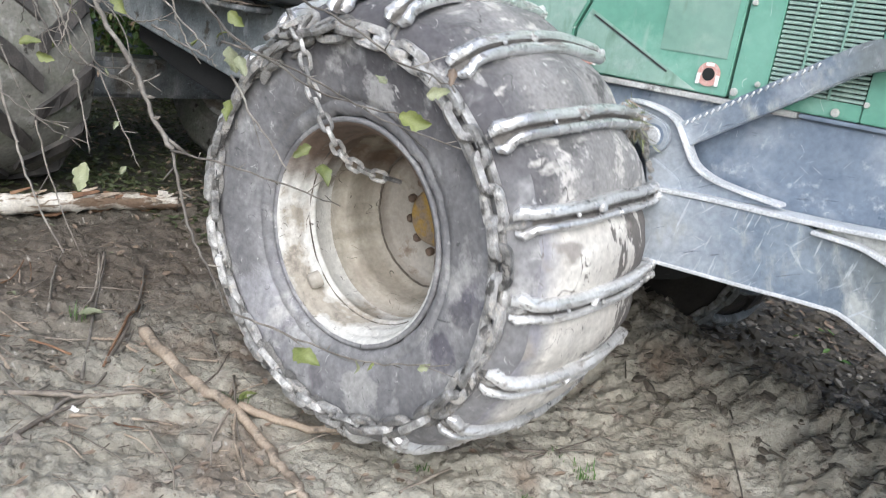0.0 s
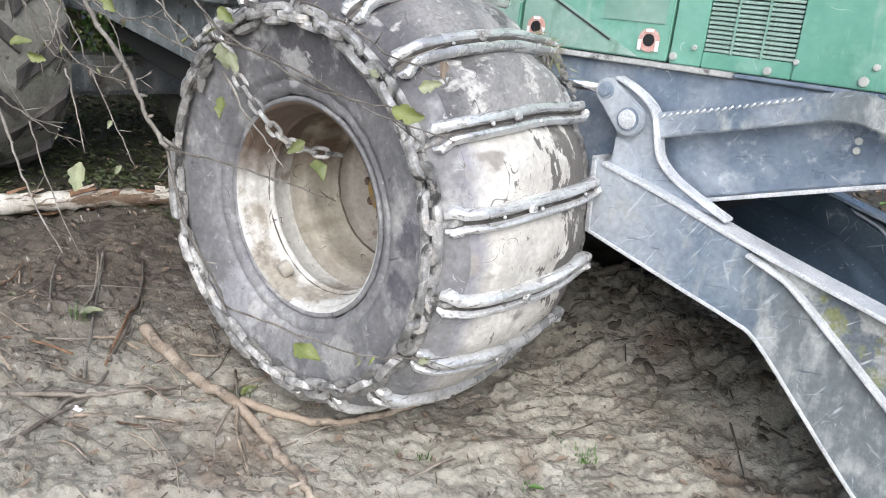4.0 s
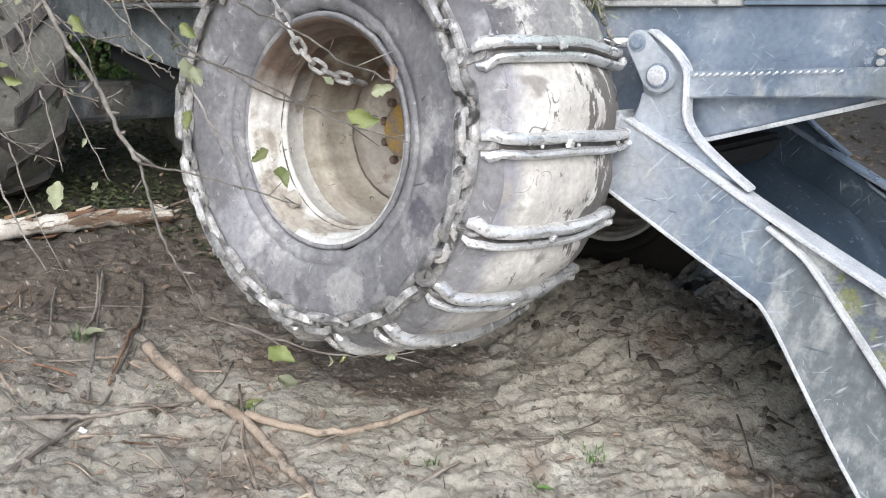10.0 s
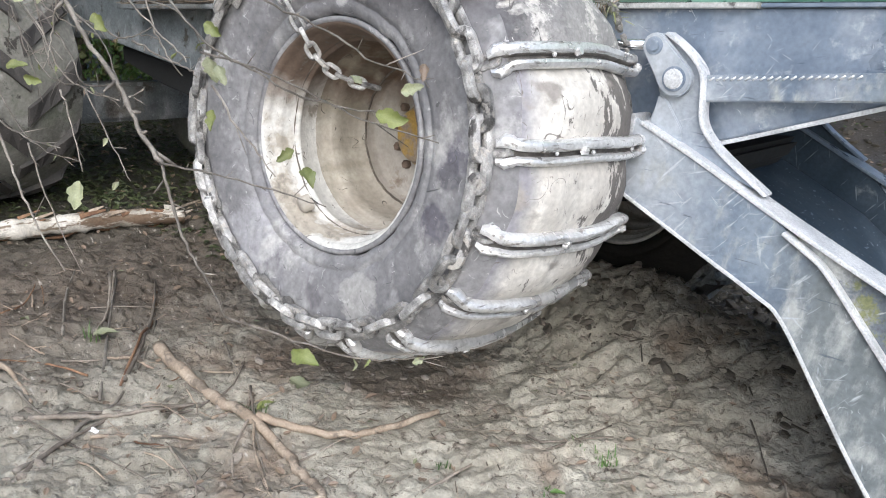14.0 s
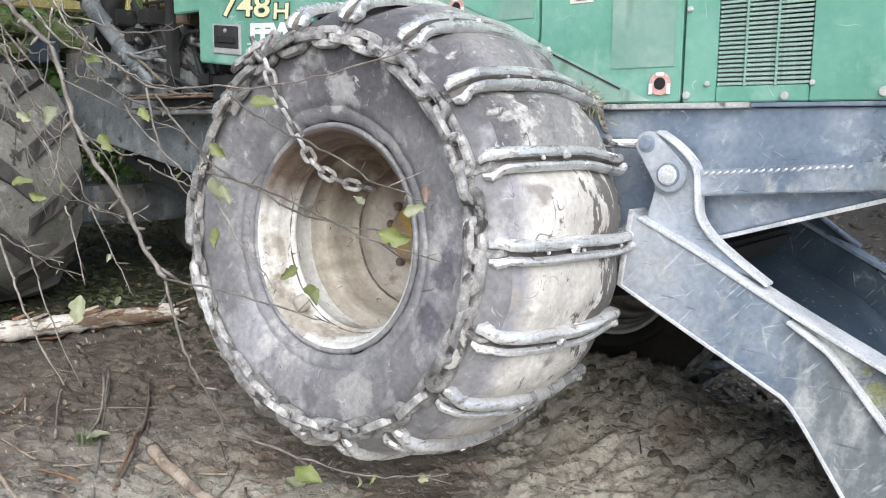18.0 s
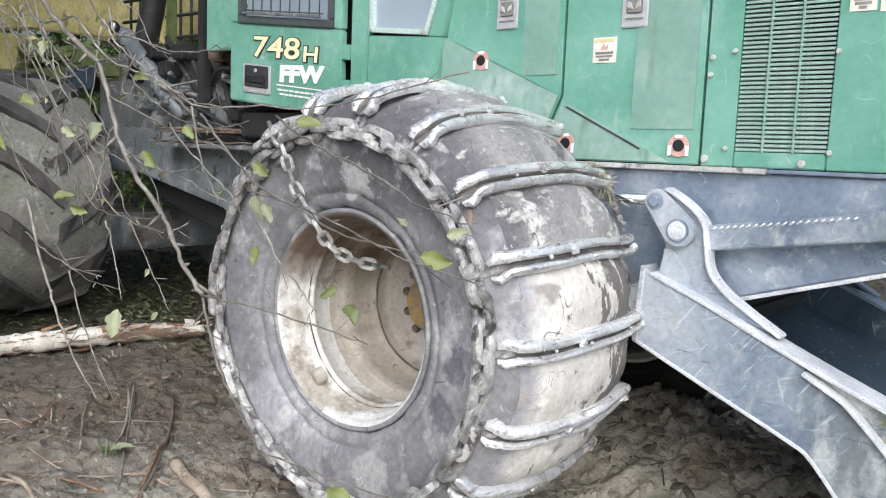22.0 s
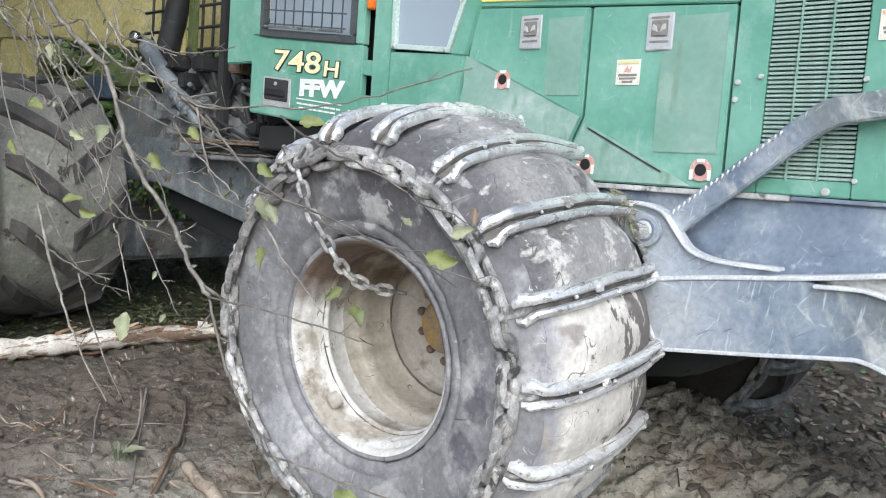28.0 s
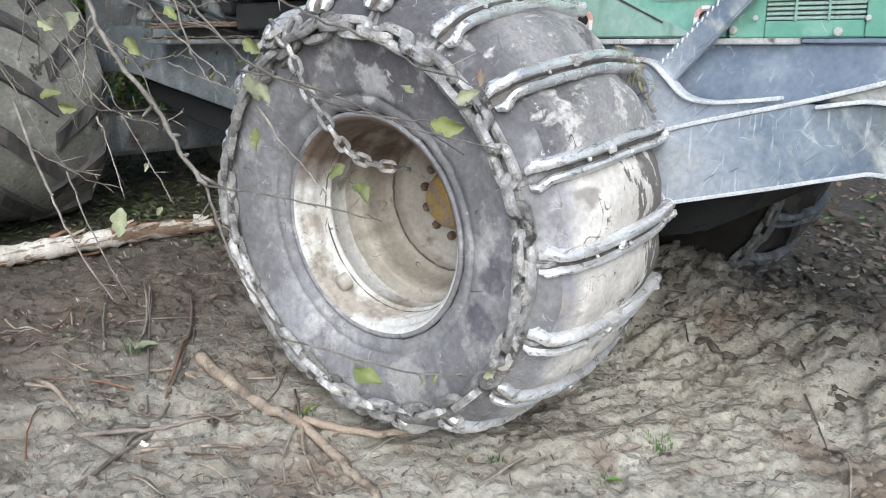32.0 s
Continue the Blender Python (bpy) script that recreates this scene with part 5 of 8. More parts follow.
place("boom_post", tube_mesh("boom_post", [(-3.68, -0.3, 1.2), (-3.56, -0.3, 1.55), (-3.42, -0.3, 1.95), (-3.2, -0.3, 2.6)], [0.1, 0.09, 0.085, 0.08], 12), BLACK, skidder, "dark upright post")
# cup with a chrome lens, added to give a glint above the cylinder
work_lamp = place("work_lamp", lathe_mesh("work_lamp", [(0.0, 0.06), (0.03, 0.055), (0.045, 0.03), (0.046, 0.0), (0.04, -0.006), (0.036, 0.0)], 18), BLACK, skidder, "small round cup added for a bright glint", pose(-3.62, -0.56, 1.56, 0, 0, 20))
place("lamp_lens", lathe_mesh("lamp_lens", [(0.037, 0.002), (0.02, -0.006), (0.0, -0.009)], 18), CHROME, work_lamp, "chrome lens added as the bright glint")
fit_rng = random.Random(61)
for k in range(8):
    x, z = fit_rng.uniform(-3.35, -2.2), fit_rng.uniform(0.8, 1.3)
    place("hose_fitting", bpy.data.meshes.get("hose_fitting") or lathe_mesh("hose_fitting", [(0.0, 0.0), (0.016, 0.0), (0.018, 0.006), (0.018, 0.03), (0.012, 0.034), (0.012, 0.06)], 8), fit_rng.choice((BOLT, MUDDY_STEEL, RUST)), skidder, "", pose(x, -0.52, z, fit_rng.uniform(-50, 50), fit_rng.uniform(-50, 50), 0))
box("rear_guard_post", -2.62, -2.54, -0.5, -0.44, 0.8, 2.4, BLACK, skidder, "", 0.008)
plate("boom_panel", [(-8.6, 1.95), (-7.0, 1.88), (-5.5, 1.70), (-4.5, 1.62), (-2.45, 1.6), (-2.45, 2.5), (-8.6, 2.5)], 0.35, 0.45, YELLOW_PAINT, skidder, "weathered yellow steel panel of the boom", 0.02)
plate("boom_flap", [(-7.6, 1.86), (-6.35, 1.74), (-6.2, 1.44), (-6.9, 1.4), (-7.7, 1.5)], 0.06, 0.12, YELLOW_PAINT, skidder, "muddy yellow plate under the boom panel", 0.015)
box("guard_strip", -3.54, -3.47, -0.24, -0.21, 1.34, 2.3, YELLOW_PAINT, skidder, "pale yellow upright strip", 0.006)
box("guard_strip", -3.39, -3.31, -0.26, -0.21, 1.3, 2.3, MOSS, skidder, "mossy upright strip", 0.01)
box("frame_plate", -4.48, -4.14, -0.5, -0.42, 1.12, 1.3, NAVY_AND_SHADED_BLUE, skidder, "dark blue plate behind the tyre", 0.01)
box("boom_ledge", -6.3, -3.9, -0.36, 0.4, 1.2, 1.34, MOSS, skidder, "mossy ledge under the boom panel", 0.03)
moss_rng = random.Random(17)
for k in range(16):
    bm = bmesh.new()
    bmesh.ops.create_icosphere(bm, subdivisions=2, radius=1)
    sx, sy, sz = moss_rng.uniform(0.12, 0.28), moss_rng.uniform(0.07, 0.13), moss_rng.uniform(0.05, 0.12)
    seed = Vector((moss_rng.uniform(0, 9), moss_rng.uniform(0, 9), 0))
    for v in bm.verts:
        n = 1.0 + 0.5 * noise.noise(v.co * 1.7 + seed) + 0.25 * noise.noise(v.co * 4.5 + seed)
        v.co = Vector((v.co.x * sx, v.co.y * sy, v.co.z * sz)) * n
    x = moss_rng.uniform(-6.0, -4.6)
    bmesh.ops.translate(bm, verts=bm.verts, vec=Vector((x, moss_rng.uniform(-0.25, 0.05), 1.36 + moss_rng.uniform(0.0, 0.2) * min(1.0, (-4.5 - x)))))
    part("moss_clump", bm, moss_rng.choice((MOSS, MOSS, WEED_MOSS)), skidder, "green moss and dirt heaped on the ledge" if k == 0 else "")
for k in range(7):
    z = 1.35 + 0.16 * k
    place("guard_bar", tube_mesh("guard_bar", [(-4.1, -0.2, z), (-2.45, -0.2, z)], 0.012, 6), BLACK, skidder)
for k in range(12):
    x = -4.0 + 0.14 * k
    place("guard_bar", tube_mesh("guard_bar", [(x, -0.19, 1.1), (x, -0.19, 2.5)], 0.012, 6), BLACK, skidder)
# made-up box, added to darken the background behind the hoses
box("winch_housing", -4.3, -2.5, -0.32, 0.34, 0.74, 1.4, MUDDY_STEEL, skidder, "muddy dark box added to darken the rear", 0.05)
plate("valve_block", [(-3.0, 0.82), (-2.4, 0.80), (-2.4, 1.05), (-2.7, 1.2), (-3.0, 1.12)], -0.40, -0.1, MUDDY_STEEL, skidder, "muddy valve block", 0.02)
# dark block standing in for the shaded cavity below the rear frame
plate("under_guard", [(-3.5, 0.46), (-2.27, 0.24), (-1.8, 0.24), (-1.8, 0.1), (-2.2, 0.05), (-3.0, 0.2), (-3.5, 0.35)], -0.3, 0.3, DARK, skidder, "dark block added for the shade under the rear frame", 0.01)
rng = random.Random(8)
for k in range(16):
    x, z = rng.uniform(-3.6, -2.3), rng.uniform(0.85, 1.35)
    w, h = rng.uniform(0.05, 0.16), rng.uniform(0.04, 0.14)
    box("valve_cover", x, x + w, -0.47, -0.3, z, z + h, rng.choice((BLACK, BLACK, RUST, MUDDY_STEEL)), skidder, "", 0.012)
for k in range(12):
    x, z = rng.uniform(-3.4, -2.1), rng.uniform(0.75, 1.2)
    pts = smooth_path([(x, -0.44, z), (x + rng.uniform(0.1, 0.3), -0.5, z + rng.uniform(-0.1, 0.1)), (x + rng.uniform(0.4, 0.7), -0.45, z + rng.uniform(-0.2, 0.2))], 5)
    place("cable", tube_mesh("cable", pts, rng.uniform(0.007, 0.014), 6), rng.choice((BLACK, BLACK, MUDDY_STEEL, BARK)), skidder, "thin cable along the rear frame")
for k in range(7):
    x0, x1 = -3.2 + 0.2 * k, -2.0 + rng.uniform(-0.3, 0.2)
    pts = smooth_path([(x0, -0.35 + rng.uniform(-0.05, 0.05), 1.1 + rng.uniform(0, 0.4)), ((x0 + x1) / 2, -0.4, 0.85 + rng.uniform(0, 0.25)), (x1, -0.3, 0.95 + rng.uniform(0, 0.2))], 6)
    place("hose", tube_mesh("hose", pts, 0.022, 8), BLACK, skidder, "black hydraulic hose")

# --- dirt and broken twigs lying on the rear steps
litter_rng = random.Random(71)
for x0, x1, y0, y1, z in ((-2.98, -1.92, -0.61, -0.42, 0.731), (-2.83, -2.02, -0.63, -0.44, 0.8165), (-4.2, -2.6, -0.3, 0.3, 1.401)):
    verts, faces = [], []
    for k in range(190):
        c = Vector((litter_rng.uniform(x0, x1), litter_rng.uniform(y0, y1), z + litter_rng.uniform(0.001, 0.012)))
        a = litter_rng.uniform(0, 6.3)
        d = Vector((math.cos(a), math.sin(a), litter_rng.uniform(-0.1, 0.1))) * litter_rng.choice((0.015, 0.025, 0.08))
        w = Vector((-math.sin(a), math.cos(a), 0.3)) * litter_rng.uniform(0.003, 0.012)
        o = len(verts)
        verts += [tuple(c - d - w), tuple(c + d - w * 0.5), tuple(c + d + w * 0.5), tuple(c - d + w), tuple(c + Vector((0, 0, 0.008)))]
        faces += [(o, o + 1, o + 4), (o + 1, o + 2, o + 4), (o + 2, o + 3, o + 4), (o + 3, o, o + 4)]
    tagged(place("step_litter", mesh_of("step_litter", verts, faces), litter_rng.choice((CLOD, BARK, LEAF_BROWN)), skidder), "mud crumbs and broken twigs on a steel step", kind="stuff")

# --- push arm, its poses are turns about the arm's pivot
PIVOT = (0.70, 0.087)


def arm_xy(points):
    return [(x - PIVOT[0], z - PIVOT[1]) for x, z in points]


def strip(path, w):
    """An outline of a band of width w above a path in x and z."""
    up = []
    for i, (x, z) in enumerate(path):
        a, b = path[max(i - 1, 0)], path[min(i + 1, len(path) - 1)]
        d = Vector((b[0] - a[0], b[1] - a[1])).normalized()
        up.append((x - d.y * w, z + d.x * w))
    return list(path) + up[::-1]


def curve2(points, steps=4):
    return [(p.x, p.z) for p in smooth_path([(x, 0, z) for x, z in points], steps)]


def push_arm(mirror, paint, edge):
    arm = new("push_arm")
    arm.parent = skidder

    def y(a, b):
        return (a, b) if not mirror else (-b, -a)
    beam = [(0.795, 0.33), (0.838, 0.312), (1.425, 0.135), (1.50, 0.075), (1.637, 0.009), (2.02, -0.312), (2.35, -0.60), (2.28, -0.93), (1.947, -0.619), (1.547, -0.207), (1.44, -0.157), (0.812, 0.033)]
    plate("beam_side", arm_xy(beam), *y(-0.765, -0.74), paint, arm, "scratched blue-grey arm plate", 0.005)
    plate("beam_side", arm_xy(beam), *y(-0.665, -0.645), paint, arm, "", 0.005)
    top = curve2([(0.84, 0.305), (1.1, 0.232), (1.425, 0.128), (1.7, 0.05), (1.953, -0.02), (2.3, -0.13)])
    plate("top_plate", arm_xy(strip(top, 0.016)), *y(-0.775, -0.635), edge, arm, "bare worn top plate of the arm", 0.003)
    low = curve2([(0.812, 0.03), (1.2, -0.09), (1.44, -0.162), (1.547, -0.212), (1.75, -0.42), (1.947, -0.624), (2.28, -0.94)])
    plate("bottom_plate", arm_xy(strip(low, 0.014)), *y(-0.772, -0.64), edge, arm, "", 0.003)
    front = curve2([(1.46, 0.09), (1.56, 0.05), (1.637, 0.009), (1.83, -0.15), (2.02, -0.312), (2.35, -0.60)])
    plate("front_flange", arm_xy(strip(front, 0.014)), *y(-0.79, -0.66), edge, arm, "", 0.003)
    web = [(1.47, 0.112)] + curve2([(1.6, 0.078), (1.953, -0.024), (2.3, -0.134)]) + [(2.36, -0.60)] + curve2([(2.35, -0.592), (2.02, -0.302), (1.83, -0.14), (1.637, 0.018), (1.53, 0.07)])
    plate("dirty_web", arm_xy(web), *y(-0.742, -0.722), ARM_DIRT if not mirror else paint, arm, "web plate under dried dirt and moss", 0.003)
    plate("end_plate", arm_xy([(0.795, 0.335), (0.815, 0.335), (0.83, 0.03), (0.808, 0.03)]), *y(-0.772, -0.64), edge, arm, "", 0.003)
    ear = [(0.77, 0.60), (0.785, 0.635), (0.827, 0.645), (0.89, 0.62), (0.95, 0.585), (1.005, 0.535), (1.03, 0.45), (1.055, 0.37), (1.12, 0.31), (1.353, 0.185), (1.1, 0.23), (0.845, 0.305), (0.86, 0.42), (0.80, 0.54)]
    plate("ear_plate", arm_xy(ear), *y(-0.715, -0.69), paint, arm, "", 0.004)
    rim = curve2([(0.827, 0.638), (0.89, 0.612), (0.95, 0.577), (0.998, 0.53), (1.022, 0.45), (1.048, 0.365), (1.115, 0.30), (1.22, 0.243), (1.353, 0.182)])
    plate("ear_rim", arm_xy(strip(rim, 0.014)), *y(-0.74, -0.67), edge, arm, "bright worn rim of the ear plate", 0.003)
    plate("pin_plate", arm_xy(pear_outline((0.804, 0.592), 0.048, (0.913, 0.495), 0.066)), *y(-0.752, -0.722), paint, arm, "pear-shaped pin plate", 0.006)
    plate("pin_washer", arm_xy(disc_outline(0.804, 0.592, 0.034, 18)), *y(-0.758, -0.748), BLUE, arm, "", 0.003)
    plate("pin", arm_xy(disc_outline(0.804, 0.592, 0.023, 16)), *y(-0.77, -0.65), BLUE, arm, "", 0.006)
    plate("pin", arm_xy(disc_outline(0.913, 0.495, 0.038, 20)), *y(-0.766, -0.65), WORN_EDGE, arm, "big worn pin", 0.008)
    plate("pin_washer", arm_xy(disc_outline(0.913, 0.495, 0.046, 24)), *y(-0.758, -0.748), BLUE, arm, "", 0.003)
    plate("lower_web", arm_xy([(0.862, 0.42), (0.90, 0.41), (0.985, 0.325), (1.0, 0.27), (0.86, 0.305)]), *y(-0.73, -0.716), paint, arm, "", 0.004)
    strut = [(0.98, 0.425)] + curve2([(1.3, 0.51), (1.55, 0.575), (1.66, 0.597), (1.76, 0.585), (2.05, 0.50)]) + curve2([(2.05, 0.60), (1.80, 0.675), (1.70, 0.70), (1.60, 0.686), (1.3, 0.607)]) + [(0.98, 0.525)]
    plate("strut", arm_xy(strut), *y(-0.712, -0.672), paint, arm, "bent blue-grey strut", 0.006)
    for i in range(20):
        x = 1.03 + 0.025 * i
        z = 0.534 + (x - 1.03) * 0.262
        p0, p1 = (x - PIVOT[0], y(-0.714, 0)[0], z - 0.016 - PIVOT[1]), (x + 0.014 - PIVOT[0], y(-0.714, 0)[0], z - 0.001 - PIVOT[1])
        place("weld_tooth", tube_mesh("weld_tooth", [p0, p1], 0.0036, 6), WORN_EDGE, arm)
    plate("pivot_boss", disc_outline(0, 0, 0.09, 20), *y(-0.78, -0.62), MUDDY_STEEL, arm, "", 0.008)
    plate("pivot_link", arm_xy([(0.66, 0.16), (0.83, 0.31), (0.83, 0.04), (0.66, 0.02)]), *y(-0.735, -0.66), paint, arm, "", 0.006)
    if not mirror:
        deck = [(1.0, 0.09), (1.45, -0.05), (1.6, -0.13), (2.0, -0.46), (2.32, -0.76), (2.32, -0.80), (1.98, -0.51), (1.58, -0.18), (1.44, -0.1), (1.0, 0.04)]
        plate("cross_plate", arm_xy(deck), -0.644, 0.644, NAVY_AND_SHADED_BLUE, arm, "dark blue plate joining the two arms", 0.005)
    return arm


near_arm = tagged(push_arm(False, ARM_BLUE, WORN_EDGE), "scratched blue-grey push arm of the blade")
far_arm = tagged(push_arm(True, NAVY_AND_SHADED_BLUE, BLUE), "push arm on the other side with shade put into its paint")
cylinder_rod = place("cylinder_rod", tube_mesh("cylinder_rod", [(0.02, 0, 0.0), (-0.5, 0, 0.005)], 0.022, 14), CHROME, skidder, "chrome rod of the blade cylinder")
place("rod_eye", tube_mesh("rod_eye", [(0.0, -0.03, 0), (0.0, 0.03, 0)], 0.045, 16), MUDDY_STEEL, cylinder_rod)
place("blade_cylinder", tube_mesh("blade_cylinder", [(0.42, -0.70, 0.605), (-0.6, -0.70, 0.62)], 0.05, 16), BLACK, skidder, "black barrel of the blade cylinder")

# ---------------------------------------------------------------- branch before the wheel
VIEW_POINT = Vector((2.25, -2.11, 1.81))
branch = tagged(new("branch"), "thin bare branch with a few yellow-green leaves", "branch")
brng = random.Random(21)
nodes = []


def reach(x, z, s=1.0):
    """A branch point, slid off its plane along the camera's line of sight."""
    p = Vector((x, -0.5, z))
    return VIEW_POINT + (p - VIEW_POINT) * s


def twig(pts, r0, r1, s0=1.0, s1=1.0, name="twig"):
    n = len(pts)
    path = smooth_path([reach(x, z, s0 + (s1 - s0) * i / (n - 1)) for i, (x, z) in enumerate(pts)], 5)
    path = [p + Vector([brng.uniform(-0.0045, 0.0045) for _ in range(3)]) for p in path]
    place(name, tube_mesh(name, path, [1.18 * (r0 + (r1 - r0) * i / (len(path) - 1)) for i in range(len(path))], 6, brng.randint(0, 999), 0.2), TWIG, branch)
    nodes.extend(path[2:-1:2])
    # buds and short side shoots
    for p, q in list(zip(path, path[1:]))[2::3]:
        d = (q - p).normalized()
        side = Vector([brng.uniform(-1, 1) for _ in range(3)]).cross(d).normalized()
        tip = p + (d * 0.7 + side).normalized() * brng.choice((0.012, 0.02, 0.03, 0.06, 0.1)) * brng.uniform(0.8, 1.2)
        place("bud", tube_mesh("bud", [p, (p + tip) / 2, tip], [r1 * 1.0, r1 * 1.1, r1 * 0.5], 5), TWIG, branch)


twig([(-1.75, 2.32), (-1.42, 2.06), (-1.14, 1.93), (-1.0, 1.86), (-0.84, 1.61), (-0.72, 1.5), (-0.47, 1.33), (-0.35, 1.21), (-0.23, 1.13)], 0.0095, 0.007, 1.0, 1.0, "limb")
twig([(-0.23, 1.13), (-0.16, 1.0), (-0.08, 0.88), (0.04, 0.78), (0.15, 0.69)], 0.005, 0.003, 1.0, 1.03)
twig([(0.15, 0.69), (0.43, 0.72), (0.73, 0.76), (0.9, 0.82), (1.06, 0.89)], 0.0035, 0.0015, 1.03, 1.0)
twig([(-0.23, 1.13), (0.13, 1.16), (0.4, 1.17), (0.59, 1.18)], 0.0035, 0.0015)
twig([(-0.3, 1.75), (-0.19, 1.67), (0.05, 1.55), (0.3, 1.51), (0.52, 1.48), (0.7, 1.45), (0.97, 1.44)], 0.004, 0.0016)
twig([(0.1, 1.78), (0.29, 1.71), (0.5, 1.67), (0.7, 1.61), (0.84, 1.59), (0.92, 1.57)], 0.0035, 0.0016)
twig([(-1.6, 1.1), (-1.43, 1.05), (-1.14, 1.03), (-0.91, 1.04)], 0.004, 0.002)
twig([(-1.6, 1.25), (-1.44, 0.99), (-1.3, 0.82), (-1.16, 0.68), (-0.91, 0.53)], 0.006, 0.003)
twig([(-0.72, 1.3), (-0.53, 1.12), (-0.42, 1.02)], 0.003, 0.0016)
twig([(-0.5, 1.7), (-0.38, 1.62), (-0.19, 1.54), (-0.09, 1.49)], 0.003, 0.002)
twig([(-1.25, 1.75), (-1.09, 1.59), (-0.84, 1.43), (-0.72, 1.32), (-0.47, 1.36)], 0.004, 0.002)
UP = [((-1.75, 2.3), (-1.64, 2.09), (-1.36, 1.91), (-1.08, 1.75), (-0.89, 1.6), (-0.61, 1.5), (-0.47, 1.34)), ((-1.2, 2.05), (-0.94, 1.9), (-0.61, 1.85), (-0.31, 1.77), (-0.03, 1.8), (0.27, 1.82), (0.59, 1.89), (0.84, 1.96)),
      ((-2.2, 2.2), (-1.99, 2.06), (-1.62, 1.88), (-1.23, 1.58), (-0.88, 1.39)), ((-2.05, 1.9), (-1.89, 1.58), (-1.58, 1.31), (-1.29, 1.08), (-1.08, 1.01), (-0.78, 1.02)), ((-1.18, 1.01), (-1.06, 0.82), (-0.77, 0.56)),
      ((-0.92, 1.76), (-0.51, 1.68), (-0.16, 1.64), (0.06, 1.54)), ((-0.02, 1.53), (0.21, 1.52), (0.42, 1.47), (0.65, 1.47), (0.86, 1.48))]
for k, pts in enumerate(UP):
    twig(pts, 0.0055 if k in (0, 2) else 0.0038, 0.0017, 1.0, 1.04)
FINE = [((-0.99, 2.05), (-0.9, 1.97), (-0.74, 1.9), (-0.54, 1.83), (-0.36, 1.79), (-0.19, 1.78)), ((-1.71, 2.06), (-1.58, 1.9), (-1.41, 1.74), (-1.25, 1.61), (-1.07, 1.51)), ((-1.45, 1.87), (-1.26, 1.73), (-1.08, 1.62), (-0.96, 1.56), (-0.78, 1.52), (-0.62, 1.51)),
        ((-0.97, 2.1), (-0.9, 2.0), (-0.73, 1.98), (-0.49, 1.95), (-0.28, 1.96), (-0.16, 1.98)), ((-0.78, 1.85), (-0.67, 1.79), (-0.53, 1.74), (-0.35, 1.71), (-0.19, 1.71), (-0.04, 1.75)), ((-0.4, 1.52), (-0.24, 1.49), (-0.09, 1.47), (-0.03, 1.45)),
        ((-0.36, 1.77), (-0.28, 1.58), (-0.21, 1.51), (-0.12, 1.44)), ((-1.07, 1.51), (-0.89, 1.34), (-0.68, 1.3), (-0.48, 1.3)), ((-1.71, 2.09), (-1.73, 1.94), (-1.55, 1.83)), ((-1.01, 2.02), (-1.04, 1.86), (-1.06, 1.69)), ((-0.75, 1.92), (-0.83, 1.79), (-0.65, 1.77)),
        ((-1.33, 1.96), (-1.09, 1.92), (-1.0, 1.97)), ((-2.0, 2.03), (-1.64, 1.94), (-1.37, 1.81), (-1.16, 1.74)), ((-1.95, 2.08), (-1.65, 1.99), (-1.37, 1.88)), ((-0.9, 1.27), (-0.84, 1.18), (-0.77, 1.02), (-0.75, 0.98)), ((-1.3, 1.52), (-1.16, 1.42), (-0.98, 1.31), (-0.68, 1.31), (-0.48, 1.28)),
        ((-0.46, 1.28), (-0.41, 1.33), (-0.34, 1.36)), ((0.05, 1.44), (0.17, 1.33), (0.28, 1.27), (0.36, 1.21))]
for k, pts in enumerate(FINE):
    twig(pts, 0.0036, 0.0016, 1.0, 1.02)
for k in range(26):
    x, z = brng.uniform(-2.3, -0.8), brng.uniform(1.55, 2.35)
    dx, dz = brng.choice((1, 1, 1, -0.5)) * brng.uniform(0.15, 0.7), brng.uniform(-0.6, 0.12)
    pts = [(x + dx * f, z + dz * f ** 1.4 + brng.uniform(-0.035, 0.035)) for f in (0, 0.2, 0.42, 0.6, 0.8, 1.0)]
    s = brng.uniform(0.93, 1.12)
    twig(pts, brng.uniform(0.002, 0.0055), 0.0015, s, s + brng.uniform(-0.05, 0.05))


def leaf_mesh(name, length, width, curl, seed):
    """A withered leaf with a midrib fold, a ragged edge and a curled blade."""
    r = random.Random(seed)
    verts, faces, n = [], [], 11
    twist = r.uniform(-0.9, 0.9)
    for i in range(n + 1):
        f = i / n
        w = width * (math.sin(math.pi * min(1, f ** 0.8 * 0.96 + 0.03)) ** 0.75) + 0.0004
        z = curl * math.sin(f * 2.6) * length
        a = twist * f
        for s in (-1, -0.5, 0, 0.5, 1):
            t = s * w / 2 * (1 if abs(s) < 1 else r.uniform(0.62, 1.18))
            h = abs(s) * w * 0.3 + r.uniform(-1, 1) * 0.002
            verts.append((f * length, t * math.cos(a) - h * math.sin(a), z + t * math.sin(a) + h * math.cos(a)))
    for i in range(n):
        for j in range(4):
            faces.append((i * 5 + j, i * 5 + j + 1, i * 5 + j + 6, i * 5 + j + 5))
    return mesh_of(name, verts, faces, True)


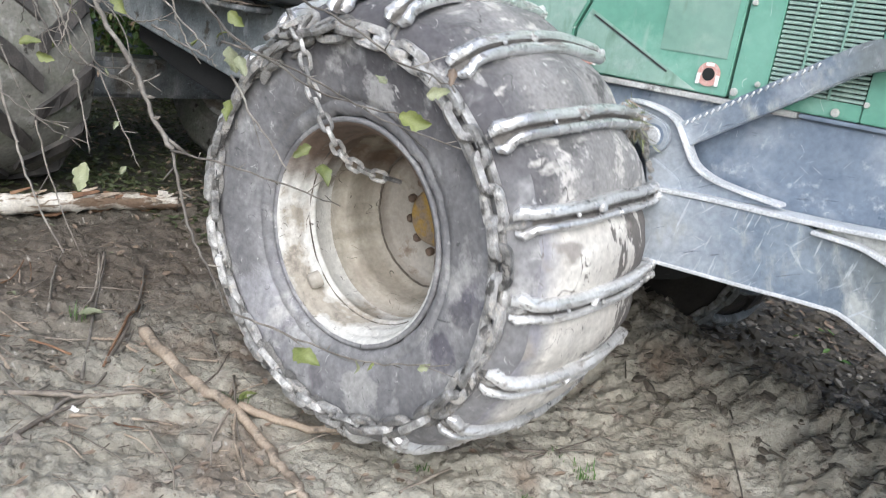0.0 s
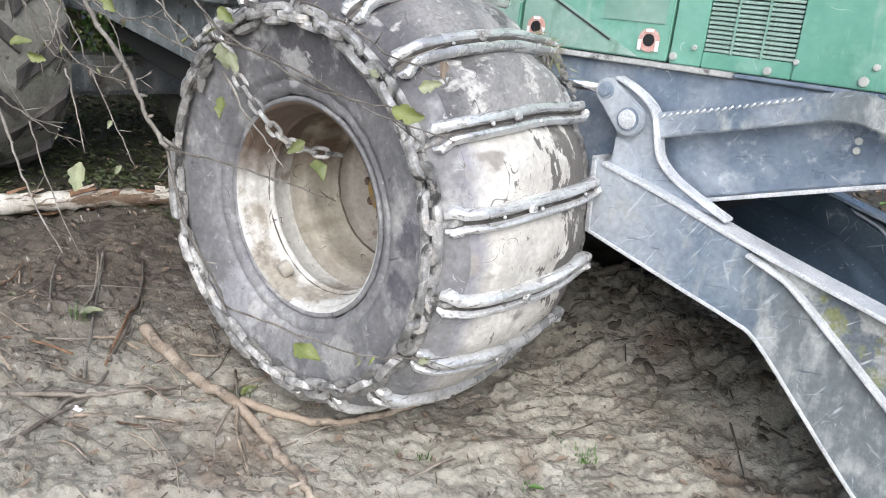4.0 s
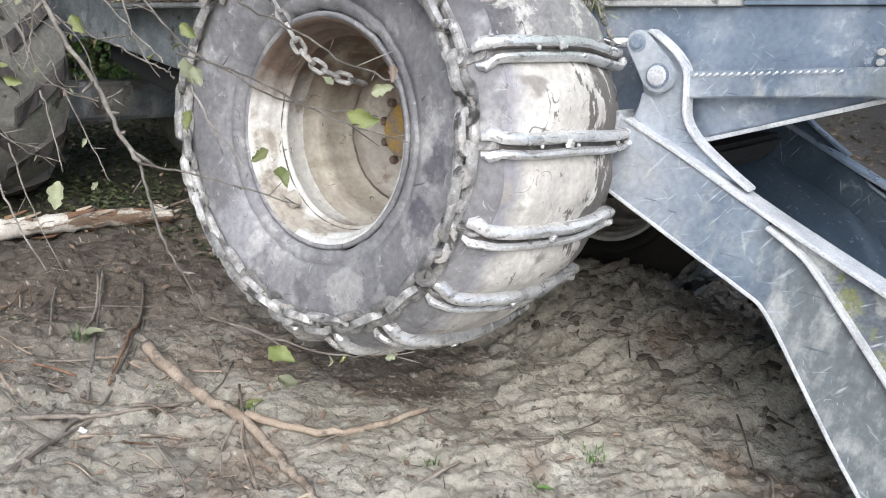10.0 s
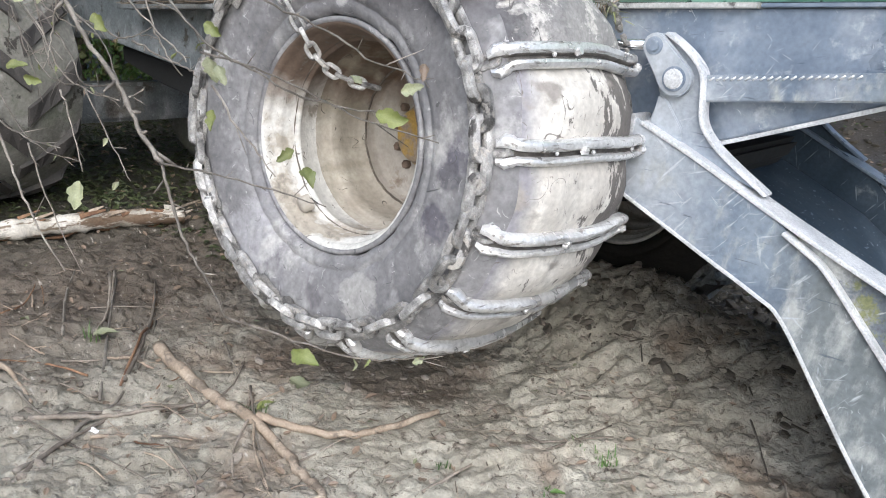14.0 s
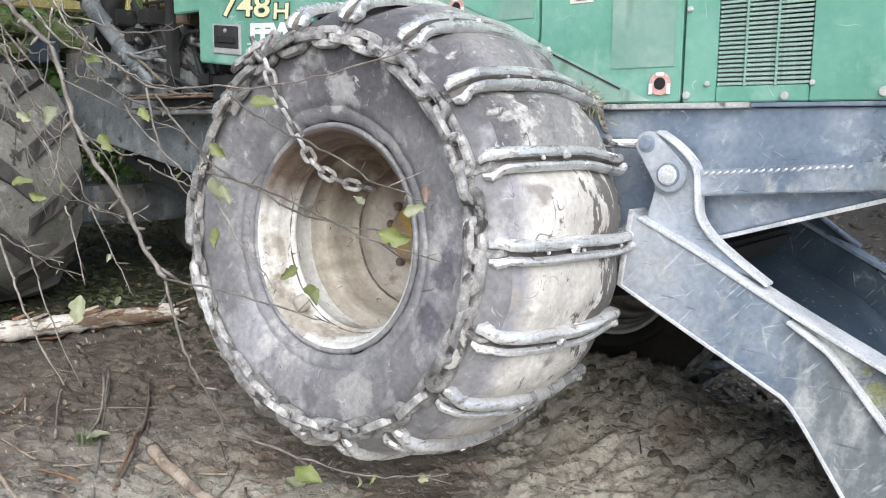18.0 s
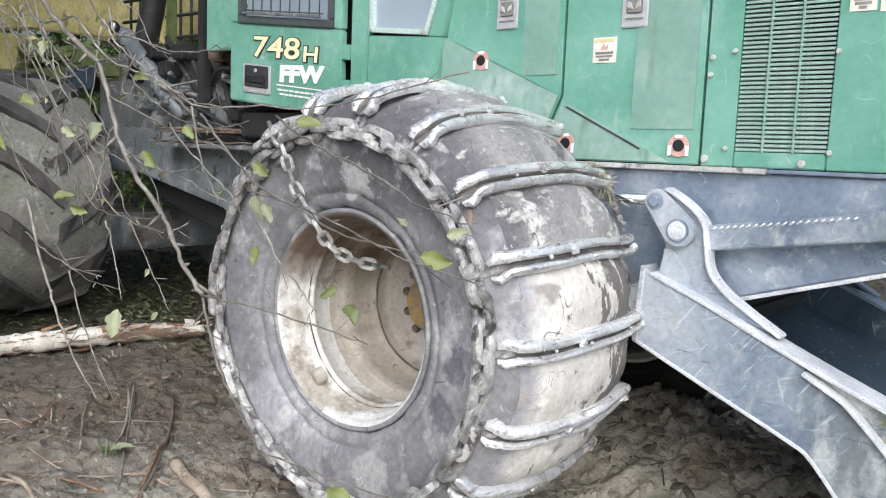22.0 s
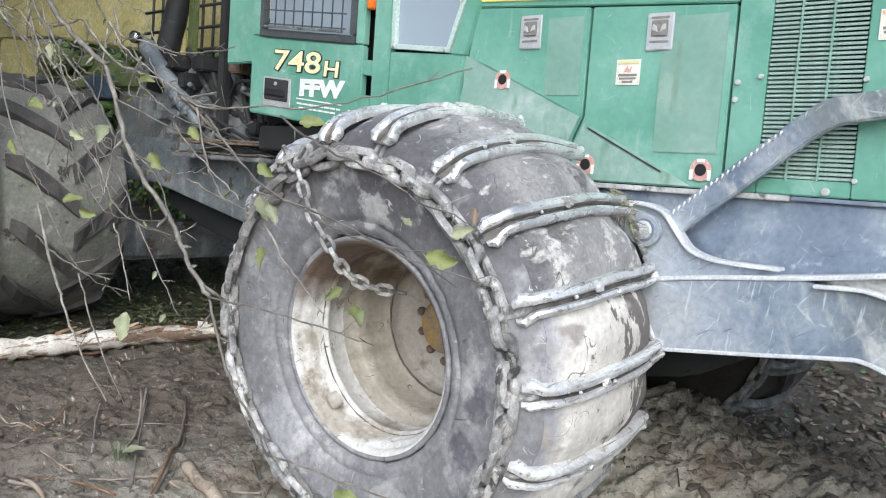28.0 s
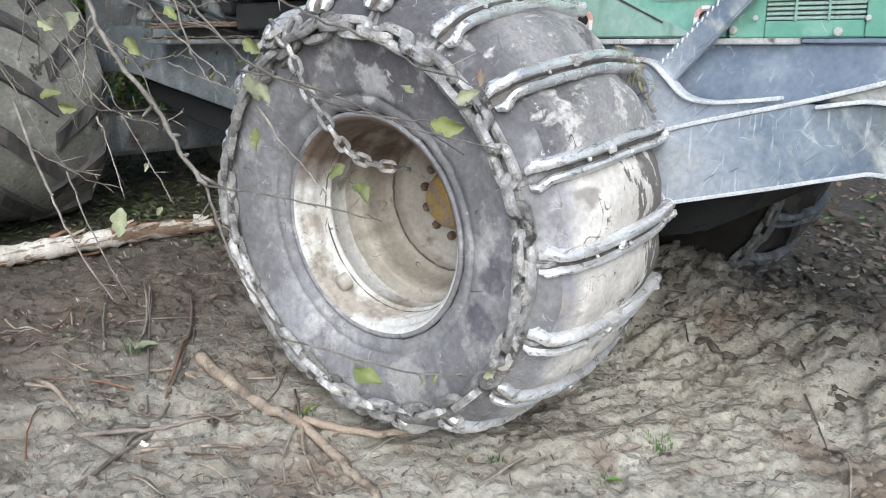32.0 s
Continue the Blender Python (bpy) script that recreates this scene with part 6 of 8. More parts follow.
LEAVES = [leaf_mesh("leaf_blade_%d" % k, 0.075, 0.042, brng.uniform(-0.3, 0.3), k) for k in range(5)]
for x, z, sc, mt, turn in ((0.75, 1.47, 1.15, LEAF_GREEN, 0), (0.48, 0.69, 1.3, LEAF_GREEN, -20), (0.05, 1.36, 0.9, LEAF_GREEN, -85), (0.02, 1.52, 1.1, LEAF_PALE, -70), (-0.78, 0.94, 1.5, LEAF_PALE, -95),
                           (-1.35, 1.3, 1.2, LEAF_GREEN, 10), (-0.66, 1.58, 1.1, LEAF_GREEN, -40), (0.49, 1.27, 1.0, LEAF_GREEN, -60), (0.44, 1.31, 0.8, LEAF_GREEN, -140), (0.83, 1.54, 0.8, LEAF_PALE, 20), (0.69, 1.54, 0.55, LEAF_PALE, 150),
                           (-1.2, 1.28, 1.0, LEAF_GREEN, -15), (-0.96, 1.65, 1.2, LEAF_PALE, -100), (0.19, 1.77, 1.1, LEAF_GREEN, 0), (0.07, 1.5, 0.9, LEAF_PALE, -60), (0.0, 1.62, 0.9, LEAF_GREEN, -30), (-0.4, 1.7, 0.8, LEAF_GREEN, -50),
                           (0.9, 1.62, 0.6, LEAF_BROWN, -90), (-0.5, 1.0, 0.5, LEAF_PALE, -120), (0.96, 0.83, 0.5, LEAF_PALE, 40), (-1.7, 1.7, 1.2, LEAF_GREEN, -30), (-1.5, 1.95, 1.1, LEAF_PALE, -70), (-1.3, 1.6, 0.9, LEAF_PALE, -20), (-1.9, 1.5, 1.0, LEAF_GREEN, -60), (-0.75, 1.85, 0.9, LEAF_GREEN, -10)):
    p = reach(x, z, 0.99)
    me = LEAVES[brng.randint(0, 4)].copy()
    me.materials.append(mt)
    m = Matrix.Translation(p) @ pose(0, 0, 0, 0, 0, 33) @ pose(0, 0, 0, 90 + brng.uniform(-35, 25), 0, 0) @ pose(0, 0, 0, 0, 0, turn) @ Matrix.Scale(sc, 4)
    place("leaf", me, mt, branch, "", m)

for k in range(48):
    p = brng.choice(nodes)
    mt = brng.choice((LEAF_PALE, LEAF_GREEN, LEAF_BROWN, LEAF_PALE, LEAF_GREEN))
    me = bpy.data.meshes.get("scrap_%s_%d" % (mt.name, k % 5))
    if me is None:
        me = LEAVES[k % 5].copy()
        me.name = "scrap_%s_%d" % (mt.name, k % 5)
        me.materials.append(mt)
    m = Matrix.Translation(p) @ pose(0, 0, 0, brng.uniform(0, 360), brng.uniform(20, 130), brng.uniform(0, 360)) @ Matrix.Diagonal((brng.uniform(0.2, 0.6), brng.uniform(0.15, 0.5), 0.5, 1))
    place("leaf_scrap", me, mt, branch, "", m)

RUSTY_BARK = surface("red_brown_bark", [(0.1, 0.05, 0.03), (0.2, 0.11, 0.06), (0.32, 0.2, 0.12)], 14.0, rough=(0.7, 0.9), bump=0.6, bump_size=0.008)

# ---------------------------------------------------------------- sticks and the log on the mud
grng = random.Random(5)


def stick(name, pts, r0, r1, material, label, category="stick", rough=0.15):
    path = smooth_path([(x, y, gz(x, y) + h) for x, y, h in pts], 5)
    path = [p + Vector([grng.uniform(-1, 1) * r0 * 0.3 for _ in range(3)]) for p in path]
    ob = place(name, tube_mesh(name, path, [r0 + (r1 - r0) * i / (len(path) - 1) for i in range(len(path))], 8, grng.randint(0, 999), rough), material)
    return tagged(ob, label, category)


def flat(pts, h=0.012):
    return [(x, y, h) for x, y in pts]


axis = smooth_path([(-3.25, -1.6, 0.06), (-3.1, -0.9, 0.058), (-2.96, -0.2, 0.062), (-2.88, 0.17, 0.07), (-2.82, 0.55, 0.075), (-2.74, 0.95, 0.072), (-2.66, 1.25, 0.06)], 9)
girth = [0.07 * (1 - 0.35 * (k / (len(axis) - 1)) ** 2) * (1 + 0.1 * math.sin(k * 1.9) + 0.07 * math.sin(k * 0.7 + 1)) for k in range(len(axis))]
log = tagged(place("fallen_log", tube_mesh("fallen_log", axis, girth, 14, 5, 0.13), BIRCH), "pale fallen log with torn brown bark on the mud", "log")
for k in range(26):
    p = grng.choice(axis[20:])
    d = Vector((0.13, 0.95, grng.uniform(-0.25, 0.3))).normalized() * grng.uniform(0.05, 0.2)
    o = Vector((grng.uniform(-0.03, 0.06), 0, grng.uniform(0.02, 0.07)))
    w = d.cross(Vector((1, 0, 0.5))).normalized() * grng.uniform(0.006, 0.018)
    t = Vector((0.6, 0, 0.8)) * 0.006
    a = p + o
    quad = [a - w, a + w, a + d + w * 0.4, a + d - w * 0.4]
    place("splinter", mesh_of("splinter", quad + [q + t for q in quad], [(3, 2, 1, 0), (4, 5, 6, 7), (0, 1, 5, 4), (1, 2, 6, 5), (2, 3, 7, 6), (3, 0, 4, 7)]), grng.choice((RUSTY_BARK, PEELED, BIRCH)), log)
for y0, y1, dx, dz, rr in ((0.35, 1.15, 0.04, 0.05, 0.022), (-0.5, 0.2, 0.055, 0.03, 0.016), (0.5, 1.0, 0.06, 0.085, 0.010), (-0.9, -0.1, 0.03, 0.115, 0.012), (0.1, 0.6, 0.05, 0.1, 0.009)):
    n = 7
    pts = []
    for k in range(n):
        y = y0 + (y1 - y0) * k / (n - 1)
        x = -2.93 + 0.16 * max(0, y) ** 1.6 - 0.12 * min(0, y) * -1 + dx
        pts.append((x, y, gz(x, y) + dz * (1 - 0.45 * max(0, y)) + grng.uniform(-0.012, 0.012)))
    place("bark_strip", tube_mesh("bark_strip", smooth_path(pts, 3), [rr * math.sin(math.pi * (0.08 + 0.86 * k / (3 * (n - 1)))) for k in range(3 * (n - 1) + 1)], 6, k, 0.3), RUSTY_BARK, log)
stick("root", flat([(-1.06, 0.02), (-0.74, -0.06), (-0.48, -0.07), (-0.2, -0.1), (0.05, -0.13), (0.27, -0.19), (0.44, -0.25), (0.53, -0.26)], 0.02), 0.031, 0.013, PEELED, "peeled pale root lying on the mud", "root")
stick("root", flat([(-0.17, -0.09), (-0.02, 0.03), (0.13, 0.14), (0.22, 0.31), (0.29, 0.55)], 0.02), 0.02, 0.012, PEELED, "thin pale root beside the tyre", "root")
for pts, r in (([(0.6, 0.09), (0.627, 0.34), (0.628, 0.657)], 0.007), ([(0.746, 0.49), (0.819, 0.72), (0.89, 1.04)], 0.006), ([(-0.31, -0.99), (-0.48, -0.79), (-0.58, -0.58), (-0.68, -0.35)], 0.011), ([(-0.83, -0.29), (-1.09, -0.04), (-1.42, 0.23), (-1.7, 0.42)], 0.011), ([(-0.78, -0.69), (-0.65, -0.5), (-0.49, -0.21), (-0.47, -0.09)], 0.008),
               ([(-0.43, 0.09), (-0.11, -0.14), (0.14, -0.29)], 0.006), ([(0.66, 0.71), (0.76, 0.69), (0.88, 0.85), (0.94, 0.96)], 0.006), ([(-1.97, 0.3), (-1.54, 0.04), (-1.32, -0.15)], 0.008), ([(-1.3, -0.7), (-1.15, -0.62), (-0.9, -0.6)], 0.009),
               ([(1.5, 1.3), (1.62, 1.15), (1.7, 0.9)], 0.007), ([(1.2, 1.7), (1.4, 1.45), (1.55, 1.2)], 0.006), ([(-0.45, -0.1), (-0.5, 0.05), (-0.62, 0.2)], 0.006)):
    stick("twig", flat(pts, 0.012), r, r * 0.5, BARK, "dry brown twig on the mud")

for pts, r, mt in (([(-1.36, -0.63), (-1.13, -0.65), (-0.89, -0.67)], 0.013, PEELED), ([(-0.8, -0.73), (-0.68, -0.61), (-0.61, -0.49), (-0.54, -0.37), (-0.49, -0.17)], 0.012, BARK), ([(-0.76, -0.75), (-0.45, -0.7), (-0.22, -0.72), (-0.05, -0.67)], 0.004, BARK),
                   ([(-1.63, 0.38), (-1.33, 0.16), (-1.13, -0.02), (-0.81, -0.32)], 0.01, RUSTY_BARK), ([(-0.34, -0.07), (-0.15, -0.12), (0.01, -0.24), (0.23, -0.35)], 0.007, PEELED), ([(-0.18, -0.11), (-0.06, -0.28), (0.1, -0.41)], 0.006, BARK),
                   ([(-1.11, -0.22), (-1.0, -0.14), (-0.9, -0.09), (-0.79, 0.04), (-0.57, 0.1)], 0.008, PEELED), ([(-0.52, -0.62), (-0.43, -0.52), (-0.34, -0.41), (-0.25, -0.34)], 0.008, PEELED), ([(0.39, -0.3), (0.41, -0.24), (0.51, -0.22), (0.62, -0.19)], 0.008, PEELED),
                   ([(-1.94, 0.31), (-1.65, 0.12), (-1.45, -0.03)], 0.008, BARK), ([(-0.5, -1.04), (-0.44, -1.0), (-0.38, -0.97)], 0.01, BARK)):
    stick("twig", flat(pts, 0.014), r, r * 0.55, mt, "dry crooked twig half pressed into the mud")
for pts, r, mt in (([(-0.41, -0.96), (-0.53, -0.76), (-0.63, -0.58), (-0.75, -0.38), (-1.01, -0.08), (-1.33, 0.19)], 0.011, TWIG), ([(-0.96, -0.71), (-0.77, -0.67), (-0.76, -0.58)], 0.006, TWIG), ([(-0.72, -0.43), (-0.54, -0.33), (-0.49, -0.15), (-0.45, -0.02)], 0.006, BARK),
                   ([(-0.89, 0.29), (-0.65, 0.18), (-0.34, 0.11)], 0.005, TWIG), ([(-0.38, 0.06), (-0.24, -0.08), (-0.04, -0.2), (0.2, -0.34)], 0.009, PEELED), ([(-0.79, -0.43), (-1.23, -0.14), (-1.87, 0.28)], 0.009, TWIG), ([(-1.35, -0.3), (-1.8, -0.05), (-2.08, 0.15)], 0.007, TWIG)):
    stick("twig", flat(pts, 0.016), r, r * 0.5, mt, "pale weathered twig lying across the mud")
for k in range(34):
    x, y = grng.uniform(-2.2, 0.7), grng.uniform(-1.0, 0.0)
    a, l = grng.uniform(0, 6.3), grng.uniform(0.15, 0.5)
    bend = grng.uniform(-0.5, 0.5)
    pts = [(x + l * f * math.cos(a + bend * f), y + l * f * math.sin(a + bend * f)) for f in (0, 0.35, 0.7, 1.0)]
    r = grng.uniform(0.0025, 0.006)
    stick("twig", flat(pts, 0.012), r, r * 0.5, grng.choice((BARK, PEELED, RUSTY_BARK, BARK)), "thin dry twig on the trampled mud")

# ---------------------------------------------------------------- litter: uncountable small stuff
def scatter(name, count, make, material, label, category, seed):
    """One object of many small pieces; make(rng) gives verts and faces of one piece."""
    r = random.Random(seed)
    verts, faces = [], []
    for _ in range(count):
        v, f = make(r)
        o = len(verts)
        verts += v
        faces += [tuple(i + o for i in q) for q in f]
    return tagged(place(name, mesh_of(name, verts, faces), material), label, category, kind="stuff")


ICO = None


def clod(r, spots, size):
    global ICO
    if ICO is None:
        bm = bmesh.new()
        bmesh.ops.create_icosphere(bm, subdivisions=1, radius=1)
        ICO = ([v.co.copy() for v in bm.verts], [tuple(v.index for v in f.verts) for f in bm.faces])
        bm.free()
    x0, x1, y0, y1 = spots
    x, y = r.uniform(x0, x1), r.uniform(y0, y1)
    s = size * r.uniform(0.3, 1.0) ** 1.6
    m = Euler((r.uniform(-0.4, 0.4), r.uniform(-0.4, 0.4), r.uniform(0, 6.3))).to_matrix()
    z = gz(x, y)
    st = Vector((1.0 + r.uniform(0, 0.9), 0.8 + r.uniform(0, 0.3), 0.45 + r.uniform(0, 0.3)))
    vs = [m @ Vector((v.x * st.x, v.y * st.y, v.z * st.z)) * (s * r.uniform(0.75, 1.2)) for v in ICO[0]]
    return [(v.x + x, v.y + y, v.z + z + s * 0.12) for v in vs], ICO[1]


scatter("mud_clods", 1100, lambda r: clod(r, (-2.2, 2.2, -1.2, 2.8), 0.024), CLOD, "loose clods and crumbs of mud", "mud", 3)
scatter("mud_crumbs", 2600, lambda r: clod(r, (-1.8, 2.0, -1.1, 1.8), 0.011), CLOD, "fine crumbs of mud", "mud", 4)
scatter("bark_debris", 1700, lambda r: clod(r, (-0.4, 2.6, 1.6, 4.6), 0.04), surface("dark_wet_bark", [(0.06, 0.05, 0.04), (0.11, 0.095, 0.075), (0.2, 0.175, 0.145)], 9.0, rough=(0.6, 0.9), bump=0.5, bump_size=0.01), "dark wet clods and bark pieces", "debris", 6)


def chip(r, area, length, width):
    x, y = r.uniform(area[0], area[1]), r.uniform(area[2], area[3])
    a, t = r.uniform(0, 6.3), r.uniform(-0.25, 0.25)
    l, w = length * r.uniform(0.3, 1), width * r.uniform(0.5, 1)
    z = gz(x, y) + 0.006
    d, s = Vector((math.cos(a), math.sin(a), t)), Vector((-math.sin(a), math.cos(a), r.uniform(-0.3, 0.3)))
    c = Vector((x, y, z))
    pts = [c - d * l / 2 - s * w / 2, c + d * l / 2 - s * w / 3, c + d * l / 2 + s * w / 3, c - d * l / 2 + s * w / 2]
    return [tuple(p) for p in pts] + [tuple(p + Vector((0, 0, w * 0.5))) for p in pts], [(0, 1, 2, 3), (7, 6, 5, 4), (0, 4, 5, 1), (1, 5, 6, 2), (2, 6, 7, 3), (3, 7, 4, 0)]


scatter("straw", 520, lambda r: chip(r, (-2.2, 2.2, -1.2, 2.6), 0.12, 0.004), PEELED, "short dry stalks and splinters", "straw", 12)
scatter("dark_stalks", 900, lambda r: chip(r, (-2.4, 2.4, -1.2, 3.0), 0.075, 0.006), surface("dark_stalk", [(0.07, 0.055, 0.042), (0.17, 0.14, 0.11)], 9.0, rough=(0.7, 0.9), bump=0.2), "dark rotten stalks in the mud", "straw", 13)


def litter_leaf(r, area, size):
    x, y = r.uniform(area[0], area[1]), r.uniform(area[2], area[3])
    l = size * r.uniform(0.5, 1.0)
    m = Euler((r.uniform(-0.6, 0.6), r.uniform(-0.5, 0.5), r.uniform(0, 6.3))).to_matrix()
    z = gz(x, y) + 0.012
    pts = [(-0.5, 0, 0.0), (-0.2, 0.22, 0.06), (0.2, 0.2, 0.05), (0.5, 0, 0), (0.2, -0.2, 0.07), (-0.2, -0.22, 0.05), (0, 0, -0.02)]
    v = [m @ Vector(p) * l for p in pts]
    return [(p.x + x, p.y + y, p.z + z) for p in v], [(0, 6, 1), (1, 6, 2), (2, 6, 3), (3, 6, 4), (4, 6, 5), (5, 6, 0)]


scatter("wet_sticks", 420, lambda r: chip(r, (-0.3, 2.6, 1.6, 4.6), 0.17, 0.012), surface("wet_black_wood", [(0.025, 0.021, 0.016), (0.07, 0.06, 0.046), (0.16, 0.14, 0.11)], 7.0, rough=(0.4, 0.7), bump=0.4, bump_size=0.005), "dark wet sticks and bark under the machine", "debris", 14)
scatter("pale_flakes", 420, lambda r: clod(r, (0.2, 2.5, 1.4, 3.6), 0.026), surface("pale_mud_flake", [(0.2, 0.175, 0.14), (0.32, 0.285, 0.235), (0.42, 0.38, 0.32)], 8.0, rough=(0.6, 0.9), bump=0.4, bump_size=0.006), "pale flakes of drier mud under the machine", "mud", 7)
scatter("dead_leaves", 420, lambda r: litter_leaf(r, (-3.0, 2.2, -1.2, 3.0), 0.06), LEAF_BROWN, "brown dead leaves on the mud", "leaves", 15)
scatter("far_clods", 900, lambda r: clod(r, (-0.5, 6.0, 3.2, 9.0), 0.07), CLOD, "clods and lumps of mud beyond the machine", "mud", 23)
scatter("far_litter", 1100, lambda r: litter_leaf(r, (-0.5, 6.0, 3.2, 9.0), 0.1), LEAF_BROWN, "brown leaf litter beyond the machine", "leaves", 24)
scatter("far_weeds", 500, lambda r: litter_leaf(r, (-0.5, 6.0, 3.2, 9.0), 0.09), GRASS, "sparse green weeds beyond the machine", "weeds", 25)
scatter("pale_leaves", 60, lambda r: litter_leaf(r, (-2.6, 2.0, -1.2, 2.4), 0.05), LEAF_PALE, "pale dry leaves on the mud", "leaves", 16)
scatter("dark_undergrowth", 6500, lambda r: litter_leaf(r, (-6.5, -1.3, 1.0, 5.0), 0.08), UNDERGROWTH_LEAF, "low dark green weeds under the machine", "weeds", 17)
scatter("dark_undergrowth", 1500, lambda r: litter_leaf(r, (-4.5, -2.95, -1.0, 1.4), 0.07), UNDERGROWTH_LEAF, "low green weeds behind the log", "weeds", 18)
scatter("brown_undergrowth", 900, lambda r: litter_leaf(r, (-6.5, -1.0, 0.9, 5.0), 0.08), LEAF_BROWN, "brown leaf litter under the machine", "leaves", 19)


def blade(r, cx, cy, spread, tall):
    x, y = cx + r.gauss(0, spread), cy + r.gauss(0, spread)
    z = gz(x, y)
    a, h, lean = r.uniform(0, 6.3), tall * r.uniform(0.4, 1), r.uniform(0.2, 1.0)
    d, s = Vector((math.cos(a), math.sin(a), 0)), Vector((-math.sin(a), math.cos(a), 0)) * 0.003
    p = [Vector((x, y, z)), Vector((x, y, z + h * 0.6)) + d * h * lean * 0.35, Vector((x, y, z + h * 0.85)) + d * h * lean]
    return [tuple(p[0] - s), tuple(p[0] + s), tuple(p[1] + s * 0.8), tuple(p[1] - s * 0.8), tuple(p[2])], [(0, 1, 2, 3), (3, 2, 4)]


for cx, cy, n, tall in ((0.54, 0.28, 14, 0.05), (0.98, 0.83, 26, 0.06), (0.84, 0.79, 10, 0.04), (0.93, 0.45, 8, 0.03), (-1.27, -0.19, 16, 0.1), (-1.6, -0.9, 20, 0.08), (-0.25, -0.02, 14, 0.09)):
    scatter("grass_tuft", n, lambda r: blade(r, cx, cy, 0.025, tall), GRASS, "small tuft of green grass in the mud", "grass", int(cx * 100) + 500)
for tx, ty, tsc, mt, yaw in ((-1.27, -0.19, 1.6, LEAF_PALE, 50), (-1.56, -0.39, 0.8, LEAF_PALE, 10), (-0.58, -0.6, 0.7, WHITE, 30), (-0.27, 0.0, 1.2, LEAF_GREEN, 80), (0.95, 0.44, 0.8, GRASS, 20), (0.14, 2.79, 1.2, LEAF_PALE, 0), (-0.35, 0.25, 1.4, LEAF_PALE, 20)):
    me = LEAVES[grng.randint(0, 4)].copy()
    me.materials.append(mt)
    tagged(place("ground_leaf", me, mt, None, "", Matrix.Translation((tx, ty, gz(tx, ty) + 0.02)) @ pose(0, 0, 0, 15, -10, yaw) @ Matrix.Scale(tsc, 4)), "single leaf lying on the mud", "leaf")

# ---------------------------------------------------------------- trees behind and beside the machine
def tree(x, y, h, spread, seed, leafy, leaf_mat):
    r = random.Random(seed)
    t = tagged(new("tree"), "slim broadleaf tree, its dense autumn crown added to block sky light", "tree", "trees behind the machine")
    base = gz(x, y) - 0.1
    t.location = (x, y, base)
    top = Vector((r.uniform(-0.4, 0.4), r.uniform(-0.4, 0.4), h))
    path = smooth_path([(0, 0, 0), tuple(top * 0.33 + Vector((r.uniform(-0.15, 0.15), r.uniform(-0.15, 0.15), 0))), tuple(top * 0.66), tuple(top)], 5)
    place("trunk", tube_mesh("trunk", path, [0.13 * (1 - 0.85 * i / (len(path) - 1)) for i in range(len(path))], 9, seed, 0.1), BARK, t)
    verts, faces = [], []
    for k in range(16):
        f = r.uniform(0.08, 0.97)
        p = top * f
        d = Vector((r.uniform(-1, 1), r.uniform(-1, 1), r.uniform(-0.1, 0.7))).normalized() * spread * r.uniform(0.5, 1)
        limb = smooth_path([tuple(p), tuple(p + d * 0.5 + Vector((0, 0, 0.1))), tuple(p + d)], 4)
        place("limb", tube_mesh("limb", limb, [0.035 * (1 - f * 0.6) * (1 - 0.8 * i / (len(limb) - 1)) for i in range(len(limb))], 6, k, 0.1), BARK, t)
        for q in range(leafy):
            c = p + d * r.uniform(0.25, 1.1) + Vector((r.gauss(0, 0.3), r.gauss(0, 0.3), r.gauss(0, 0.3)))
            m = Euler((r.uniform(-1, 1), r.uniform(-1, 1), r.uniform(0, 6.3))).to_matrix()
            l = r.uniform(0.12, 0.3)
            o = len(verts)
            verts += [tuple(c + m @ Vector(v) * l) for v in ((-0.5, 0, 0), (0, 0.32, 0.08), (0.5, 0, 0), (0, -0.32, 0.08))]
            faces.append((o, o + 1, o + 2, o + 3))
    place("crown", mesh_of("crown", verts, faces), leaf_mat, t)


trng = random.Random(77)
for k in range(19):
    tree(-15 + k * 1.25 + trng.uniform(-0.4, 0.4), 7.4 + trng.uniform(-0.8, 3.0), trng.uniform(8.5, 12.5), trng.uniform(1.5, 2.3), 100 + k, 110, (LEAF_YELLOW, LEAF_GREEN, GRASS)[k % 3])
# left column, partly out of view, added to block sky light
for k in range(11):
    tree(-9.5 + trng.uniform(-1.2, 0.8), -5 + k * 1.25, trng.uniform(8, 12), trng.uniform(1.5, 2.2), 140 + k, 110, (LEAF_GREEN, GRASS, LEAF_YELLOW)[k % 3])

trunk_tree = tagged(new("tree"), "grey-green aspen trunk with a mossy foot beside the log", "tree")
trunk_tree.location = (-3.22, -0.26, gz(-3.22, -0.26) - 0.05)
lathe = []
for k in range(40):
    z = 0.17 * k
    lathe.append((0.05 * math.sin(z * 0.9), 0.03 * math.sin(z * 1.3 + 1), z))
place("trunk", tube_mesh("trunk", lathe, [0.15 + 0.08 * math.exp(-k * 1.1) - 0.0018 * k for k in range(40)], 22, 3, 0.05), ASPEN, trunk_tree)
for k in range(14):
    a, z = trng.uniform(0, 6.3), 2.6 + 0.28 * k
    d = Vector((math.cos(a), math.sin(a), 0.5)) * trng.uniform(0.7, 1.4)
    p = Vector((0, 0, z))
    place("limb", tube_mesh("limb", smooth_path([tuple(p), tuple(p + d * 0.5 + Vector((0, 0, 0.08))), tuple(p + d)], 4), [0.03 * (1 - 0.09 * i) for i in range(9)], 6, k, 0.1), ASPEN, trunk_tree)
verts, faces = [], []
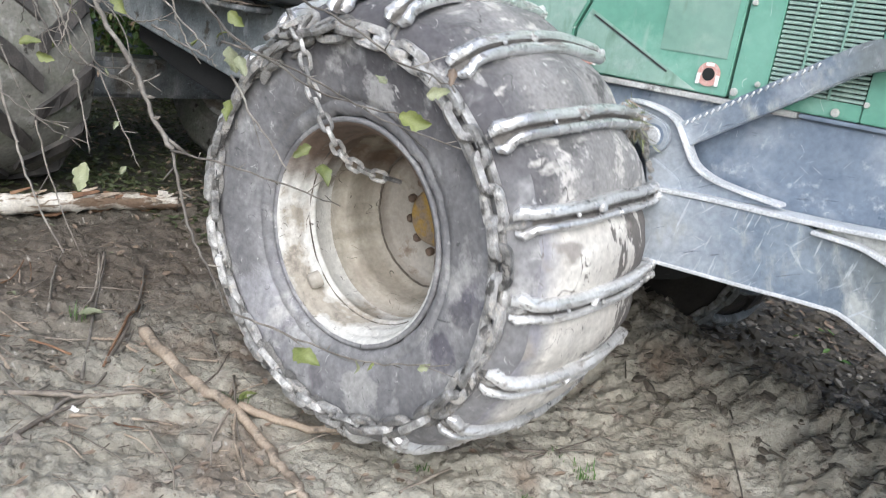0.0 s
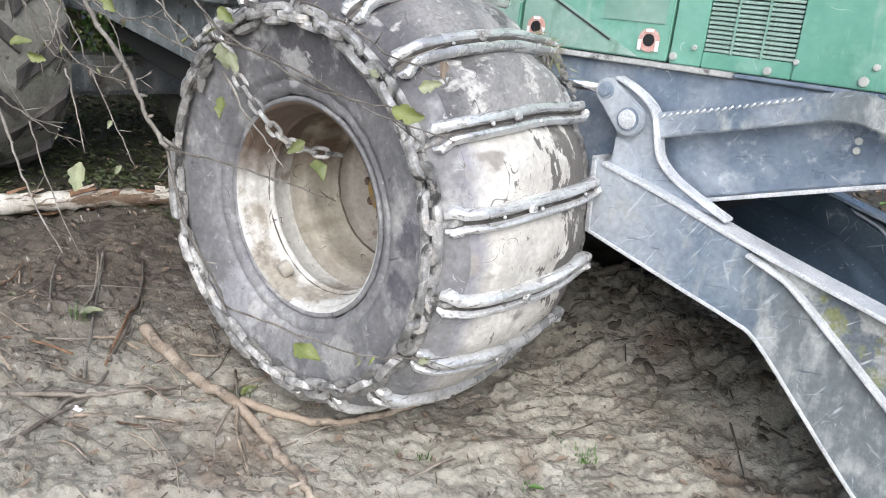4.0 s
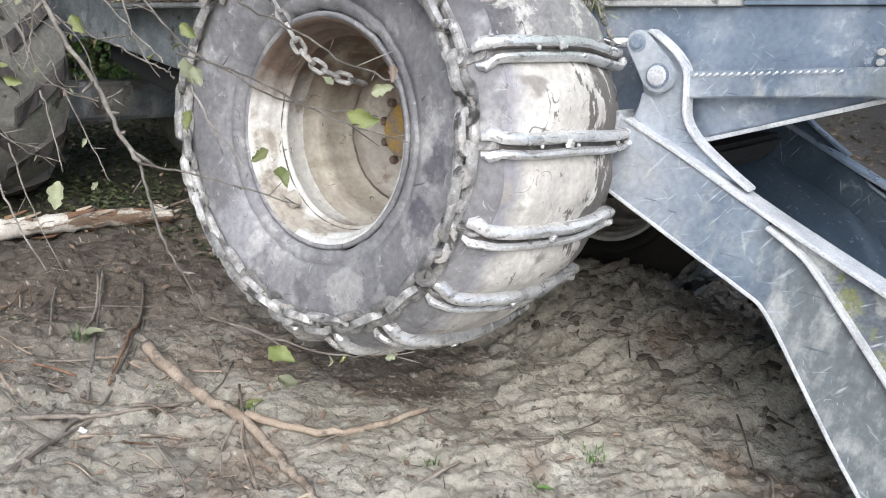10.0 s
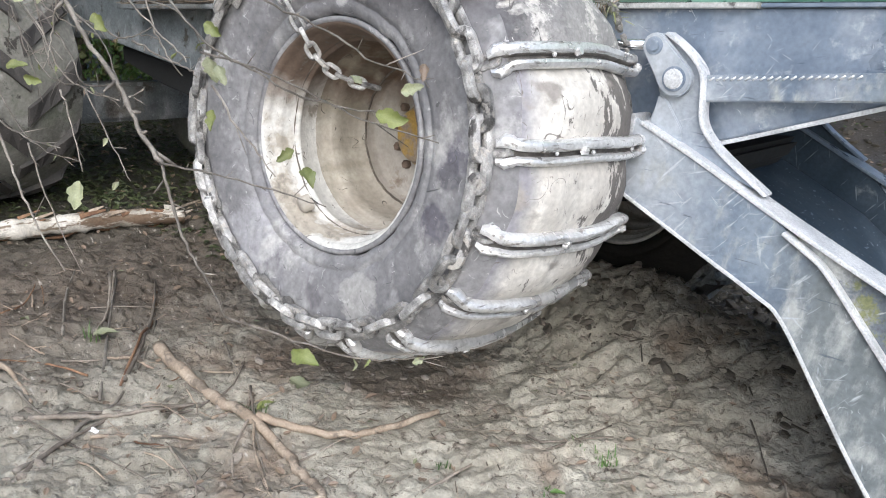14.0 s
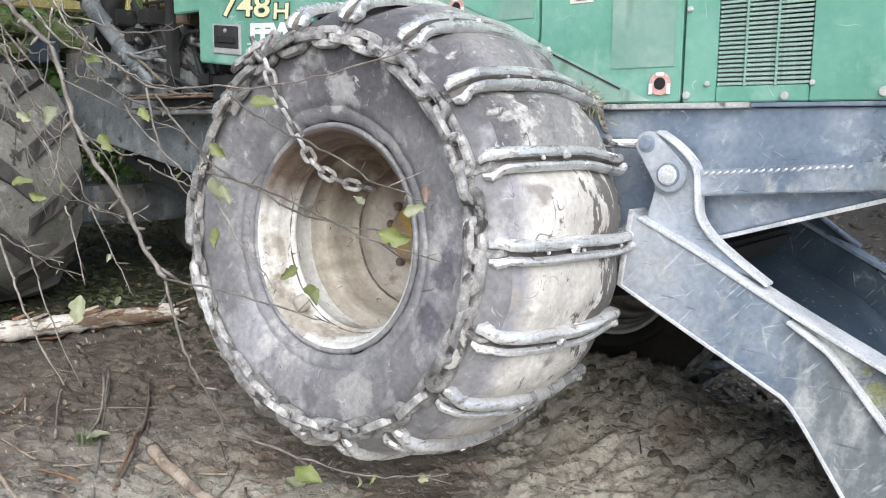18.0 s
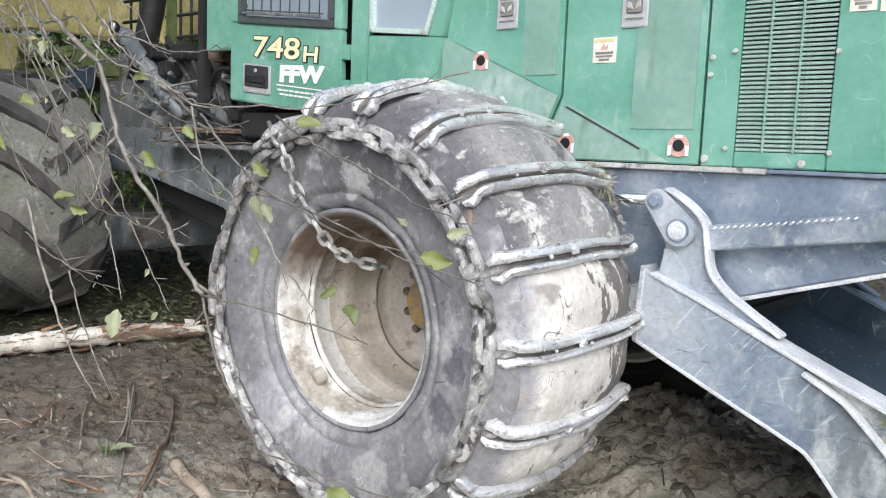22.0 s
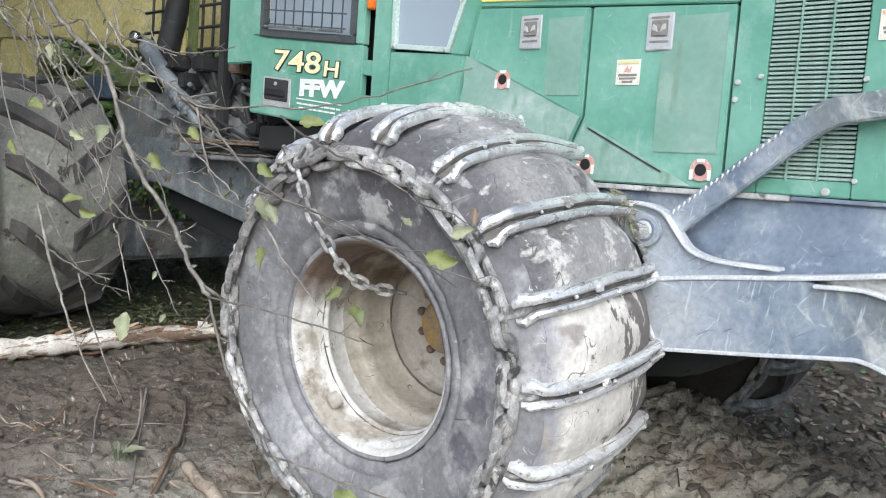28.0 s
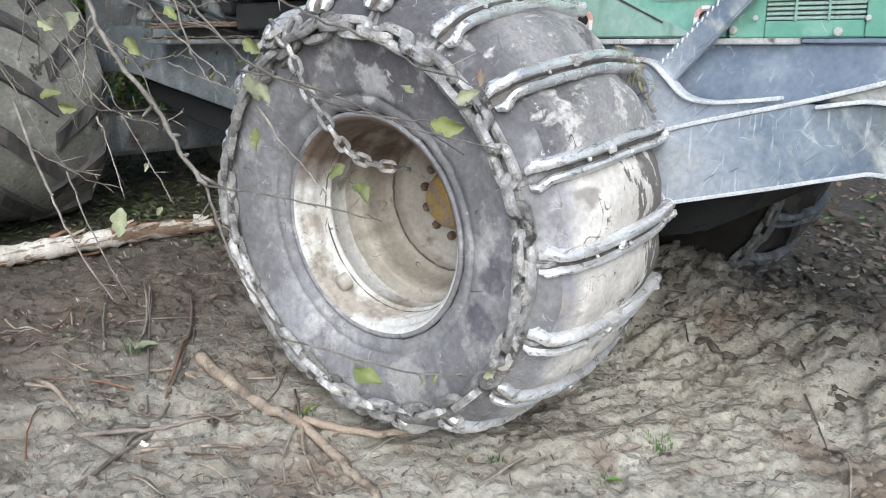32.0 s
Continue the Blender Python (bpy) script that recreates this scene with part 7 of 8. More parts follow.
for k in range(2200):
    c = Vector((trng.gauss(0, 0.8), trng.gauss(0, 0.8), trng.uniform(2.9, 7.0)))
    mm = Euler((trng.uniform(-1, 1), trng.uniform(-1, 1), trng.uniform(0, 6.3))).to_matrix()
    o = len(verts)
    verts += [tuple(c + mm @ Vector(v) * 0.08) for v in ((-0.5, 0, 0), (0, 0.4, 0.08), (0.5, 0, 0), (0, -0.4, 0.08))]
    faces.append((o, o + 1, o + 2, o + 3))
place("crown", mesh_of("crown", verts, faces), LEAF_YELLOW, trunk_tree)


def thicket(x, y, z0, z1, spread, seed, mt):
    """A low shrub: a few stems and many small leaves."""
    r = random.Random(seed)
    b = tagged(new("shrub"), "dense dark green shrub behind the machine", "shrub", "shrubs behind the machine")
    b.location = (x, y, gz(x, y))
    verts, faces = [], []
    for k in range(6):
        d = Vector((r.gauss(0, 0.4), r.gauss(0, 0.4), z1 * r.uniform(0.6, 1)))
        place("stem", tube_mesh("stem", smooth_path([(0, 0, -0.05), tuple(d * 0.5 + Vector((r.gauss(0, 0.1), r.gauss(0, 0.1), 0))), tuple(d)], 4), [0.03 - 0.003 * i for i in range(9)], 6, k, 0.1), BARK, b)
    for k in range(2600):
        c = Vector((r.gauss(0, spread), r.gauss(0, spread * 0.5), r.uniform(z0, z1)))
        m = Euler((r.uniform(-1.2, 1.2), r.uniform(-1.2, 1.2), r.uniform(0, 6.3))).to_matrix()
        l = r.uniform(0.05, 0.13)
        o = len(verts)
        verts += [tuple(c + m @ Vector(v) * l) for v in ((-0.5, 0, 0), (0, 0.34, 0.1), (0.5, 0, 0), (0, -0.34, 0.1))]
        faces.append((o, o + 1, o + 2, o + 3))
    place("foliage", mesh_of("foliage", verts, faces), mt, b)


for k in range(9):
    thicket(-9.4 + 0.95 * k, 3.6 + 0.35 * (k % 3), 0.05, 3.4, 0.65, 300 + k, (GRASS, LEAF_GREEN, GRASS)[k % 3])

# unseen trees left of the camera's view, added to shade the rear
for k in range(9):
    tree(-4.6 - 0.55 * k + trng.uniform(-0.3, 0.3), -2.6 - 0.5 * (k % 4) - 0.15 * k, trng.uniform(7, 10), trng.uniform(1.5, 2.1), 180 + k, 150, (LEAF_GREEN, LEAF_YELLOW, GRASS)[k % 3])


# ---------------------------------------------------------------- what moves
def motions():
    walk(skidder, [
    (0, pose(0.152, 1.600, 0.854, 0.05, -1.83, -0.00)),
    (0.5, pose(0.081, 1.600, 0.853, 0.10, -1.85, -0.01)),
    (1, pose(0.015, 1.600, 0.852, 0.16, -1.87, -0.01)),
    (1.5, pose(-0.050, 1.600, 0.850, 0.21, -1.89, -0.01)),
    (2.5, pose(-0.051, 1.600, 0.850, 0.24, -1.94, -0.01)),
    (4.5, pose(-0.050, 1.600, 0.870, -0.09, -3.01, 0.01)),
    (5.5, pose(-0.047, 1.600, 0.876, -0.25, -3.16, 0.02)),
    (6, pose(-0.044, 1.600, 0.886, -0.48, -3.42, 0.03)),
    (6.5, pose(-0.042, 1.600, 0.895, -0.67, -3.65, 0.05)),
    (7, pose(-0.005, 1.600, 0.956, -1.10, -4.48, 0.09)),
    (7.5, pose(0.023, 1.600, 0.991, -1.03, -4.91, 0.09)),
    (8, pose(0.043, 1.600, 1.029, -1.00, -5.31, 0.09)),
    (8.5, pose(0.028, 1.600, 1.030, -0.43, -5.48, 0.04)),
    (9, pose(0.018, 1.600, 1.032, -0.07, -5.65, 0.01)),
    (11, pose(0.018, 1.600, 1.032, -0.06, -5.66, 0.01)),
    (14.5, pose(0.020, 1.600, 1.032, -0.06, -5.67, 0.01)),
    (16.5, pose(0.062, 1.600, 1.034, -0.11, -5.83, 0.01)),
    (20, pose(0.063, 1.600, 1.027, -0.01, -5.77, 0.00)),
    (20.5, pose(0.064, 1.600, 1.027, -0.03, -5.76, 0.00)),
    (21, pose(0.051, 1.600, 0.994, 0.32, -5.50, -0.03)),
    (21.5, pose(0.035, 1.600, 0.958, 0.41, -5.44, -0.04)),
    (22, pose(0.022, 1.600, 0.914, 0.29, -5.35, -0.02)),
    (22.5, pose(0.002, 1.600, 0.860, -0.14, -4.80, 0.01)),
    (23.5, pose(-0.000, 1.600, 0.850, 0.00, -4.60, -0.00)),
    (24.5, pose(-0.003, 1.600, 0.844, 0.16, -4.49, -0.01)),
    (26.5, pose(0.054, 1.600, 0.801, -2.52, -4.39, 0.20)),
    (28, pose(0.052, 1.600, 0.793, -2.40, -4.46, 0.19)),
    (30, pose(0.052, 1.600, 0.791, -2.29, -4.35, 0.18)),
    (32, pose(0.052, 1.600, 0.794, -2.30, -4.31, 0.18)),
    ])
    walk(front_wheel, [
    (0, pose(0.033, -1.600, 0.023, 2.26, 12.46, 0.72)),
    (0.5, pose(-0.049, -1.600, 0.026, 2.21, 3.12, 0.31)),
    (1, pose(-0.087, -1.600, 0.026, 2.20, -2.20, -0.03)),
    (1.5, pose(0.003, -1.600, 0.023, 2.17, -0.88, -0.04)),
    (2.5, pose(0.004, -1.600, 0.022, 2.20, -0.82, -0.12)),
    (4.5, pose(-0.012, -1.599, 0.010, 3.25, 0.81, -0.99)),
    (5.5, pose(-0.012, -1.599, 0.006, 3.35, 0.96, -0.93)),
    (6, pose(-0.008, -1.599, -0.001, 3.49, 1.13, -0.72)),
    (6.5, pose(-0.002, -1.600, -0.005, 3.55, 1.17, -0.48)),
    (7, pose(-0.002, -1.600, 0.019, 3.22, 4.07, -0.44)),
    (7.5, pose(-0.002, -1.601, 0.065, 1.97, 6.03, -0.31)),
    (8, pose(0.002, -1.602, 0.121, -0.04, 7.83, -0.23)),
    (8.5, pose(0.020, -1.601, 0.203, -2.58, 8.32, -0.56)),
    (9, pose(0.037, -1.600, 0.211, -2.93, 8.78, -0.73)),
    (11, pose(0.036, -1.600, 0.205, -2.82, 9.01, -0.67)),
    (14.5, pose(0.034, -1.600, 0.196, -2.79, 9.16, -0.63)),
    (16.5, pose(-0.008, -1.600, 0.196, -2.67, 9.32, -0.39)),
    (20, pose(-0.007, -1.600, 0.200, -2.88, 9.75, -0.50)),
    (20.5, pose(-0.007, -1.600, 0.198, -2.88, 9.80, -0.51)),
    (21, pose(-0.012, -1.599, 0.167, -2.28, 9.96, -0.43)),
    (21.5, pose(-0.019, -1.599, 0.109, -0.68, 10.00, -0.19)),
    (22, pose(-0.023, -1.600, 0.068, 0.89, 9.83, -0.01)),
    (22.5, pose(-0.023, -1.600, 0.030, 2.05, 9.20, 0.29)),
    (23.5, pose(-0.023, -1.600, 0.041, 2.01, 8.18, 0.25)),
    (24.5, pose(-0.022, -1.600, 0.049, 1.90, 7.68, 0.24)),
    (26.5, pose(0.002, -1.601, 0.002, 4.89, 11.46, 2.07)),
    (28, pose(0.003, -1.602, 0.015, 4.81, 11.21, 2.14)),
    (30, pose(0.005, -1.602, 0.021, 4.51, 11.22, 2.04)),
    (32, pose(0.018, -1.602, 0.019, 4.23, 11.30, 2.25)),
    ])
    walk(front_wheel_far, [
    (0, pose(0.030, 1.600, -0.007, -0.05, 12.47, -0.01)),
    (0.5, pose(-0.052, 1.600, -0.004, -0.10, 3.13, 0.00)),
    (1, pose(-0.090, 1.600, -0.003, -0.16, -2.20, 0.01)),
    (1.5, pose(0.001, 1.600, -0.006, -0.21, -0.88, 0.02)),
    (2.5, pose(0.003, 1.600, -0.007, -0.24, -0.82, 0.02)),
    (4.5, pose(-0.008, 1.600, -0.017, 0.09, 0.78, -0.00)),
    (5.5, pose(-0.007, 1.600, -0.019, 0.25, 0.93, -0.01)),
    (6, pose(-0.005, 1.600, -0.023, 0.48, 1.10, -0.02)),
    (6.5, pose(-0.001, 1.600, -0.026, 0.67, 1.16, -0.03)),
    (7, pose(-0.006, 1.602, -0.075, 1.09, 4.06, -0.01)),
    (7.5, pose(-0.015, 1.602, -0.111, 1.03, 6.02, 0.02)),
    (8, pose(-0.021, 1.603, -0.150, 1.00, 7.83, 0.05)),
    (8.5, pose(-0.012, 1.601, -0.168, 0.43, 8.33, 0.02)),
    (9, pose(0.003, 1.600, -0.181, 0.07, 8.79, 0.00)),
    (11, pose(0.002, 1.600, -0.181, 0.06, 9.02, 0.00)),
    (14.5, pose(-0.000, 1.600, -0.181, 0.06, 9.17, 0.00)),
    (16.5, pose(-0.045, 1.600, -0.177, 0.11, 9.33, 0.01)),
    (20, pose(-0.042, 1.600, -0.173, 0.01, 9.77, 0.00)),
    (20.5, pose(-0.043, 1.600, -0.173, 0.03, 9.81, 0.00)),
    (21, pose(-0.041, 1.599, -0.150, -0.33, 9.97, -0.03)),
    (21.5, pose(-0.039, 1.599, -0.116, -0.41, 10.00, -0.04)),
    (22, pose(-0.035, 1.600, -0.069, -0.29, 9.83, -0.02)),
    (22.5, pose(-0.026, 1.600, -0.004, 0.14, 9.21, 0.01)),
    (23.5, pose(-0.027, 1.600, 0.002, -0.00, 8.18, -0.00)),
    (24.5, pose(-0.026, 1.600, 0.004, -0.16, 7.68, -0.01)),
    (26.5, pose(0.001, 1.596, 0.119, 2.55, 11.57, 0.32)),
    (28, pose(0.000, 1.596, 0.124, 2.43, 11.33, 0.29)),
    (30, pose(0.002, 1.596, 0.123, 2.32, 11.33, 0.28)),
    (32, pose(0.014, 1.596, 0.119, 2.34, 11.41, 0.28)),
    ])
    walk(rear_wheel, [
    (0, pose(-3.978, -1.600, 0.134, -0.05, 11.85, -0.01)),
    (0.5, pose(-3.978, -1.600, 0.138, -0.10, 7.21, -0.01)),
    (1, pose(-3.977, -1.600, 0.143, -0.16, 2.88, 0.00)),
    (1.5, pose(-3.977, -1.600, 0.147, -0.21, -1.40, 0.02)),
    (2.5, pose(-3.977, -1.600, 0.151, -0.24, -1.45, 0.02)),
    (4.5, pose(-3.975, -1.600, 0.197, 0.09, -0.27, -0.01)),
    (5.5, pose(-3.975, -1.600, 0.196, 0.25, 0.06, -0.02)),
    (6, pose(-3.975, -1.599, 0.198, 0.48, 0.53, -0.03)),
    (6.5, pose(-3.976, -1.599, 0.199, 0.67, 0.90, -0.04)),
    (7, pose(-3.978, -1.598, 0.185, 1.09, 4.16, -0.01)),
    (7.5, pose(-3.979, -1.598, 0.182, 1.03, 6.40, 0.03)),
    (8, pose(-3.981, -1.597, 0.172, 1.00, 8.14, 0.06)),
    (8.5, pose(-3.979, -1.599, 0.199, 0.43, 7.29, 0.02)),
    (9, pose(-3.978, -1.600, 0.219, 0.07, 6.86, 0.00)),
    (11, pose(-3.978, -1.600, 0.220, 0.06, 6.87, 0.00)),
    (14.5, pose(-3.978, -1.600, 0.220, 0.06, 6.96, 0.00)),
    (16.5, pose(-3.977, -1.600, 0.229, 0.11, 9.92, 0.01)),
    (20, pose(-3.977, -1.600, 0.234, 0.01, 9.94, 0.00)),
    (20.5, pose(-3.977, -1.600, 0.233, 0.03, 9.98, 0.00)),
    (21, pose(-3.974, -1.601, 0.256, -0.32, 8.83, -0.02)),
    (21.5, pose(-3.970, -1.600, 0.291, -0.41, 7.76, -0.02)),
    (22, pose(-3.967, -1.600, 0.325, -0.29, 6.77, -0.01)),
    (22.5, pose(-3.966, -1.600, 0.329, 0.14, 4.91, 0.00)),
    (23.5, pose(-3.966, -1.600, 0.329, -0.00, 4.60, 0.00)),
    (24.5, pose(-3.966, -1.600, 0.332, -0.16, 4.32, 0.00)),
    (26.5, pose(-3.969, -1.601, 0.294, 2.52, 7.93, 0.15)),
    (28, pose(-3.968, -1.601, 0.310, 2.41, 7.92, 0.14)),
    (30, pose(-3.968, -1.601, 0.308, 2.29, 7.75, 0.13)),
    (32, pose(-3.969, -1.601, 0.302, 2.31, 7.76, 0.13)),
    ])
    walk(rear_wheel_far, [
    (0, pose(-3.978, 1.600, 0.132, -0.05, 11.85, -0.01)),
    (0.5, pose(-3.978, 1.600, 0.133, -0.10, 7.21, -0.01)),
    (1, pose(-3.978, 1.600, 0.134, -0.16, 2.88, 0.00)),
    (1.5, pose(-3.978, 1.600, 0.135, -0.21, -1.40, 0.02)),
    (2.5, pose(-3.978, 1.600, 0.138, -0.24, -1.45, 0.02)),
    (4.5, pose(-3.975, 1.600, 0.202, 0.09, -0.27, -0.01)),
    (5.5, pose(-3.974, 1.600, 0.210, 0.25, 0.06, -0.02)),
    (6, pose(-3.974, 1.601, 0.224, 0.48, 0.53, -0.03)),
    (6.5, pose(-3.973, 1.601, 0.237, 0.67, 0.90, -0.04)),
    (7, pose(-3.973, 1.602, 0.245, 1.09, 4.16, -0.01)),
    (7.5, pose(-3.974, 1.602, 0.239, 1.03, 6.40, 0.03)),
    (8, pose(-3.976, 1.602, 0.228, 1.00, 8.14, 0.06)),
    (8.5, pose(-3.977, 1.601, 0.222, 0.43, 7.29, 0.02)),
    (9, pose(-3.977, 1.600, 0.223, 0.07, 6.86, 0.00)),
    (11, pose(-3.977, 1.600, 0.223, 0.06, 6.87, 0.00)),
    (14.5, pose(-3.977, 1.600, 0.224, 0.06, 6.96, 0.00)),
    (16.5, pose(-3.977, 1.600, 0.235, 0.11, 9.92, 0.01)),
    (20, pose(-3.977, 1.600, 0.234, 0.01, 9.94, 0.00)),
    (20.5, pose(-3.977, 1.600, 0.234, 0.03, 9.98, 0.00)),
    (21, pose(-3.975, 1.599, 0.238, -0.32, 8.83, -0.02)),
    (21.5, pose(-3.972, 1.599, 0.269, -0.41, 7.76, -0.02)),
    (22, pose(-3.968, 1.600, 0.309, -0.29, 6.77, -0.01)),
    (22.5, pose(-3.966, 1.600, 0.337, 0.14, 4.91, 0.00)),
    (23.5, pose(-3.966, 1.600, 0.329, -0.00, 4.60, 0.00)),
    (24.5, pose(-3.967, 1.600, 0.323, -0.16, 4.32, 0.00)),
    (26.5, pose(-3.958, 1.596, 0.433, 2.52, 7.93, 0.15)),
    (28, pose(-3.957, 1.596, 0.443, 2.41, 7.92, 0.14)),
    (30, pose(-3.958, 1.596, 0.435, 2.29, 7.75, 0.13)),
    (32, pose(-3.959, 1.596, 0.429, 2.31, 7.76, 0.13)),
    ])
    arm_rows = [
    (0, pose(0.700, 0, 0.087, 0, -19.38, 0)),
    (0.5, pose(0.700, 0, 0.087, 0, -22.74, 0)),
    (1, pose(0.700, 0, 0.087, 0, -24.22, 0)),
    (1.5, pose(0.700, 0, 0.087, 0, -19.49, 0)),
    (2, pose(0.700, 0, 0.087, 0, -17.69, 0)),
    (2.5, pose(0.700, 0, 0.087, 0, -12.77, 0)),
    (4.5, pose(0.700, 0, 0.087, 0, -0.00, 0)),
    (5, pose(0.700, 0, 0.087, 0, 0.07, 0)),
    (5.5, pose(0.700, 0, 0.087, 0, 0.41, 0)),
    (6, pose(0.700, 0, 0.087, 0, 1.79, 0)),
    (6.5, pose(0.700, 0, 0.087, 0, 2.74, 0)),
    (7, pose(0.700, 0, 0.087, 0, 6.44, 0)),
    (7.5, pose(0.700, 0, 0.087, 0, 8.14, 0)),
    (8, pose(0.700, 0, 0.087, 0, 10.01, 0)),
    (8.5, pose(0.700, 0, 0.087, 0, 10.62, 0)),
    (9, pose(0.700, 0, 0.087, 0, 10.80, 0)),
    (9.5, pose(0.700, 0, 0.087, 0, 10.82, 0)),
    (10, pose(0.700, 0, 0.087, 0, 10.79, 0)),
    (10.5, pose(0.700, 0, 0.087, 0, 10.85, 0)),
    (11, pose(0.700, 0, 0.087, 0, 10.89, 0)),
    (11.5, pose(0.700, 0, 0.087, 0, 11.07, 0)),
    (12, pose(0.700, 0, 0.087, 0, 11.29, 0)),
    (12.5, pose(0.700, 0, 0.087, 0, 11.43, 0)),
    (13, pose(0.700, 0, 0.087, 0, 11.37, 0)),
    (13.5, pose(0.700, 0, 0.087, 0, 11.30, 0)),
    (14, pose(0.700, 0, 0.087, 0, 11.29, 0)),
    (14.5, pose(0.700, 0, 0.087, 0, 11.18, 0)),
    (16.5, pose(0.700, 0, 0.087, 0, 10.50, 0)),
    (17, pose(0.700, 0, 0.087, 0, 10.59, 0)),
    (17.5, pose(0.700, 0, 0.087, 0, 10.45, 0)),
    (18, pose(0.700, 0, 0.087, 0, 10.13, 0)),
    (18.5, pose(0.700, 0, 0.087, 0, 10.23, 0)),
    (19, pose(0.700, 0, 0.087, 0, 10.38, 0)),
    (19.5, pose(0.700, 0, 0.087, 0, 10.51, 0)),
    (20, pose(0.700, 0, 0.087, 0, 10.43, 0)),
    (20.5, pose(0.700, 0, 0.087, 0, 10.33, 0)),
    (21, pose(0.700, 0, 0.087, 0, 8.79, 0)),
    (21.5, pose(0.700, 0, 0.087, 0, 7.32, 0)),
    (22, pose(0.700, 0, 0.087, 0, 5.83, 0)),
    (22.5, pose(0.700, 0, 0.087, 0, 4.34, 0)),
    (23, pose(0.700, 0, 0.087, 0, 3.36, 0)),
    (23.5, pose(0.700, 0, 0.087, 0, 2.70, 0)),
    (24, pose(0.700, 0, 0.087, 0, 2.20, 0)),
    (24.5, pose(0.700, 0, 0.087, 0, 1.61, 0)),
    (26.5, pose(0.700, 0, 0.087, 0, -7.02, 0)),
    (27, pose(0.700, 0, 0.087, 0, -13.18, 0)),
    (27.5, pose(0.700, 0, 0.087, 0, -18.99, 0)),
    (28, pose(0.700, 0, 0.087, 0, -24.84, 0)),
    (28.5, pose(0.700, 0, 0.087, 0, -30.30, 0)),
    (29.5, pose(0.700, 0, 0.087, 0, -31.16, 0)),
    (30, pose(0.700, 0, 0.087, 0, -29.60, 0)),
    (30.5, pose(0.700, 0, 0.087, 0, -31.48, 0)),
    (31, pose(0.700, 0, 0.087, 0, -31.10, 0)),
    (31.5, pose(0.700, 0, 0.087, 0, -30.05, 0)),
    (32, pose(0.700, 0, 0.087, 0, -31.50, 0)),
    ]
    walk(near_arm, arm_rows)
    walk(far_arm, arm_rows)
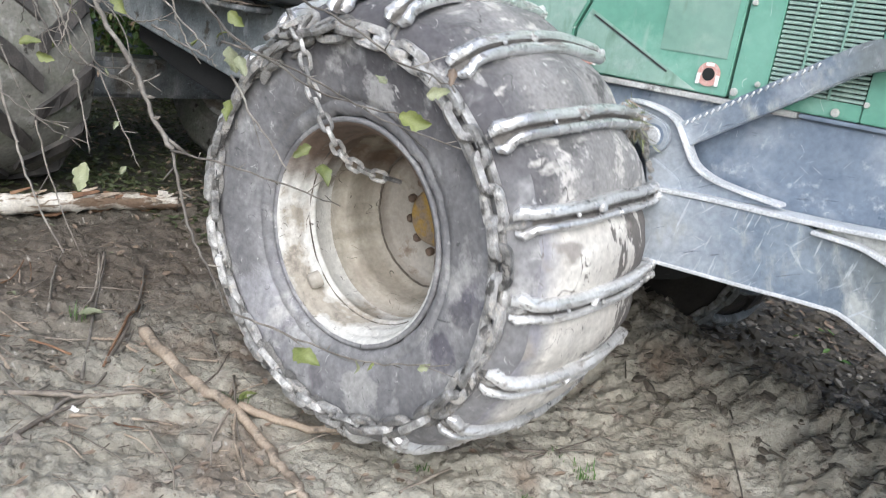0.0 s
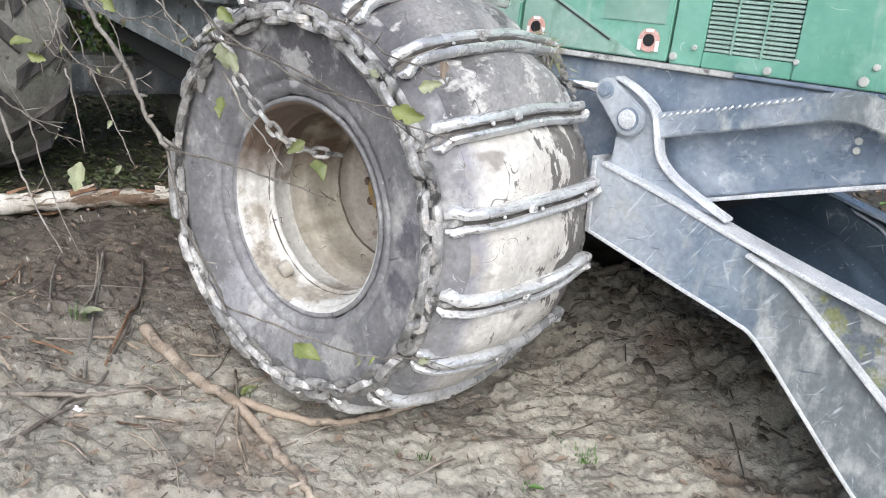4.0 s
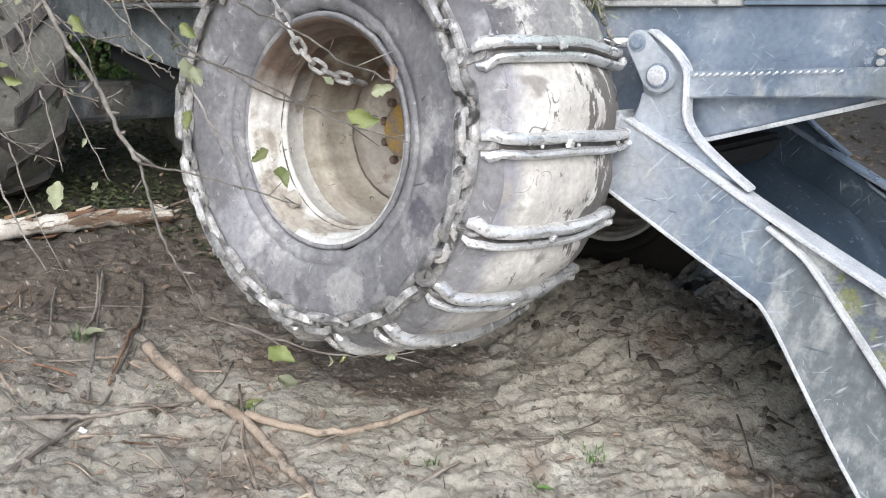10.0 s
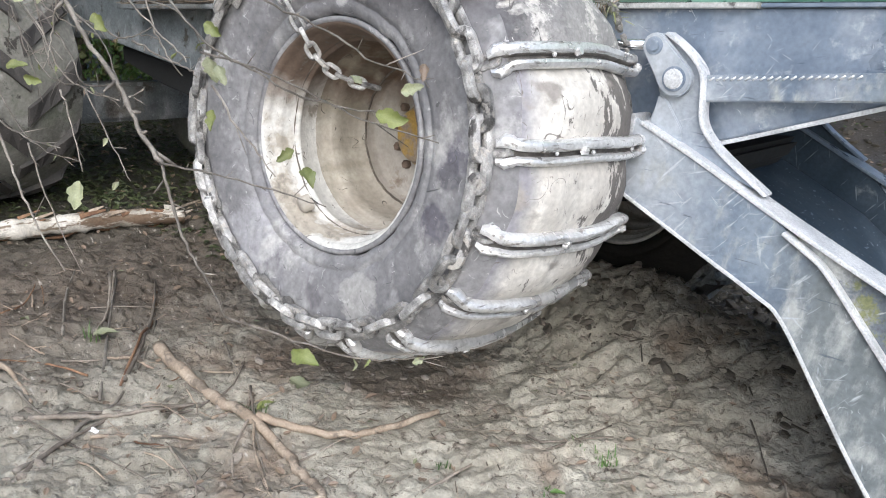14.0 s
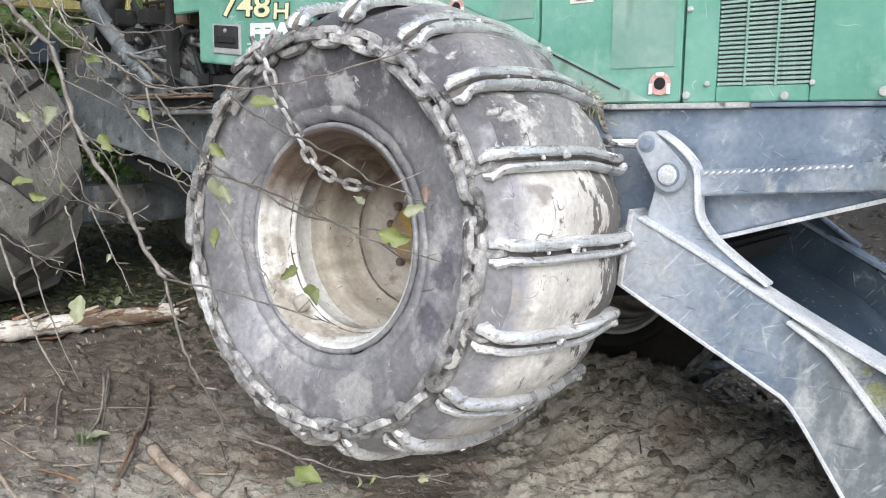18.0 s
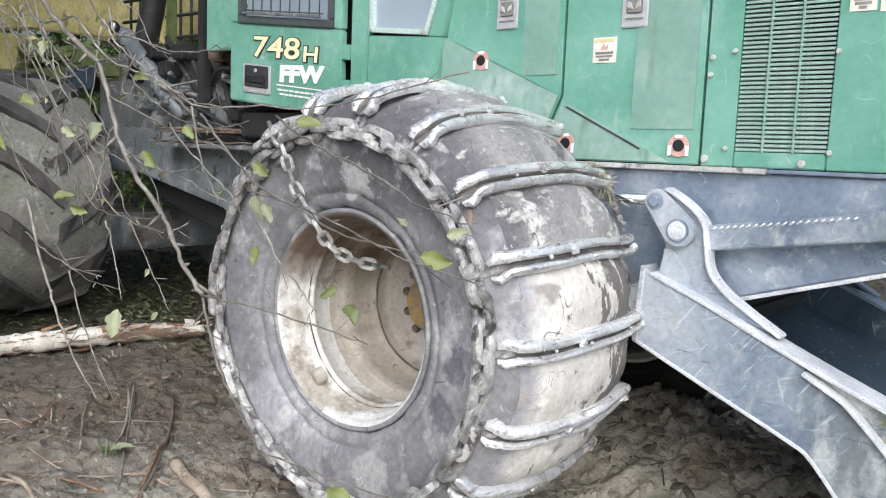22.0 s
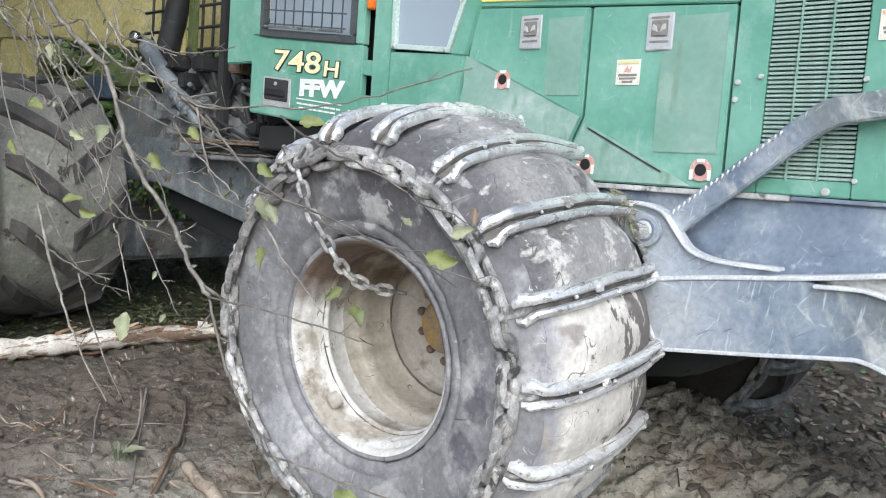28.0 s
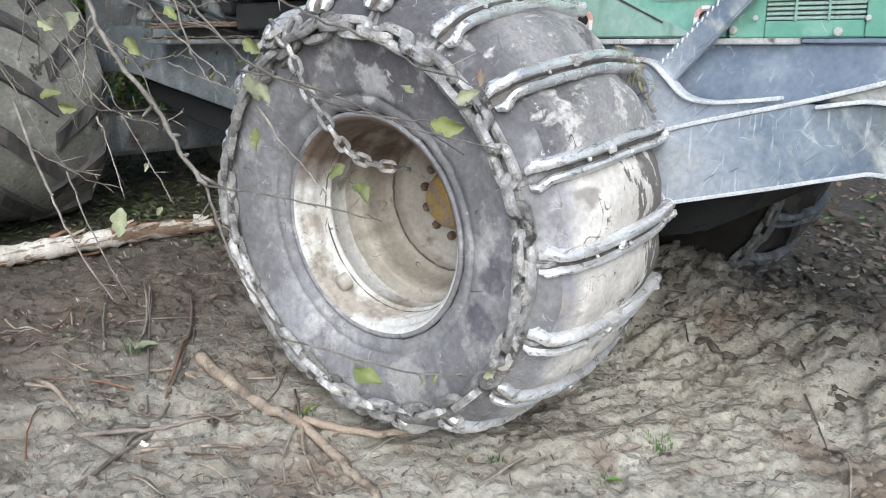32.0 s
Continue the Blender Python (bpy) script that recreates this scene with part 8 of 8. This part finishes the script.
    walk(cylinder_rod, [
    (0, pose(0.631, -0.700, 0.598)),
    (0.5, pose(0.601, -0.700, 0.593)),
    (1, pose(0.588, -0.700, 0.590)),
    (1.5, pose(0.630, -0.700, 0.598)),
    (2, pose(0.646, -0.700, 0.600)),
    (2.5, pose(0.690, -0.700, 0.602)),
    (4.5, pose(0.804, -0.700, 0.592)),
    (5, pose(0.805, -0.700, 0.592)),
    (5.5, pose(0.808, -0.700, 0.591)),
    (6, pose(0.820, -0.700, 0.589)),
    (6.5, pose(0.828, -0.700, 0.586)),
    (7, pose(0.860, -0.700, 0.577)),
    (7.5, pose(0.874, -0.700, 0.572)),
    (8, pose(0.890, -0.700, 0.566)),
    (8.5, pose(0.895, -0.700, 0.564)),
    (9, pose(0.897, -0.700, 0.564)),
    (9.5, pose(0.897, -0.700, 0.564)),
    (10, pose(0.897, -0.700, 0.564)),
    (10.5, pose(0.897, -0.700, 0.563)),
    (11, pose(0.898, -0.700, 0.563)),
    (11.5, pose(0.899, -0.700, 0.563)),
    (12, pose(0.901, -0.700, 0.562)),
    (12.5, pose(0.902, -0.700, 0.561)),
    (13, pose(0.902, -0.700, 0.562)),
    (13.5, pose(0.901, -0.700, 0.562)),
    (14, pose(0.901, -0.700, 0.562)),
    (14.5, pose(0.900, -0.700, 0.562)),
    (16.5, pose(0.894, -0.700, 0.565)),
    (17, pose(0.895, -0.700, 0.564)),
    (17.5, pose(0.894, -0.700, 0.565)),
    (18, pose(0.891, -0.700, 0.566)),
    (18.5, pose(0.892, -0.700, 0.566)),
    (19, pose(0.893, -0.700, 0.565)),
    (19.5, pose(0.894, -0.700, 0.565)),
    (20, pose(0.894, -0.700, 0.565)),
    (20.5, pose(0.893, -0.700, 0.565)),
    (21, pose(0.880, -0.700, 0.570)),
    (21.5, pose(0.867, -0.700, 0.575)),
    (22, pose(0.855, -0.700, 0.579)),
    (22.5, pose(0.842, -0.700, 0.583)),
    (23, pose(0.833, -0.700, 0.585)),
    (23.5, pose(0.828, -0.700, 0.587)),
    (24, pose(0.823, -0.700, 0.588)),
    (24.5, pose(0.818, -0.700, 0.589)),
    (26.5, pose(0.741, -0.700, 0.601)),
    (27, pose(0.686, -0.700, 0.602)),
    (27.5, pose(0.634, -0.700, 0.598)),
    (28, pose(0.582, -0.700, 0.589)),
    (28.5, pose(0.535, -0.700, 0.575)),
    (29.5, pose(0.528, -0.700, 0.573)),
    (30, pose(0.541, -0.700, 0.577)),
    (30.5, pose(0.525, -0.700, 0.572)),
    (31, pose(0.528, -0.700, 0.573)),
    (31.5, pose(0.537, -0.700, 0.576)),
    (32, pose(0.525, -0.700, 0.572)),
    ])
    walk(branch, [
    (0, pose(0.059, 0, -0.002)),
    (5, pose(0.072, 0, 0.006)),
    (6, pose(0.064, 0, -0.008)),
    (7, pose(0.076, 0, -0.009)),
    (8, pose(0.094, 0, -0.001)),
    (9, pose(0.050, 0, 0.004)),
    (10, pose(-0.046, 0, -0.012)),
    (11, pose(-0.015, 0, -0.007)),
    (12, pose(0.012, 0, 0.001)),
    (13, pose(-0.004, 0, -0.004)),
    (14, pose(0.000, 0, 0.000)),
    (17, pose(0.016, 0, -0.012)),
    (18, pose(0.030, 0, -0.036)),
    (19, pose(0.035, 0, -0.033)),
    (20, pose(0.045, 0, -0.036)),
    (21, pose(0.061, 0, -0.038)),
    (32, pose(0.061, 0, -0.038)),
    ])


motions()
